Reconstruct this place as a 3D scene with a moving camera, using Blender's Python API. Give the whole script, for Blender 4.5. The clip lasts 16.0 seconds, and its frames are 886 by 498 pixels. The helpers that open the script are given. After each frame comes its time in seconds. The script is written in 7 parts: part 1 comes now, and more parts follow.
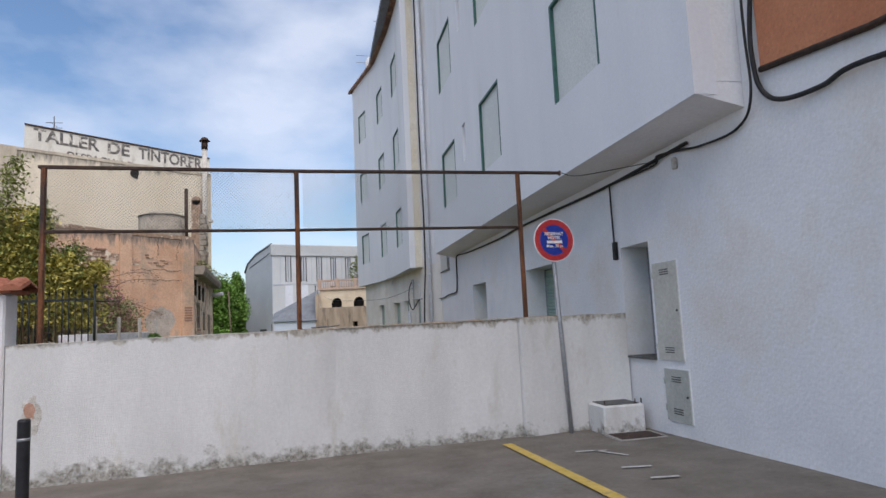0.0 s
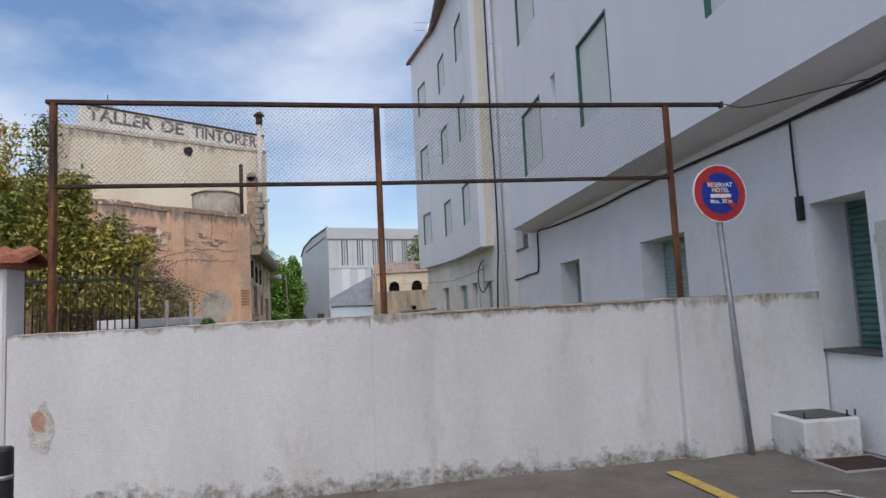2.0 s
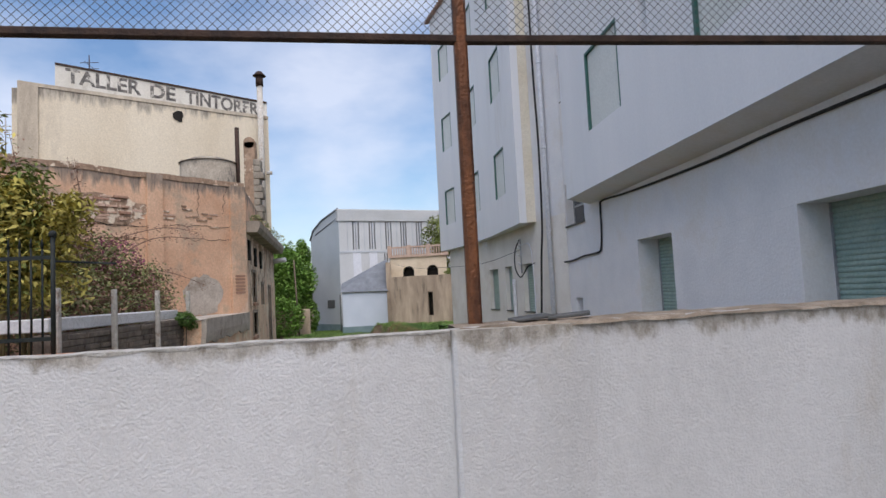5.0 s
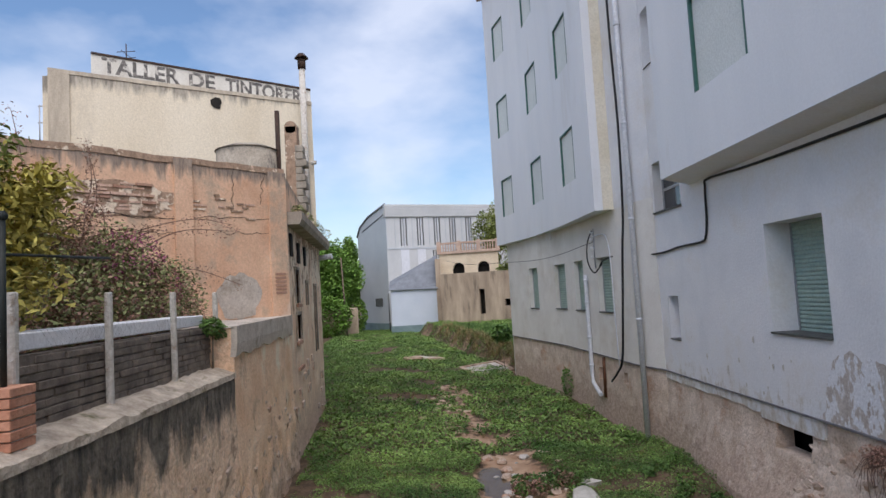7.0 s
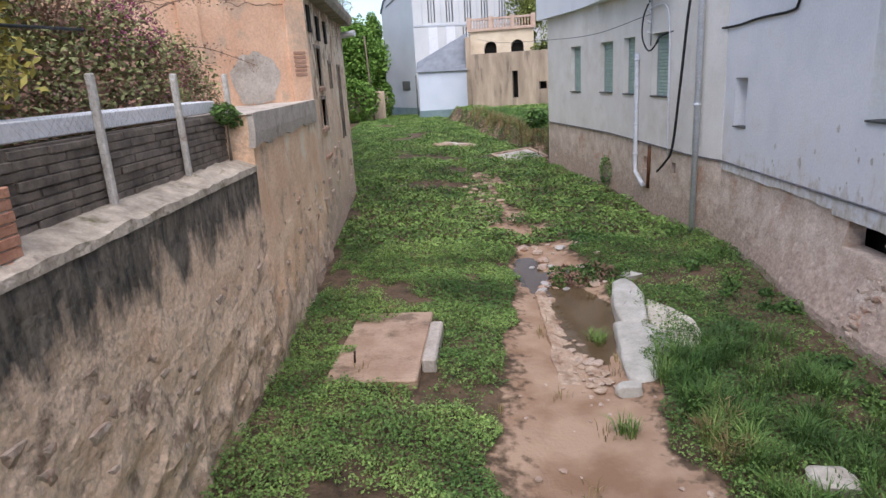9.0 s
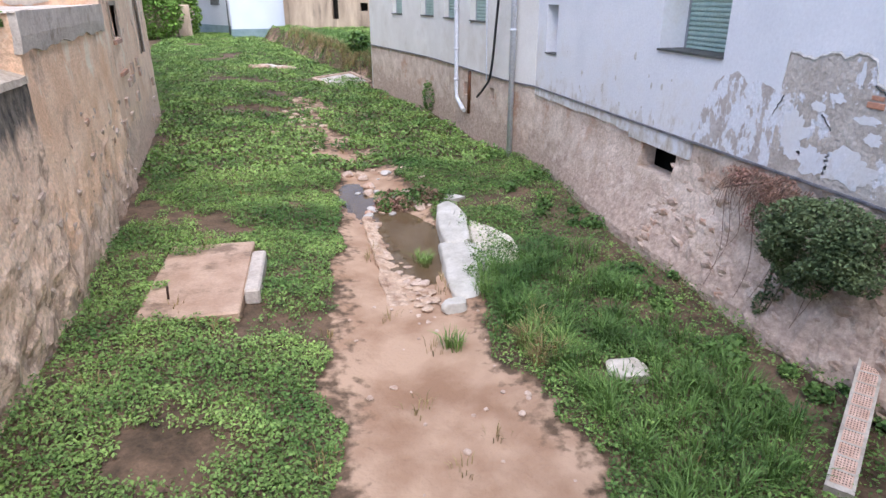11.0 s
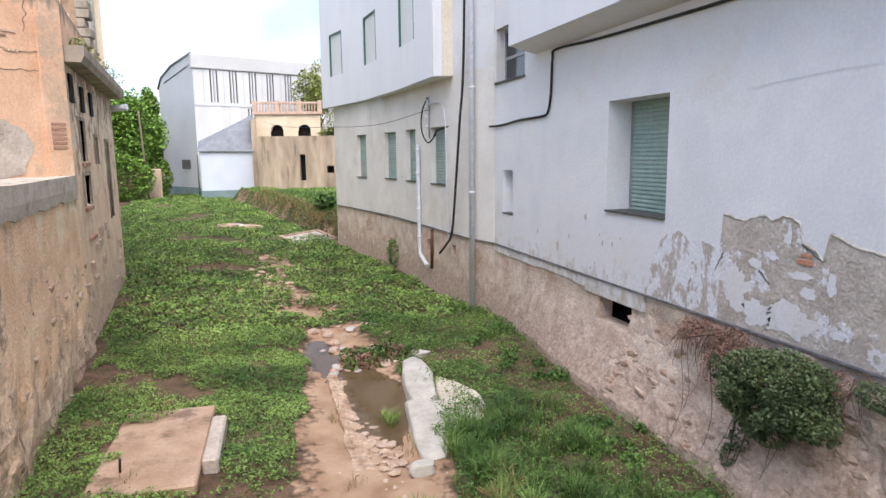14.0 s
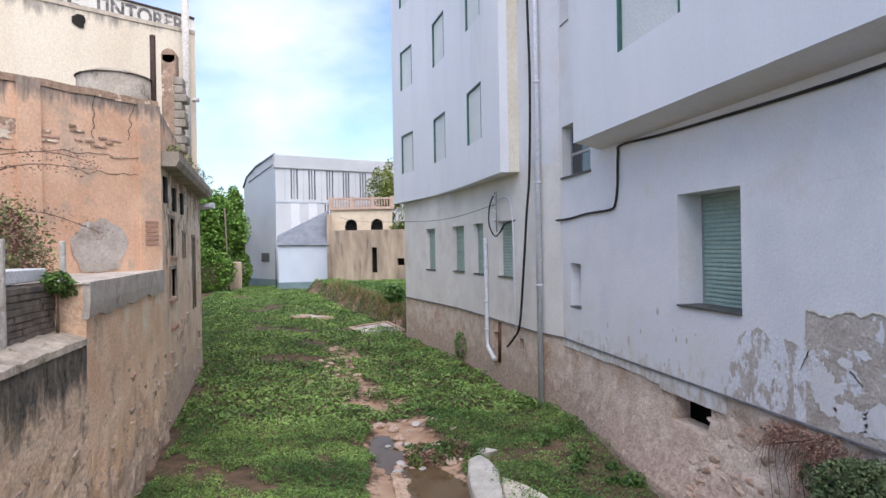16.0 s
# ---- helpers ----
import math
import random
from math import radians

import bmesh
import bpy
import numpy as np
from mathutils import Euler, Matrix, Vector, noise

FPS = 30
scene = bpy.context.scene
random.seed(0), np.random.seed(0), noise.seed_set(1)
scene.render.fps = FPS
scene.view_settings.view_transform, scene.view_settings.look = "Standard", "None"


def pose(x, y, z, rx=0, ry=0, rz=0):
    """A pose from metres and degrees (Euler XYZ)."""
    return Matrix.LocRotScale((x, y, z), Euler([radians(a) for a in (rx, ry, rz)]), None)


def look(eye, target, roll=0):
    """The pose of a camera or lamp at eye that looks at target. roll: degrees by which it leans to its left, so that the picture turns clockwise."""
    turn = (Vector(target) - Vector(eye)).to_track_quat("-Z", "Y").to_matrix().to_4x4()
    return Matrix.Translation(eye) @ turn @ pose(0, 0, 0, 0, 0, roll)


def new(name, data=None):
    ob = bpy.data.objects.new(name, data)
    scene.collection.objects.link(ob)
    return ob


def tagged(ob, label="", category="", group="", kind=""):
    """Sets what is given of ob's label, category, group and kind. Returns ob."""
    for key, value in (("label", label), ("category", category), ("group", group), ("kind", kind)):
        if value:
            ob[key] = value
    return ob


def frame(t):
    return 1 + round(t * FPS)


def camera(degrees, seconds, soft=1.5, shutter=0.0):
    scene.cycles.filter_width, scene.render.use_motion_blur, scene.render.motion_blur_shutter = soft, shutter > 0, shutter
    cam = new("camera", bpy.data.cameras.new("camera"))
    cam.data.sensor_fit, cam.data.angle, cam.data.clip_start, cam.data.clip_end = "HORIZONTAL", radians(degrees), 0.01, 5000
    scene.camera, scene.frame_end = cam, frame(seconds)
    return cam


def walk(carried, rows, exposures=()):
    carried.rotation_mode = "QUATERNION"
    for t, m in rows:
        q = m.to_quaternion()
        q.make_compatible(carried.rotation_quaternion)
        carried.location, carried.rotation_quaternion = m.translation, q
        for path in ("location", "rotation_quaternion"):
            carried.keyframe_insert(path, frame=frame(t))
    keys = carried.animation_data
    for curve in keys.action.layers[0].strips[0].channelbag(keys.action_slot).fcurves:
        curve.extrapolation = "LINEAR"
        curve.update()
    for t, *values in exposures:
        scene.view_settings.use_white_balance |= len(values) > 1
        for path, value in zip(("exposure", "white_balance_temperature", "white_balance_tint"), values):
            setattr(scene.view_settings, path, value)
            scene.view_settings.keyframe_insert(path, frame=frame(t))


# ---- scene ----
# camera
cam = camera(70.25, 16.0)
PATH = [
    (0, (0.201, -0.083, 1.664), (0.591, 1.866, 1.888), -2.7),
    (0.5, (0.088, 0.42, 1.67), (0.432, 2.379, 1.881), -2.6),
    (1, (-0.019, 0.959, 1.661), (0.315, 2.92, 1.868), -2.9),
    (1.5, (-0.08, 1.525, 1.674), (0.179, 3.499, 1.867), -3.0),
    (2, (-0.159, 2.093, 1.672), (0.069, 4.072, 1.855), -2.8),
    (2.5, (-0.212, 2.665, 1.678), (0.013, 4.644, 1.855), -3.0),
    (3, (-0.283, 3.216, 1.695), (-0.055, 5.196, 1.861), -3.0),
    (3.5, (-0.33, 3.776, 1.713), (-0.099, 5.756, 1.873), -3.1),
    (4, (-0.341, 4.362, 1.748), (-0.105, 6.342, 1.898), -2.9),
    (4.2, (-0.361, 4.597, 1.764), (-0.122, 6.577, 1.91), -2.9),
    (6.5, (-0.651, 7.042, 1.79), (-0.59, 9.036, 1.925), -3.2),
    (7, (-0.73, 7.582, 1.843), (-0.677, 9.577, 1.979), -3.3),
    (7.5, (-0.774, 8.008, 1.87), (-0.716, 10.003, 2.0), -3.2),
    (8, (-0.84, 8.39, 1.876), (-0.773, 10.387, 1.972), -3.1),
    (8.5, (-0.872, 8.588, 1.831), (-0.846, 10.575, 1.609), -3.2),
    (8.7, (-0.896, 8.563, 1.846), (-0.969, 10.522, 1.452), -3.5),
    (10.8, (-0.868, 8.681, 1.701), (-0.511, 10.497, 0.943), -0.5),
    (11, (-0.86, 8.686, 1.702), (-0.408, 10.482, 0.948), -0.2),
    (11.5, (-0.828, 8.701, 1.725), (-0.169, 10.443, 0.996), -0.0),
    (12, (-0.788, 8.691, 1.753), (-0.02, 10.449, 1.189), -0.2),
    (12.5, (-0.889, 8.635, 1.816), (-0.052, 10.411, 1.436), -0.4),
    (13, (-0.895, 8.586, 1.815), (-0.036, 10.365, 1.509), -0.4),
    (13.5, (-0.898, 8.574, 1.855), (-0.138, 10.399, 1.555), -0.6),
    (14, (-0.887, 8.561, 1.846), (-0.293, 10.447, 1.546), -0.7),
    (14.5, (-0.889, 8.58, 1.841), (-0.391, 10.497, 1.559), -0.7),
    (15, (-0.876, 8.556, 1.838), (-0.402, 10.486, 1.606), -0.7),
    (15.5, (-0.86, 8.551, 1.852), (-0.414, 10.495, 1.704), -0.8),
    (16, (-0.846, 8.52, 1.881), (-0.454, 10.481, 1.873), -1.0),
]
EXPOSURES = [(0.0, 0.06, 6700, 14), (1.0, -0.05, 6650, 14), (4.0, 0.02, 6700, 15), (8.0, 0.24, 6600, 15), (8.6, 0.44, 6550, 16), (10.8, 1.22, 6250, 19), (12.5, 1.13, 6750, 16), (14.5, 0.98, 7000, 16), (16.0, 0.63, 6450, 17)]
walk(cam, [(t, look(eye, target, roll)) for t, eye, target, roll in PATH], EXPOSURES)

# ---- world, sun, exposure ----
world = bpy.data.worlds.new("sky")
scene.world = world
world.use_nodes = True
wn, wl = world.node_tree.nodes, world.node_tree.links
wn.clear()
sky = wn.new("ShaderNodeTexSky")
sky.sky_type, sky.sun_disc = "NISHITA", False
sky.sun_elevation, sky.sun_rotation = radians(52), radians(172)
sky.air_density, sky.dust_density, sky.ozone_density = 1.1, 0.7, 3.0
bg = wn.new("ShaderNodeBackground")
bg.inputs["Strength"].default_value = 0.125
wout = wn.new("ShaderNodeOutputWorld")
wtc = wn.new("ShaderNodeTexCoord")
wmap = wn.new("ShaderNodeMapping")
wmap.inputs["Scale"].default_value = (1.0, 1.0, 2.0)
wmap.inputs["Location"].default_value = (0.35, 0.1, 0.2)
cloud = wn.new("ShaderNodeTexNoise")
cloud.inputs["Scale"].default_value, cloud.inputs["Detail"].default_value, cloud.inputs["Roughness"].default_value = 2.0, 7.0, 0.5
cramp = wn.new("ShaderNodeValToRGB")
cramp.color_ramp.elements[0].position, cramp.color_ramp.elements[0].color = 0.45, (0, 0, 0, 1)
cramp.color_ramp.elements[1].position, cramp.color_ramp.elements[1].color = 0.62, (1, 1, 1, 1)
wmix = wn.new("ShaderNodeMix")
wmix.data_type = "RGBA"
wmix.inputs["B"].default_value = (6.7, 7.4, 8.6, 1)
cfac = wn.new("ShaderNodeMath")
cfac.operation = "MULTIPLY_ADD"
cfac.inputs[1].default_value, cfac.inputs[2].default_value = 0.62, 0.07
wl.new(wtc.outputs["Generated"], wmap.inputs["Vector"])
wl.new(wmap.outputs["Vector"], cloud.inputs["Vector"])
wl.new(cloud.outputs["Fac"], cramp.inputs["Fac"])
wl.new(cramp.outputs["Color"], cfac.inputs[0])
wl.new(cfac.outputs[0], wmix.inputs["Factor"])
clear = wn.new("ShaderNodeHueSaturation")
clear.inputs["Saturation"].default_value, clear.inputs["Value"].default_value = 1.2, 1.12
wl.new(sky.outputs["Color"], clear.inputs["Color"])
wl.new(clear.outputs["Color"], wmix.inputs["A"])
wl.new(wmix.outputs["Result"], bg.inputs["Color"])
wl.new(bg.outputs["Background"], wout.inputs["Surface"])

sun_data = bpy.data.lights.new("sun", "SUN")
sun_data.energy, sun_data.angle, sun_data.color = 3.1, radians(80), (1.0, 0.95, 0.88)
sun = new("sun", sun_data)
sun.matrix_world = look((5.5, -22, 33), (0, 0, 0))


# ---- materials ----
def surface(name, c1, c2, scale=3.0, rough=0.85, bump=0.15, bscale=40.0, c3=None, s3=0.8, t3=(0.52, 0.66), metal=0.0, spec=0.3, stretch=(1, 1, 1), island=0.0, speck=0.22):
    """Two-scale mottled surface, with an optional third colour in irregular stains."""
    m = bpy.data.materials.new(name)
    m.use_nodes = True
    n, l = m.node_tree.nodes, m.node_tree.links
    b = n["Principled BSDF"]
    b.inputs["Roughness"].default_value, b.inputs["Metallic"].default_value = rough, metal
    b.inputs["Specular IOR Level"].default_value = spec
    geo = n.new("ShaderNodeNewGeometry")
    mp = n.new("ShaderNodeMapping")
    mp.inputs["Scale"].default_value = stretch
    l.new(geo.outputs["Position"], mp.inputs["Vector"])
    a = n.new("ShaderNodeTexNoise")
    a.inputs["Scale"].default_value, a.inputs["Detail"].default_value, a.inputs["Roughness"].default_value = scale, 6, 0.6
    l.new(mp.outputs[0], a.inputs["Vector"])
    r = n.new("ShaderNodeValToRGB")
    r.color_ramp.elements[0].position, r.color_ramp.elements[1].position = 0.32, 0.70
    r.color_ramp.elements[0].color, r.color_ramp.elements[1].color = (*c1, 1), (*c2, 1)
    l.new(a.outputs["Fac"], r.inputs["Fac"])
    col = r.outputs["Color"]
    if c3:
        s = n.new("ShaderNodeTexNoise")
        s.inputs["Scale"].default_value, s.inputs["Detail"].default_value, s.inputs["Roughness"].default_value = s3, 8, 0.68
        l.new(mp.outputs[0], s.inputs["Vector"])
        q = n.new("ShaderNodeValToRGB")
        q.color_ramp.elements[0].position, q.color_ramp.elements[1].position = t3
        l.new(s.outputs["Fac"], q.inputs["Fac"])
        x = n.new("ShaderNodeMix")
        x.data_type = "RGBA"
        x.inputs["B"].default_value = (*c3, 1)
        l.new(q.outputs["Color"], x.inputs["Factor"])
        l.new(col, x.inputs["A"])
        col = x.outputs["Result"]
    if island:
        v = n.new("ShaderNodeHueSaturation")
        k = n.new("ShaderNodeMath")
        k.operation = "MULTIPLY_ADD"
        k.inputs[1].default_value, k.inputs[2].default_value = 2 * island, 1 - island
        l.new(geo.outputs["Random Per Island"], k.inputs[0])
        l.new(k.outputs[0], v.inputs["Value"])
        l.new(col, v.inputs["Color"])
        col = v.outputs["Color"]
    if speck:
        g = n.new("ShaderNodeTexNoise")
        g.inputs["Scale"].default_value, g.inputs["Detail"].default_value, g.inputs["Roughness"].default_value = 24, 6, 0.75
        l.new(geo.outputs["Position"], g.inputs["Vector"])
        gk = n.new("ShaderNodeMath")
        gk.operation = "MULTIPLY_ADD"
        gk.inputs[1].default_value, gk.inputs[2].default_value = 4 * speck, 1 - 2 * speck
        l.new(g.outputs["Fac"], gk.inputs[0])
        gv = n.new("ShaderNodeHueSaturation")
        l.new(gk.outputs[0], gv.inputs["Value"])
        l.new(col, gv.inputs["Color"])
        col = gv.outputs["Color"]
    l.new(col, b.inputs["Base Color"])
    if bump:
        h = n.new("ShaderNodeTexNoise")
        h.inputs["Scale"].default_value, h.inputs["Detail"].default_value = bscale, 5
        l.new(geo.outputs["Position"], h.inputs["Vector"])
        u = n.new("ShaderNodeBump")
        u.inputs["Strength"].default_value, u.inputs["Distance"].default_value = bump, 0.02
        l.new(h.outputs["Fac"], u.inputs["Height"])
        l.new(u.outputs["Normal"], b.inputs["Normal"])
    return m


def layer(m, ca, cb, z0, spread, scale, amp=1.0, stretch=(1, 1, 1), cscale=8.0, edge=(0.46, 0.56)):
    """Lay weathering over a surface, in ragged patches that thicken with height above z0 (or below, for a negative spread)."""
    n, l = m.node_tree.nodes, m.node_tree.links
    b = n["Principled BSDF"]
    geo = n.new("ShaderNodeNewGeometry")
    xyz = n.new("ShaderNodeSeparateXYZ")
    l.new(geo.outputs["Position"], xyz.inputs[0])
    k = n.new("ShaderNodeMath")
    k.operation = "MULTIPLY_ADD"
    k.inputs[1].default_value, k.inputs[2].default_value = 1 / spread, -z0 / spread
    l.new(xyz.outputs["Z"], k.inputs[0])
    k.use_clamp = False
    lim = n.new("ShaderNodeClamp")
    lim.inputs["Min"].default_value, lim.inputs["Max"].default_value = -1.0, 1.0
    l.new(k.outputs[0], lim.inputs["Value"])
    mp = n.new("ShaderNodeMapping")
    mp.inputs["Scale"].default_value = stretch
    l.new(geo.outputs["Position"], mp.inputs["Vector"])
    t = n.new("ShaderNodeTexNoise")
    t.inputs["Scale"].default_value, t.inputs["Detail"].default_value, t.inputs["Roughness"].default_value = scale, 9, 0.66
    l.new(mp.outputs[0], t.inputs["Vector"])
    s = n.new("ShaderNodeMath")
    s.operation = "MULTIPLY_ADD"
    s.inputs[1].default_value = 0.35 / amp
    l.new(lim.outputs[0], s.inputs[0])
    l.new(t.outputs["Fac"], s.inputs[2])
    q = n.new("ShaderNodeValToRGB")
    q.color_ramp.elements[0].position, q.color_ramp.elements[1].position = edge
    l.new(s.outputs[0], q.inputs["Fac"])
    c = n.new("ShaderNodeTexNoise")
    c.inputs["Scale"].default_value, c.inputs["Detail"].default_value, c.inputs["Roughness"].default_value = cscale, 8, 0.7
    l.new(mp.outputs[0], c.inputs["Vector"])
    r = n.new("ShaderNodeValToRGB")
    r.color_ramp.elements[0].position, r.color_ramp.elements[1].position = 0.35, 0.65
    r.color_ramp.elements[0].color, r.color_ramp.elements[1].color = (*ca, 1), (*cb, 1)
    l.new(c.outputs["Fac"], r.inputs["Fac"])
    x = n.new("ShaderNodeMix")
    x.data_type = "RGBA"
    l.new(q.outputs["Color"], x.inputs["Factor"])
    l.new(b.inputs["Base Color"].links[0].from_socket, x.inputs["A"])
    l.new(r.outputs["Color"], x.inputs["B"])
    l.new(x.outputs["Result"], b.inputs["Base Color"])
    return m


WHITE = surface("white_limewash", (0.69, 0.70, 0.725), (0.80, 0.80, 0.815), 1.1, 0.9, 0.35, 26, (0.60, 0.56, 0.50), 0.55, (0.50, 0.76), speck=0.08)
WHITE_UP = surface("white_facade_paint", (0.70, 0.725, 0.765), (0.77, 0.785, 0.815), 0.8, 0.85, 0.12, 45, (0.62, 0.61, 0.60), 0.7, (0.58, 0.80), stretch=(1, 1, 0.25), speck=0.05)
WARMW = surface("warm_white_render", (0.66, 0.635, 0.59), (0.77, 0.75, 0.71), 1.1, 0.9, 0.35, 26, (0.56, 0.51, 0.44), 0.6, (0.52, 0.76), speck=0.08)
# cream for the bay's street side, with warm sunlight put into the colour
CREAM = surface("sun_warmed_cream", (0.66, 0.60, 0.48), (0.74, 0.70, 0.60), 0.9, 0.9, 0.15, 30, (0.5, 0.42, 0.33), 0.9, (0.6, 0.8))
YARD = surface("yard_wall_paint", (0.61, 0.605, 0.59), (0.73, 0.725, 0.715), 1.6, 0.92, 0.42, 85, (0.52, 0.48, 0.41), 1.7, (0.57, 0.80), stretch=(1, 1, 0.35), speck=0.09)
layer(YARD, (0.15, 0.14, 0.12), (0.48, 0.46, 0.42), 0.30, -0.34, 4.0, 1.2, (1, 1, 1), 22, (0.565, 0.70))
layer(YARD, (0.22, 0.19, 0.15), (0.58, 0.55, 0.50), 1.52, 0.12, 4.5, 1.2, (1, 1, 0.55), 16, (0.585, 0.70))
layer(YARD, (0.50, 0.45, 0.36), (0.64, 0.61, 0.54), 1.5, 0.8, 1.3, 1.5, (1, 1, 0.2), 4, (0.56, 0.86))
layer(WHITE, (0.46, 0.40, 0.33), (0.66, 0.63, 0.58), 0.25, -0.5, 5.0, 1.6, (1, 1, 0.7), 12, (0.62, 0.80))
COPING = surface("weathered_coping", (0.46, 0.43, 0.38), (0.66, 0.64, 0.60), 16, 0.95, 0.8, 60, (0.36, 0.26, 0.19), 5, (0.56, 0.68))
ASPHALT = surface("street_concrete", (0.135, 0.118, 0.098), (0.21, 0.187, 0.16), 2.2, 0.85, 0.5, 120, (0.21, 0.20, 0.18), 0.7, (0.52, 0.70))
BASE = surface("stained_base_render", (0.46, 0.35, 0.27), (0.72, 0.61, 0.52), 2.6, 0.95, 1.0, 22, (0.46, 0.28, 0.19), 1.6, (0.55, 0.68), speck=0.35)
layer(BASE, (0.34, 0.25, 0.20), (0.60, 0.47, 0.38), -1.15, -1.1, 2.6, 0.9, (1, 1, 1.3), 11)
layer(BASE, (0.62, 0.58, 0.53), (0.74, 0.71, 0.68), -0.3, 0.9, 2.2, 1.4, (1, 1, 1), 9, (0.62, 0.72))
RUBBLE = surface("rubble_stone", (0.38, 0.275, 0.21), (0.63, 0.51, 0.42), 6, 0.97, 1.2, 14, (0.44, 0.22, 0.13), 2.0, (0.56, 0.70))
PEEL = surface("bare_mortar", (0.42, 0.37, 0.32), (0.60, 0.545, 0.485), 4, 0.97, 1.2, 16, (0.72, 0.72, 0.74), 1.9, (0.575, 0.60), speck=0.3)
RUIN = surface("salmon_plaster", (0.60, 0.36, 0.235), (0.78, 0.54, 0.38), 0.9, 0.95, 0.6, 14, (0.46, 0.36, 0.27), 1.1, (0.52, 0.66))
layer(RUIN, (0.17, 0.14, 0.12), (0.42, 0.33, 0.26), 4.25, 0.42, 3.4, 0.95, (1.6, 1.6, 0.35), 7, (0.56, 0.74))
layer(RUIN, (0.62, 0.50, 0.40), (0.74, 0.62, 0.50), 2.0, -3.0, 1.3, 1.2, (1, 1, 0.7), 5, (0.54, 0.66))
RUIN_SIDE = surface("worn_plaster_side", (0.66, 0.46, 0.32), (0.82, 0.64, 0.49), 1.6, 0.96, 1.0, 22, (0.36, 0.26, 0.20), 1.9, (0.58, 0.68), stretch=(1, 1, 0.5), speck=0.35)
layer(RUIN_SIDE, (0.46, 0.32, 0.24), (0.76, 0.58, 0.45), -0.9, -1.1, 2.4, 0.9, (1, 1, 1.2), 9)
layer(RUIN_SIDE, (0.72, 0.60, 0.47), (0.82, 0.72, 0.58), 1.0, 4.0, 1.8, 1.6, (1, 1, 0.6), 5, (0.55, 0.60))
layer(RUIN_SIDE, (0.24, 0.17, 0.12), (0.46, 0.32, 0.23), 1.0, 4.0, 3.2, 1.6, (1, 1, 0.7), 9, (0.60, 0.64))
LOWPL = surface("tan_fallen_plaster", (0.72, 0.47, 0.30), (0.86, 0.65, 0.47), 1.5, 0.96, 0.9, 24, (0.46, 0.33, 0.24), 1.1, (0.56, 0.70), speck=0.3)
layer(LOWPL, (0.48, 0.345, 0.255), (0.78, 0.60, 0.46), -0.95, -1.0, 2.4, 0.85, (1, 1, 1.2), 8)
layer(LOWPL, (0.78, 0.64, 0.48), (0.84, 0.74, 0.60), 0.6, 3.0, 1.4, 1.6, (1, 1, 0.8), 5, (0.56, 0.62))
layer(LOWPL, (0.36, 0.25, 0.18), (0.60, 0.44, 0.32), -0.6, -2.5, 3.6, 1.6, (1, 1, 1.2), 9, (0.60, 0.64))
TALL = surface("old_cream_render", (0.62, 0.54, 0.41), (0.72, 0.65, 0.52), 0.6, 0.95, 0.4, 14, (0.52, 0.46, 0.37), 1.0, (0.58, 0.74), stretch=(1, 1, 0.3))
layer(TALL, (0.20, 0.18, 0.15), (0.50, 0.45, 0.37), 8.45, 0.6, 2.4, 0.9, (1.3, 1.3, 0.28), 6, (0.50, 0.68))
TALL_DARK = surface("rain_streaked_render", (0.20, 0.17, 0.14), (0.44, 0.38, 0.31), 2.2, 0.95, 0.4, 14, stretch=(1, 1, 0.22))
BAND = surface("rain_stained_band", (0.34, 0.29, 0.23), (0.60, 0.53, 0.42), 2.6, 0.95, 0.4, 14, stretch=(1, 1, 0.2))
CAPB = surface("brown_weathered_cap", (0.20, 0.155, 0.11), (0.44, 0.36, 0.28), 7, 0.95, 0.9, 40, (0.60, 0.57, 0.53), 5, (0.58, 0.66), speck=0.3)
REDBRICK = surface("red_brick", (0.42, 0.19, 0.12), (0.56, 0.31, 0.21), 5, 0.95, 0.6, 30, island=0.25)
SWIRL = surface("half_peeled_limewash", (0.42, 0.37, 0.33), (0.56, 0.51, 0.47), 4, 0.97, 1.0, 16, (0.74, 0.75, 0.78), 4.2, (0.47, 0.50), stretch=(1, 1.3, 0.7))
PALEBRICK = surface("pale_hollow_brick", (0.52, 0.33, 0.24), (0.70, 0.52, 0.42), 9, 0.95, 0.5, 40, island=0.2)
BRICK = surface("old_brick", (0.36, 0.20, 0.14), (0.50, 0.32, 0.24), 4, 0.95, 0.6, 30, island=0.25)
STAINED = surface("black_stained_wall", (0.66, 0.46, 0.32), (0.84, 0.66, 0.50), 2.2, 0.96, 1.2, 14, (0.32, 0.23, 0.17), 2.2, (0.55, 0.66), speck=0.35)
layer(STAINED, (0.05, 0.048, 0.044), (0.25, 0.215, 0.175), 0.26, 0.6, 2.2, 1.0, (1.2, 1.2, 0.45), 7, (0.45, 0.62))
DARKBLOCK = surface("dark_block_wall", (0.10, 0.085, 0.072), (0.25, 0.21, 0.175), 5, 0.95, 0.5, 30, island=0.2)
layer(STAINED, (0.36, 0.25, 0.18), (0.62, 0.46, 0.34), -0.8, -2.0, 4.0, 1.6, (1, 1, 1.3), 9, (0.58, 0.62))
CAPM = surface("mossy_cement_cap", (0.30, 0.25, 0.20), (0.62, 0.54, 0.44), 5, 0.96, 1.0, 26, (0.16, 0.15, 0.08), 4.0, (0.56, 0.68))
SOIL = surface("damp_soil", (0.10, 0.065, 0.04), (0.24, 0.16, 0.10), 3, 0.97, 1.0, 20)
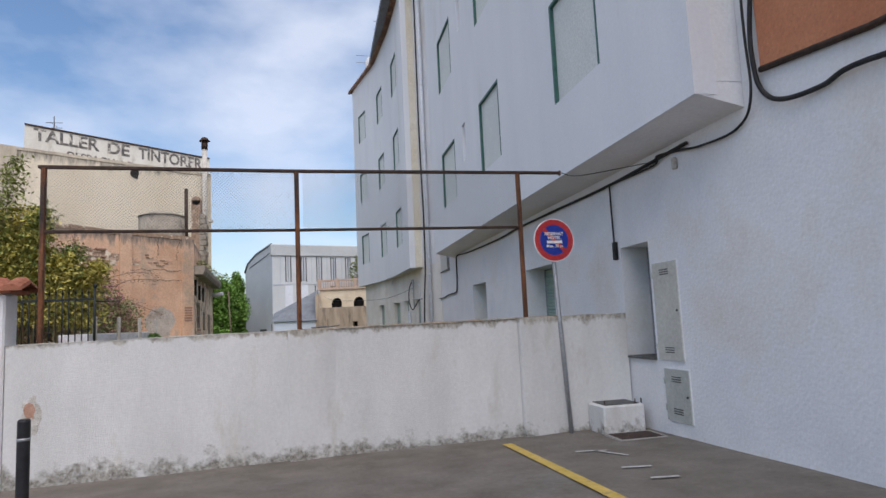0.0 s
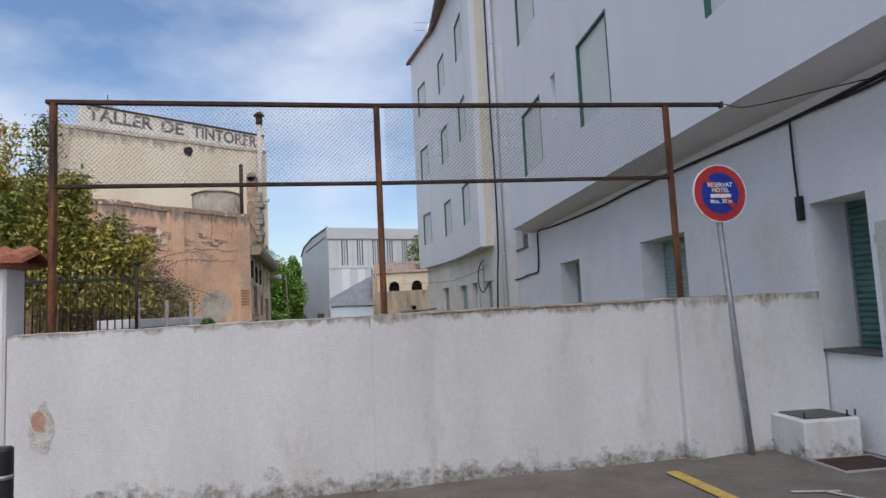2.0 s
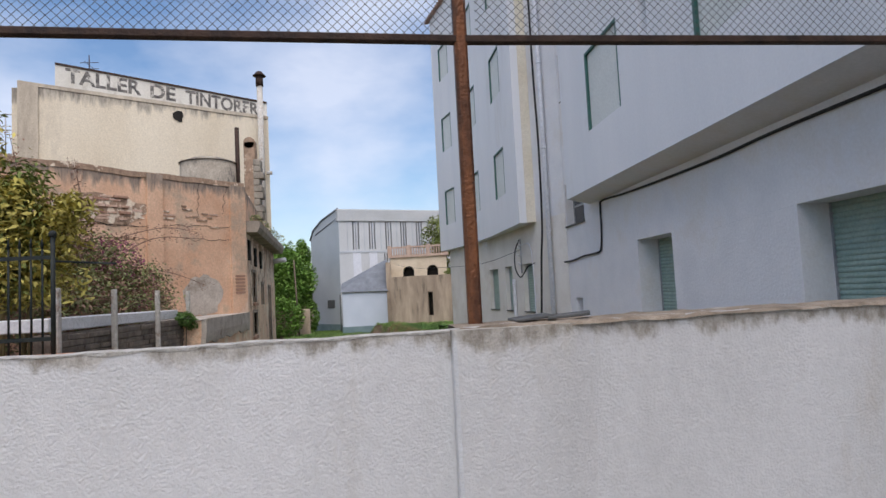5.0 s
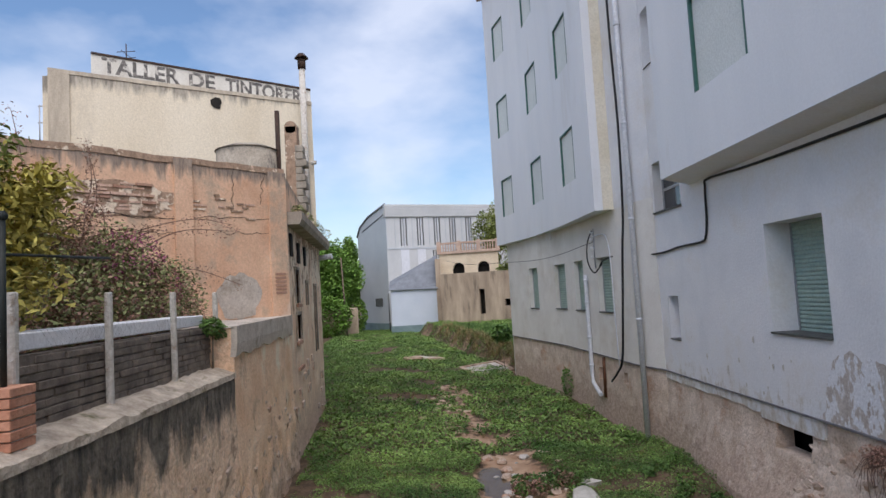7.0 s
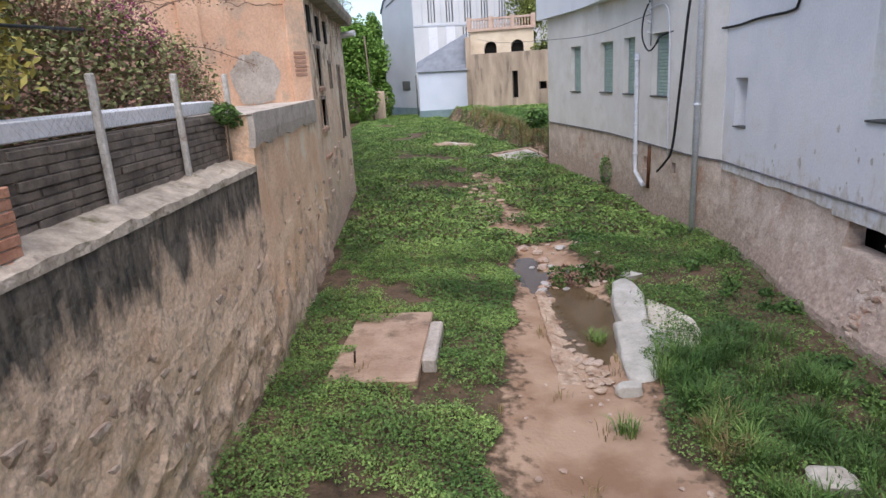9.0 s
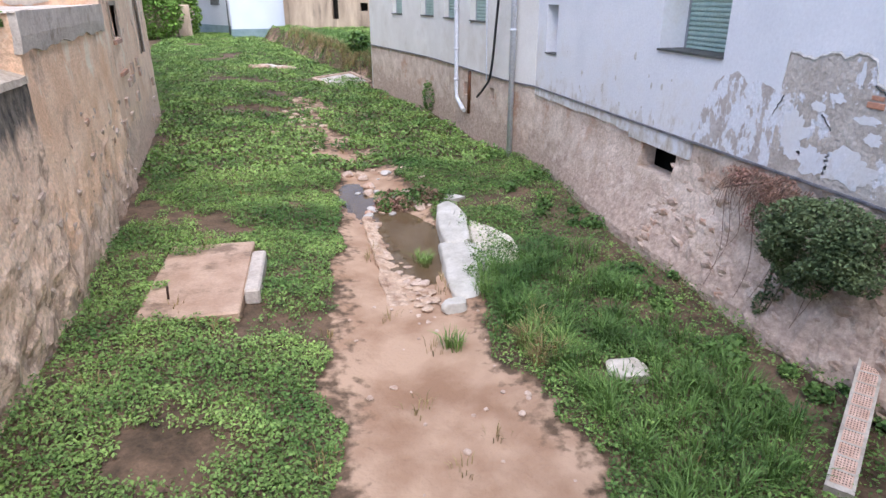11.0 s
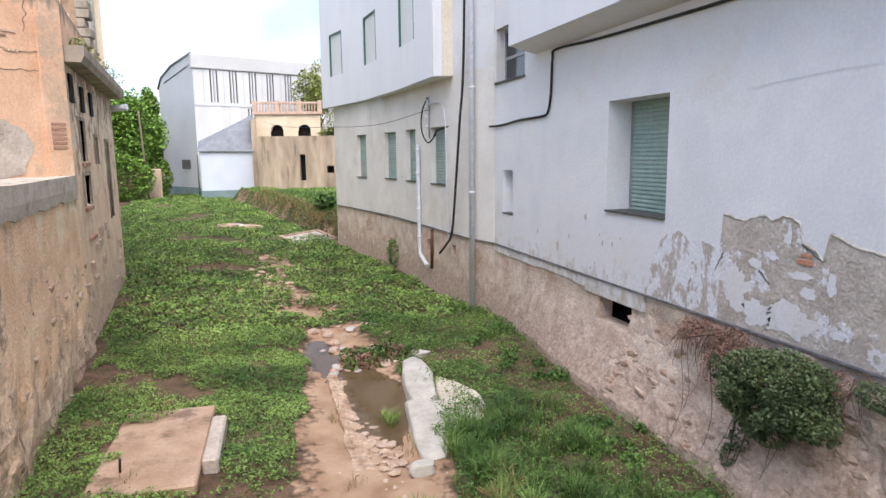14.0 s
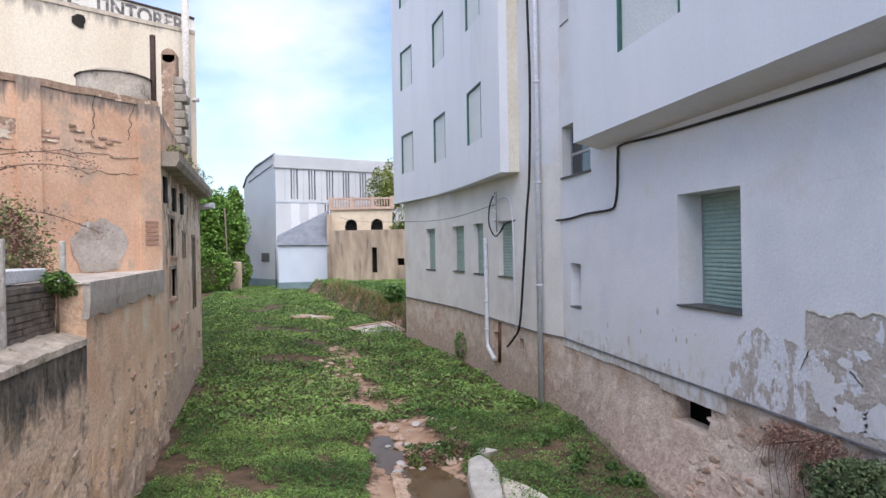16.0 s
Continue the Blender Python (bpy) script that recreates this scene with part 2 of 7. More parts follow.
STONE = surface("pale_boulder", (0.42, 0.37, 0.30), (0.66, 0.61, 0.53), 4, 0.9, 0.6, 25, island=0.15)
GREYSTONE = surface("grey_stone", (0.30, 0.28, 0.26), (0.50, 0.47, 0.44), 4, 0.9, 0.6, 25, island=0.2)
CEMENT = surface("cement_slab", (0.40, 0.35, 0.30), (0.58, 0.53, 0.47), 3, 0.92, 0.5, 40, (0.30, 0.25, 0.20), 2.0, (0.55, 0.68))
MUDSLAB = surface("muddy_wet_slab", (0.36, 0.23, 0.15), (0.54, 0.39, 0.28), 2.0, 0.55, 0.4, 30, (0.20, 0.13, 0.08), 1.4, (0.52, 0.62), spec=0.5)
POOLSTONE = surface("smooth_pale_masonry", (0.40, 0.38, 0.33), (0.60, 0.58, 0.53), 3, 0.85, 0.2, 18, (0.46, 0.40, 0.34), 2.2, (0.58, 0.72), speck=0.10)
RUST = surface("rusty_steel", (0.055, 0.028, 0.02), (0.24, 0.095, 0.04), 9, 0.5, 0.5, 60, (0.035, 0.028, 0.026), 3.0, (0.5, 0.60), metal=0.35, stretch=(1, 1, 0.25), speck=0.4)
DARKRUST = surface("dark_rusted_bar", (0.03, 0.022, 0.02), (0.085, 0.05, 0.035), 9, 0.7, 0.4, 60, metal=0.3)
WIRE = surface("dull_wire", (0.10, 0.10, 0.10), (0.16, 0.155, 0.15), 20, 0.6, 0, metal=0.5)
ZINC = surface("galvanised_pole", (0.34, 0.35, 0.37), (0.46, 0.47, 0.49), 9, 0.5, 0.1, 60, metal=0.6)
PVC = surface("grey_downpipe", (0.58, 0.60, 0.64), (0.68, 0.70, 0.74), 6, 0.55, 0.1, 40)
BLACK = surface("black_cable", (0.012, 0.012, 0.014), (0.03, 0.03, 0.032), 9, 0.6, 0.1, 40)
IRON = surface("dark_green_iron", (0.010, 0.014, 0.013), (0.025, 0.032, 0.03), 9, 0.6, 0.1, 40)
GREEN = surface("green_window_paint", (0.03, 0.10, 0.085), (0.055, 0.15, 0.125), 8, 0.5, 0.1, 40)
SHUT = surface("pale_green_shutter", (0.27, 0.38, 0.34), (0.36, 0.47, 0.42), 5, 0.55, 0.1, 40, island=0.06)
SHUTD = surface("dark_green_shutter", (0.07, 0.15, 0.135), (0.11, 0.21, 0.185), 5, 0.55, 0.1, 40, island=0.06)
PANEL = surface("pale_closed_panel", (0.60, 0.64, 0.63), (0.68, 0.71, 0.70), 1.0, 0.8, 0.1, 40)
SILL = surface("dark_tile_sill", (0.05, 0.055, 0.055), (0.13, 0.13, 0.125), 9, 0.6, 0.2, 40)
LEDGE = surface("ledge_gap_shade", (0.10, 0.10, 0.11), (0.24, 0.23, 0.24), 5, 0.8, 0.2, 40)
BOXM = surface("beige_meter_door", (0.46, 0.46, 0.42), (0.54, 0.54, 0.49), 2, 0.6, 0.08, 60)
BOXG = surface("grey_green_meter_door", (0.38, 0.40, 0.37), (0.46, 0.48, 0.45), 2, 0.6, 0.08, 60)
# near-black for rooms and holes: their inner darkness is put into the colour
HOLE = surface("painted_dark_opening", (0.012, 0.011, 0.010), (0.03, 0.026, 0.022), 4, 0.9, 0)
ORANGE = surface("terracotta_paint", (0.44, 0.17, 0.09), (0.52, 0.22, 0.12), 1.0, 0.9, 0.15, 40)
TILE = surface("clay_roof_tile", (0.26, 0.09, 0.05), (0.44, 0.18, 0.11), 6, 0.85, 0.4, 40, island=0.2)
EAVES = surface("old_brown_tile", (0.17, 0.10, 0.075), (0.32, 0.21, 0.16), 6, 0.9, 0.4, 40, island=0.25)
YELLOW = surface("yellow_road_paint", (0.50, 0.34, 0.07), (0.62, 0.45, 0.13), 7, 0.8, 0.3, 90, (0.20, 0.18, 0.14), 5, (0.58, 0.72))
ROADWHITE = surface("worn_white_road_paint", (0.45, 0.44, 0.42), (0.58, 0.57, 0.55), 7, 0.8, 0.3, 90)
RED = surface("sign_red", (0.42, 0.03, 0.035), (0.50, 0.05, 0.05), 3, 0.4, 0)
BLUE = surface("sign_blue", (0.012, 0.035, 0.27), (0.02, 0.05, 0.33), 3, 0.4, 0)
BOARD = surface("weathered_sign_board", (0.60, 0.57, 0.50), (0.72, 0.70, 0.64), 1.2, 0.9, 0.2, 30, (0.40, 0.36, 0.30), 1.6, (0.56, 0.72), stretch=(1, 1, 0.4))
FADED = surface("faded_black_lettering", (0.06, 0.06, 0.06), (0.24, 0.22, 0.20), 6, 0.9, 0.2, 30, (0.58, 0.55, 0.49), 4.0, (0.54, 0.60))
SIGNW = surface("sign_white", (0.74, 0.74, 0.74), (0.80, 0.80, 0.80), 3, 0.4, 0)
BLACKP = surface("black_bollard_paint", (0.012, 0.013, 0.016), (0.03, 0.03, 0.034), 5, 0.45, 0.05, 40)
SHEET = surface("white_roof_sheet", (0.70, 0.71, 0.73), (0.80, 0.81, 0.83), 3, 0.5, 0.05, 40)
METALW = surface("pale_cladding", (0.42, 0.455, 0.49), (0.49, 0.52, 0.555), 0.5, 0.6, 0.05, 20)
METALR = surface("ribbed_white_cladding", (0.48, 0.495, 0.50), (0.56, 0.57, 0.575), 0.5, 0.55, 0.05, 20)
TEAL = surface("teal_plinth", (0.14, 0.21, 0.22), (0.22, 0.30, 0.31), 1.5, 0.9, 0.3, 20)
BLUEW = surface("pale_blue_render", (0.52, 0.58, 0.66), (0.60, 0.65, 0.72), 0.6, 0.9, 0.15, 30)
SLATE = surface("grey_roof_sheet", (0.15, 0.165, 0.19), (0.22, 0.24, 0.27), 2, 0.8, 0.2, 20)
GARDENW = surface("streaked_garden_wall", (0.26, 0.20, 0.15), (0.54, 0.43, 0.32), 1.6, 0.95, 0.6, 15, (0.16, 0.13, 0.10), 1.4, (0.54, 0.70), stretch=(1, 1, 0.2))
PALACE = surface("ochre_render", (0.60, 0.48, 0.34), (0.76, 0.65, 0.49), 1.0, 0.9, 0.3, 20)
BALUS = surface("rose_terracotta", (0.44, 0.31, 0.24), (0.58, 0.44, 0.35), 2, 0.9, 0.3, 20)
BARK = surface("bark", (0.10, 0.075, 0.055), (0.20, 0.16, 0.12), 9, 0.95, 0.8, 30)
TWIG = surface("dry_twig", (0.10, 0.06, 0.05), (0.22, 0.14, 0.10), 9, 0.95, 0.3, 30)


def leafy(name, c1, c2, scale=1.2):
    m = surface(name, c1, c2, scale, 0.6, 0, spec=0.25, island=0.42, speck=0)
    b = m.node_tree.nodes["Principled BSDF"]
    b.inputs["Transmission Weight"].default_value = 0.0
    b.inputs["Subsurface Weight"].default_value = 0.0
    return m


GRASS = leafy("stream_greens", (0.06, 0.135, 0.032), (0.27, 0.41, 0.11), 0.9)
# darker greens, for dark weeds and to hold the right bank's shade
GRASS2 = leafy("dark_shaded_greens", (0.05, 0.11, 0.03), (0.15, 0.265, 0.065), 0.9)
DRY = leafy("dry_grass", (0.22, 0.16, 0.07), (0.34, 0.27, 0.13), 2)
SHRUB = leafy("dusty_shrub", (0.065, 0.105, 0.045), (0.165, 0.22, 0.10), 2)
TREE = leafy("tree_leaves", (0.09, 0.19, 0.030), (0.20, 0.34, 0.07), 0.5)
BAMBOO = leafy("bamboo_leaves", (0.34, 0.30, 0.06), (0.58, 0.50, 0.15), 0.8)
BAMBOOG = leafy("green_bamboo_leaves", (0.14, 0.18, 0.05), (0.28, 0.32, 0.09), 0.8)
BOUG = leafy("bougainvillea_leaves", (0.21, 0.14, 0.095), (0.44, 0.24, 0.19), 1.0)
OLIVE = leafy("olive_leaves", (0.14, 0.17, 0.065), (0.32, 0.34, 0.15), 1.4)
BRACT = leafy("magenta_bracts", (0.22, 0.045, 0.11), (0.36, 0.10, 0.20), 2)

WATER = bpy.data.materials.new("shallow_water")
WATER.use_nodes = True
wb = WATER.node_tree.nodes["Principled BSDF"]
wb.inputs["Base Color"].default_value = (0.105, 0.075, 0.035, 1)
wb.inputs["Alpha"].default_value, wb.inputs["IOR"].default_value = 0.62, 1.33
wb.inputs["Roughness"].default_value, wb.inputs["Specular IOR Level"].default_value = 0.05, 0.45

BED = surface("stream_soil", (0.055, 0.04, 0.025), (0.19, 0.125, 0.08), 3, 0.95, 1.0, 20)
bn, bl = BED.node_tree.nodes, BED.node_tree.links
battr = bn.new("ShaderNodeAttribute")
battr.attribute_name = "bare"
bnoise = bn.new("ShaderNodeTexNoise")
bnoise.inputs["Scale"].default_value, bnoise.inputs["Detail"].default_value = 7.0, 6
badd = bn.new("ShaderNodeMath")
badd.operation = "ADD"
bl.new(battr.outputs["Fac"], badd.inputs[0])
bl.new(bnoise.outputs["Fac"], badd.inputs[1])
bramp = bn.new("ShaderNodeValToRGB")
bramp.color_ramp.elements[0].position, bramp.color_ramp.elements[1].position = 0.42, 0.62
bl.new(badd.outputs[0], bramp.inputs["Fac"])
sandn = bn.new("ShaderNodeTexNoise")
sandn.inputs["Scale"].default_value, sandn.inputs["Detail"].default_value = 1.7, 8
sandr = bn.new("ShaderNodeValToRGB")
sandr.color_ramp.elements[0].position, sandr.color_ramp.elements[0].color = 0.32, (0.29, 0.175, 0.108, 1)
sandr.color_ramp.elements[1].position, sandr.color_ramp.elements[1].color = 0.60, (0.46, 0.32, 0.22, 1)
bl.new(sandn.outputs["Fac"], sandr.inputs["Fac"])
bmix = bn.new("ShaderNodeMix")
bmix.data_type = "RGBA"
bb = bn["Principled BSDF"]
bl.new(bb.inputs["Base Color"].links[0].from_socket, bmix.inputs["A"])
bl.new(sandr.outputs["Color"], bmix.inputs["B"])
bl.new(bramp.outputs["Color"], bmix.inputs["Factor"])
bl.new(bmix.outputs["Result"], bb.inputs["Base Color"])
bgeo = bn.new("ShaderNodeNewGeometry")
bl.new(bgeo.outputs["Position"], bnoise.inputs["Vector"])
bl.new(bgeo.outputs["Position"], sandn.inputs["Vector"])
GLASS = bpy.data.materials.new("dark_window_glass")
GLASS.use_nodes = True
gb = GLASS.node_tree.nodes["Principled BSDF"]
gb.inputs["Base Color"].default_value, gb.inputs["Roughness"].default_value = (0.02, 0.025, 0.03, 1), 0.06


# ---- building helpers ----
def bm_box(bm, x0, y0, z0, x1, y1, z1, m=None):
    c = [(x, y, z) for z in (z0, z1) for y in (y0, y1) for x in (x0, x1)]
    v = [bm.verts.new(m @ Vector(p) if m else p) for p in c]
    for q in ((0, 2, 3, 1), (4, 5, 7, 6), (0, 1, 5, 4), (2, 6, 7, 3), (0, 4, 6, 2), (1, 3, 7, 5)):
        bm.faces.new([v[i] for i in q])
    return v


def bevelled(bm, width, segments=1):
    bmesh.ops.bevel(bm, geom=bm.edges[:], offset=width, segments=segments, affect="EDGES", clamp_overlap=True)
    return bm


def box(x0, y0, z0, x1, y1, z1, bev=0.0, m=None):
    bm = bmesh.new()
    bm_box(bm, x0, y0, z0, x1, y1, z1, m)
    return bevelled(bm, bev) if bev else bm


def tube(points, radius, sides=8, taper=None, bm=None):
    """A closed tube along points; taper: the radius at the end."""
    bm = bm or bmesh.new()
    pts = [Vector(p) for p in points]
    rings = []
    for i, p in enumerate(pts):
        d = (pts[min(i + 1, len(pts) - 1)] - pts[max(i - 1, 0)]).normalized()
        a = d.cross(Vector((0.31, 0.17, 0.93)) if abs(d.z) < 0.9 else Vector((1, 0, 0))).normalized()
        b = d.cross(a)
        r = radius if taper is None else radius + (taper - radius) * i / (len(pts) - 1)
        rings.append([bm.verts.new(p + r * (math.cos(2 * math.pi * k / sides) * a + math.sin(2 * math.pi * k / sides) * b)) for k in range(sides)])
    for r0, r1 in zip(rings, rings[1:]):
        for k in range(sides):
            f = bm.faces.new((r0[k], r0[(k + 1) % sides], r1[(k + 1) % sides], r1[k]))
            f.smooth = sides > 5
    bm.faces.new(rings[0][::-1])
    bm.faces.new(rings[-1])
    return bm


def smooth_path(points, n=6):
    """Catmull-Rom through points."""
    p = [Vector(q) for q in points]
    p = [p[0] * 2 - p[1]] + p + [p[-1] * 2 - p[-2]]
    out = []
    for i in range(1, len(p) - 2):
        for k in range(n):
            t = k / n
            out.append(0.5 * (2 * p[i] + (p[i + 1] - p[i - 1]) * t + (2 * p[i - 1] - 5 * p[i] + 4 * p[i + 1] - p[i + 2]) * t * t + (3 * p[i] - p[i - 1] - 3 * p[i + 1] + p[i + 2]) * t ** 3))
    return out + [p[-2]]


def finish(bm):
    bmesh.ops.recalc_face_normals(bm, faces=bm.faces[:])
    me = bpy.data.meshes.new("mesh")
    bm.to_mesh(me)
    bm.free()
    return me


def part(name, bm, material, parent=None, label=""):
    me = finish(bm)
    me.materials.append(material)
    ob = new(name, me)
    if parent:
        ob.parent = parent
        ob.matrix_parent_inverse = parent.matrix_world.inverted() if parent.parent is None else (parent.parent.matrix_world @ parent.matrix_basis).inverted()
        ob.matrix_parent_inverse = Matrix()
    if label:
        ob["label"] = label
    return ob


def thing(name, label, category, group="", kind="", at=None):
    """An Empty that parents its parts; parts are written in the Empty's own frame."""
    ob = new(name)
    ob.empty_display_size = 0.2
    if at is not None:
        ob.matrix_basis = at
    return tagged(ob, label, category, group, kind)


def single(name, bm, material, label, category, group="", kind=""):
    return tagged(part(name, bm, material), label, category, group, kind)


def sheet(u, v, holes, at, depth, reveal=None):
    """A wall between the u and v limits with rectangular holes through it; at(u, v, w) gives the place, w outwards."""
    reveal = reveal if reveal is not None else depth
    us = sorted({*u, *[a for h in holes for a in (h[0], h[1])]})
    vs = sorted({*v, *[a for h in holes for a in (h[2], h[3])]})
    us, vs = [a for a in us if u[0] <= a <= u[-1]], [a for a in vs if v[0] <= a <= v[-1]]
    bm = bmesh.new()
    keep = {}

    def vert(i, j, k):
        key = (i, j, k)
        if key not in keep:
            keep[key] = bm.verts.new(at(us[i], vs[j], -depth * k))
        return keep[key]

    def solid(i, j):
        if not (0 <= i < len(us) - 1 and 0 <= j < len(vs) - 1):
            return False
        a, b = (us[i] + us[i + 1]) / 2, (vs[j] + vs[j + 1]) / 2
        return not any(h[0] < a < h[1] and h[2] < b < h[3] for h in holes)

    for i in range(len(us) - 1):
        for j in range(len(vs) - 1):
            if not solid(i, j):
                continue
            for k in (0, 1):
                bm.faces.new([vert(i, j, k), vert(i + 1, j, k), vert(i + 1, j + 1, k), vert(i, j + 1, k)])
            for di, dj, e in ((-1, 0, ((i, j), (i, j + 1))), (1, 0, ((i + 1, j), (i + 1, j + 1))), (0, -1, ((i, j), (i + 1, j))), (0, 1, ((i, j + 1), (i + 1, j + 1)))):
                if not solid(i + di, j + dj):
                    (a, b), (c, d) = e
                    bm.faces.new([vert(a, b, 0), vert(c, d, 0), vert(c, d, 1), vert(a, b, 1)])
    return bm


def leaves(name, centres, size, material, label, category, up=0.5, parent=None, long=1.0, kind="", group="", droop=0.0):
    """Many small leaves as one mesh: centres (n, 3), size (n,)."""
    n = len(centres)
    rng = np.random.default_rng(n + 7)
    d = rng.normal(size=(n, 3))
    d[:, 2] = d[:, 2] * 0.6 - droop
    d /= np.linalg.norm(d, axis=1)[:, None]
    nr = rng.normal(size=(n, 3)) + np.array([0, 0, 3 * up])
    s = np.cross(d, nr)
    s /= np.linalg.norm(s, axis=1)[:, None] + 1e-9
    size = np.broadcast_to(size, (n,))[:, None]
    bend = np.cross(s, d) * size * 0.12
    v = np.stack([centres - d * size * long * 0.5, centres + s * size * 0.28 + bend, centres + d * size * long * 0.5, centres - s * size * 0.28 + bend], 1).reshape(-1, 3)
    me = bpy.data.meshes.new("leaves")
    me.vertices.add(4 * n)
    me.vertices.foreach_set("co", v.astype(np.float32).ravel())
    me.loops.add(4 * n)
    me.loops.foreach_set("vertex_index", np.arange(4 * n, dtype=np.int32))
    me.polygons.add(n)
    me.polygons.foreach_set("loop_start", np.arange(0, 4 * n, 4, dtype=np.int32))
    me.polygons.foreach_set("loop_total", np.full(n, 4, dtype=np.int32))
    me.update(calc_edges=True)
    me.validate()
    me.materials.append(material)
    ob = new(name, me)
    if parent:
        ob.parent = parent
        ob["kind"] = "stuff"
        if label:
            ob["label"] = label
        return ob
    return tagged(ob, label, category, group, kind)


# ---- ground ----
def street_z(x, y):
    return 0.06 + 0.012 * x + 0.03 * (8 - y)


def street():
    bm = bmesh.new()
    xs, ys = [-40, -20, -10, -6] + [-5 + 0.25 * i for i in range(39)] + [4.7], [-30, -15, -6, -3] + [-2 + 0.25 * i for i in range(41)] + [8.12]
    grid = [[bm.verts.new((x, y + 0.028 * x * (y > 7.9), street_z(x, max(y, -6)) + 0.008 * noise.noise((x * 0.9, y * 0.9, 0)))) for x in xs] for y in ys]
    for a, b in zip(grid, grid[1:]):
        for i in range(len(xs) - 1):
            bm.faces.new((a[i], a[i + 1], b[i + 1], b[i]))
    return single("road", bm, ASPHALT, "grey patched concrete street in front of the wall", "road", kind="structure")


def path_x(y):
    """Middle line of the sandy channel."""
    return 0.38 + 0.06 * (y - 14) + 0.10 * math.sin(0.9 * (y - 9.5))


def bed_z(x, y):
    far = min(max((y - 26) / 34, 0), 1)
    z = -1.90 + 0.62 * far * far * (3 - 2 * far)
    z += 0.16 * max(0, min(1, (-x - 0.8) / 1.6))
    w = 1.15 if y < 21 else 0.7
    z -= 0.17 * math.exp(-((x - path_x(y)) / w) ** 2) * (1 if y < 22 else max(0.2, 1 - (y - 22) / 12))
    z += 0.10 * max(0, min(1, (x - 3.4) / 0.9)) * (y < 23)
    z -= 0.55 * math.exp(-((x + 0.9) / 0.45) ** 2 - ((y - 41.8) / 0.7) ** 2)
    bank = max(0, min(1, (x - 0.7 - 0.21 * (45 - y) + 0.25 * noise.noise((y * 0.7, 0, 2))) / 0.55)) * max(0, min(1, (y - 34) / 5))
    z += 0.85 * bank
    z -= 0.18 * math.exp(-((x - 1.08) / 0.48) ** 2 - ((y - 18.3) / 1.15) ** 2)
    z -= 0.13 * math.exp(-((x - 0.28 - 0.1 * math.sin(y * 2)) / 0.34) ** 2 - ((y - 20.9) / 1.2) ** 2)
    return z + 0.02 * noise.noise((x * 6, y * 6, 8)) + 0.05 * noise.noise((x * 0.8, y * 0.8, 3)) + 0.02 * noise.noise((x * 3, y * 3, 5))


def sandiness(x, y):
    """Over 0 on bare sand and mud, under 0 where plants grow."""
    n = 0.35 * noise.noise((x * 1.1, y * 1.1, 9)) + 0.18 * noise.noise((x * 3.1, y * 3.1, 2))
    if y < 16.5:
        half = 0.92 - 0.04 * (y - 13)
        s = half - abs(x - path_x(y))
    elif y < 22.5:
        s = 0.95 - 0.06 * (y - 16.5) - abs(x - 0.72 - 0.03 * (y - 17))
    else:
        s = 0.02 - 0.25 * abs(x - 0.6 + 0.06 * (y - 22)) if y < 33 else -1
    if y > 34 and -0.1 < x - 0.7 - 0.21 * (45 - y) < 0.6:
        return n - 0.12
    return s + n * 0.8


def stream_bed():
    bm = bmesh.new()
    ys = [8.15 + 0.09 * i for i in range(165)]
    while ys[-1] < 90:
        ys.append(ys[-1] * 1.008)
    xs = [-4.9 + 0.09 * i for i in range(111)]
    rows = []
    for y in ys:
        k = 1 if y < 36 else 1 + (y - 36) * 0.05
        rows.append([bm.verts.new((x * k, y, bed_z(x * k, y))) for x in xs])
    for a, b in zip(rows, rows[1:]):
        for i in range(len(xs) - 1):
            f = bm.faces.new((a[i], a[i + 1], b[i + 1], b[i]))
            f.smooth = True
    ob = single("ground", bm, BED, "damp soil and orange sand of a dry stream bed", "stream bed", kind="structure")
    bare = ob.data.attributes.new("bare", "FLOAT", "POINT")
    bare.data.foreach_set("value", [sandiness(q.co.x, q.co.y) for q in ob.data.vertices])
    return ob


street()
stream_bed()
bm = bmesh.new()
bmesh.ops.create_grid(bm, x_segments=2, y_segments=2, size=900, matrix=Matrix.Translation((0, 0, -3.2)))
single("ground_far", bm, SOIL, "low ground reaching the horizon beyond the stream", "ground", kind="structure")

# ---- yard wall across the stream, with its mesh fence ----
WM = pose(0, 8, 0, 0, 0, 1.6)


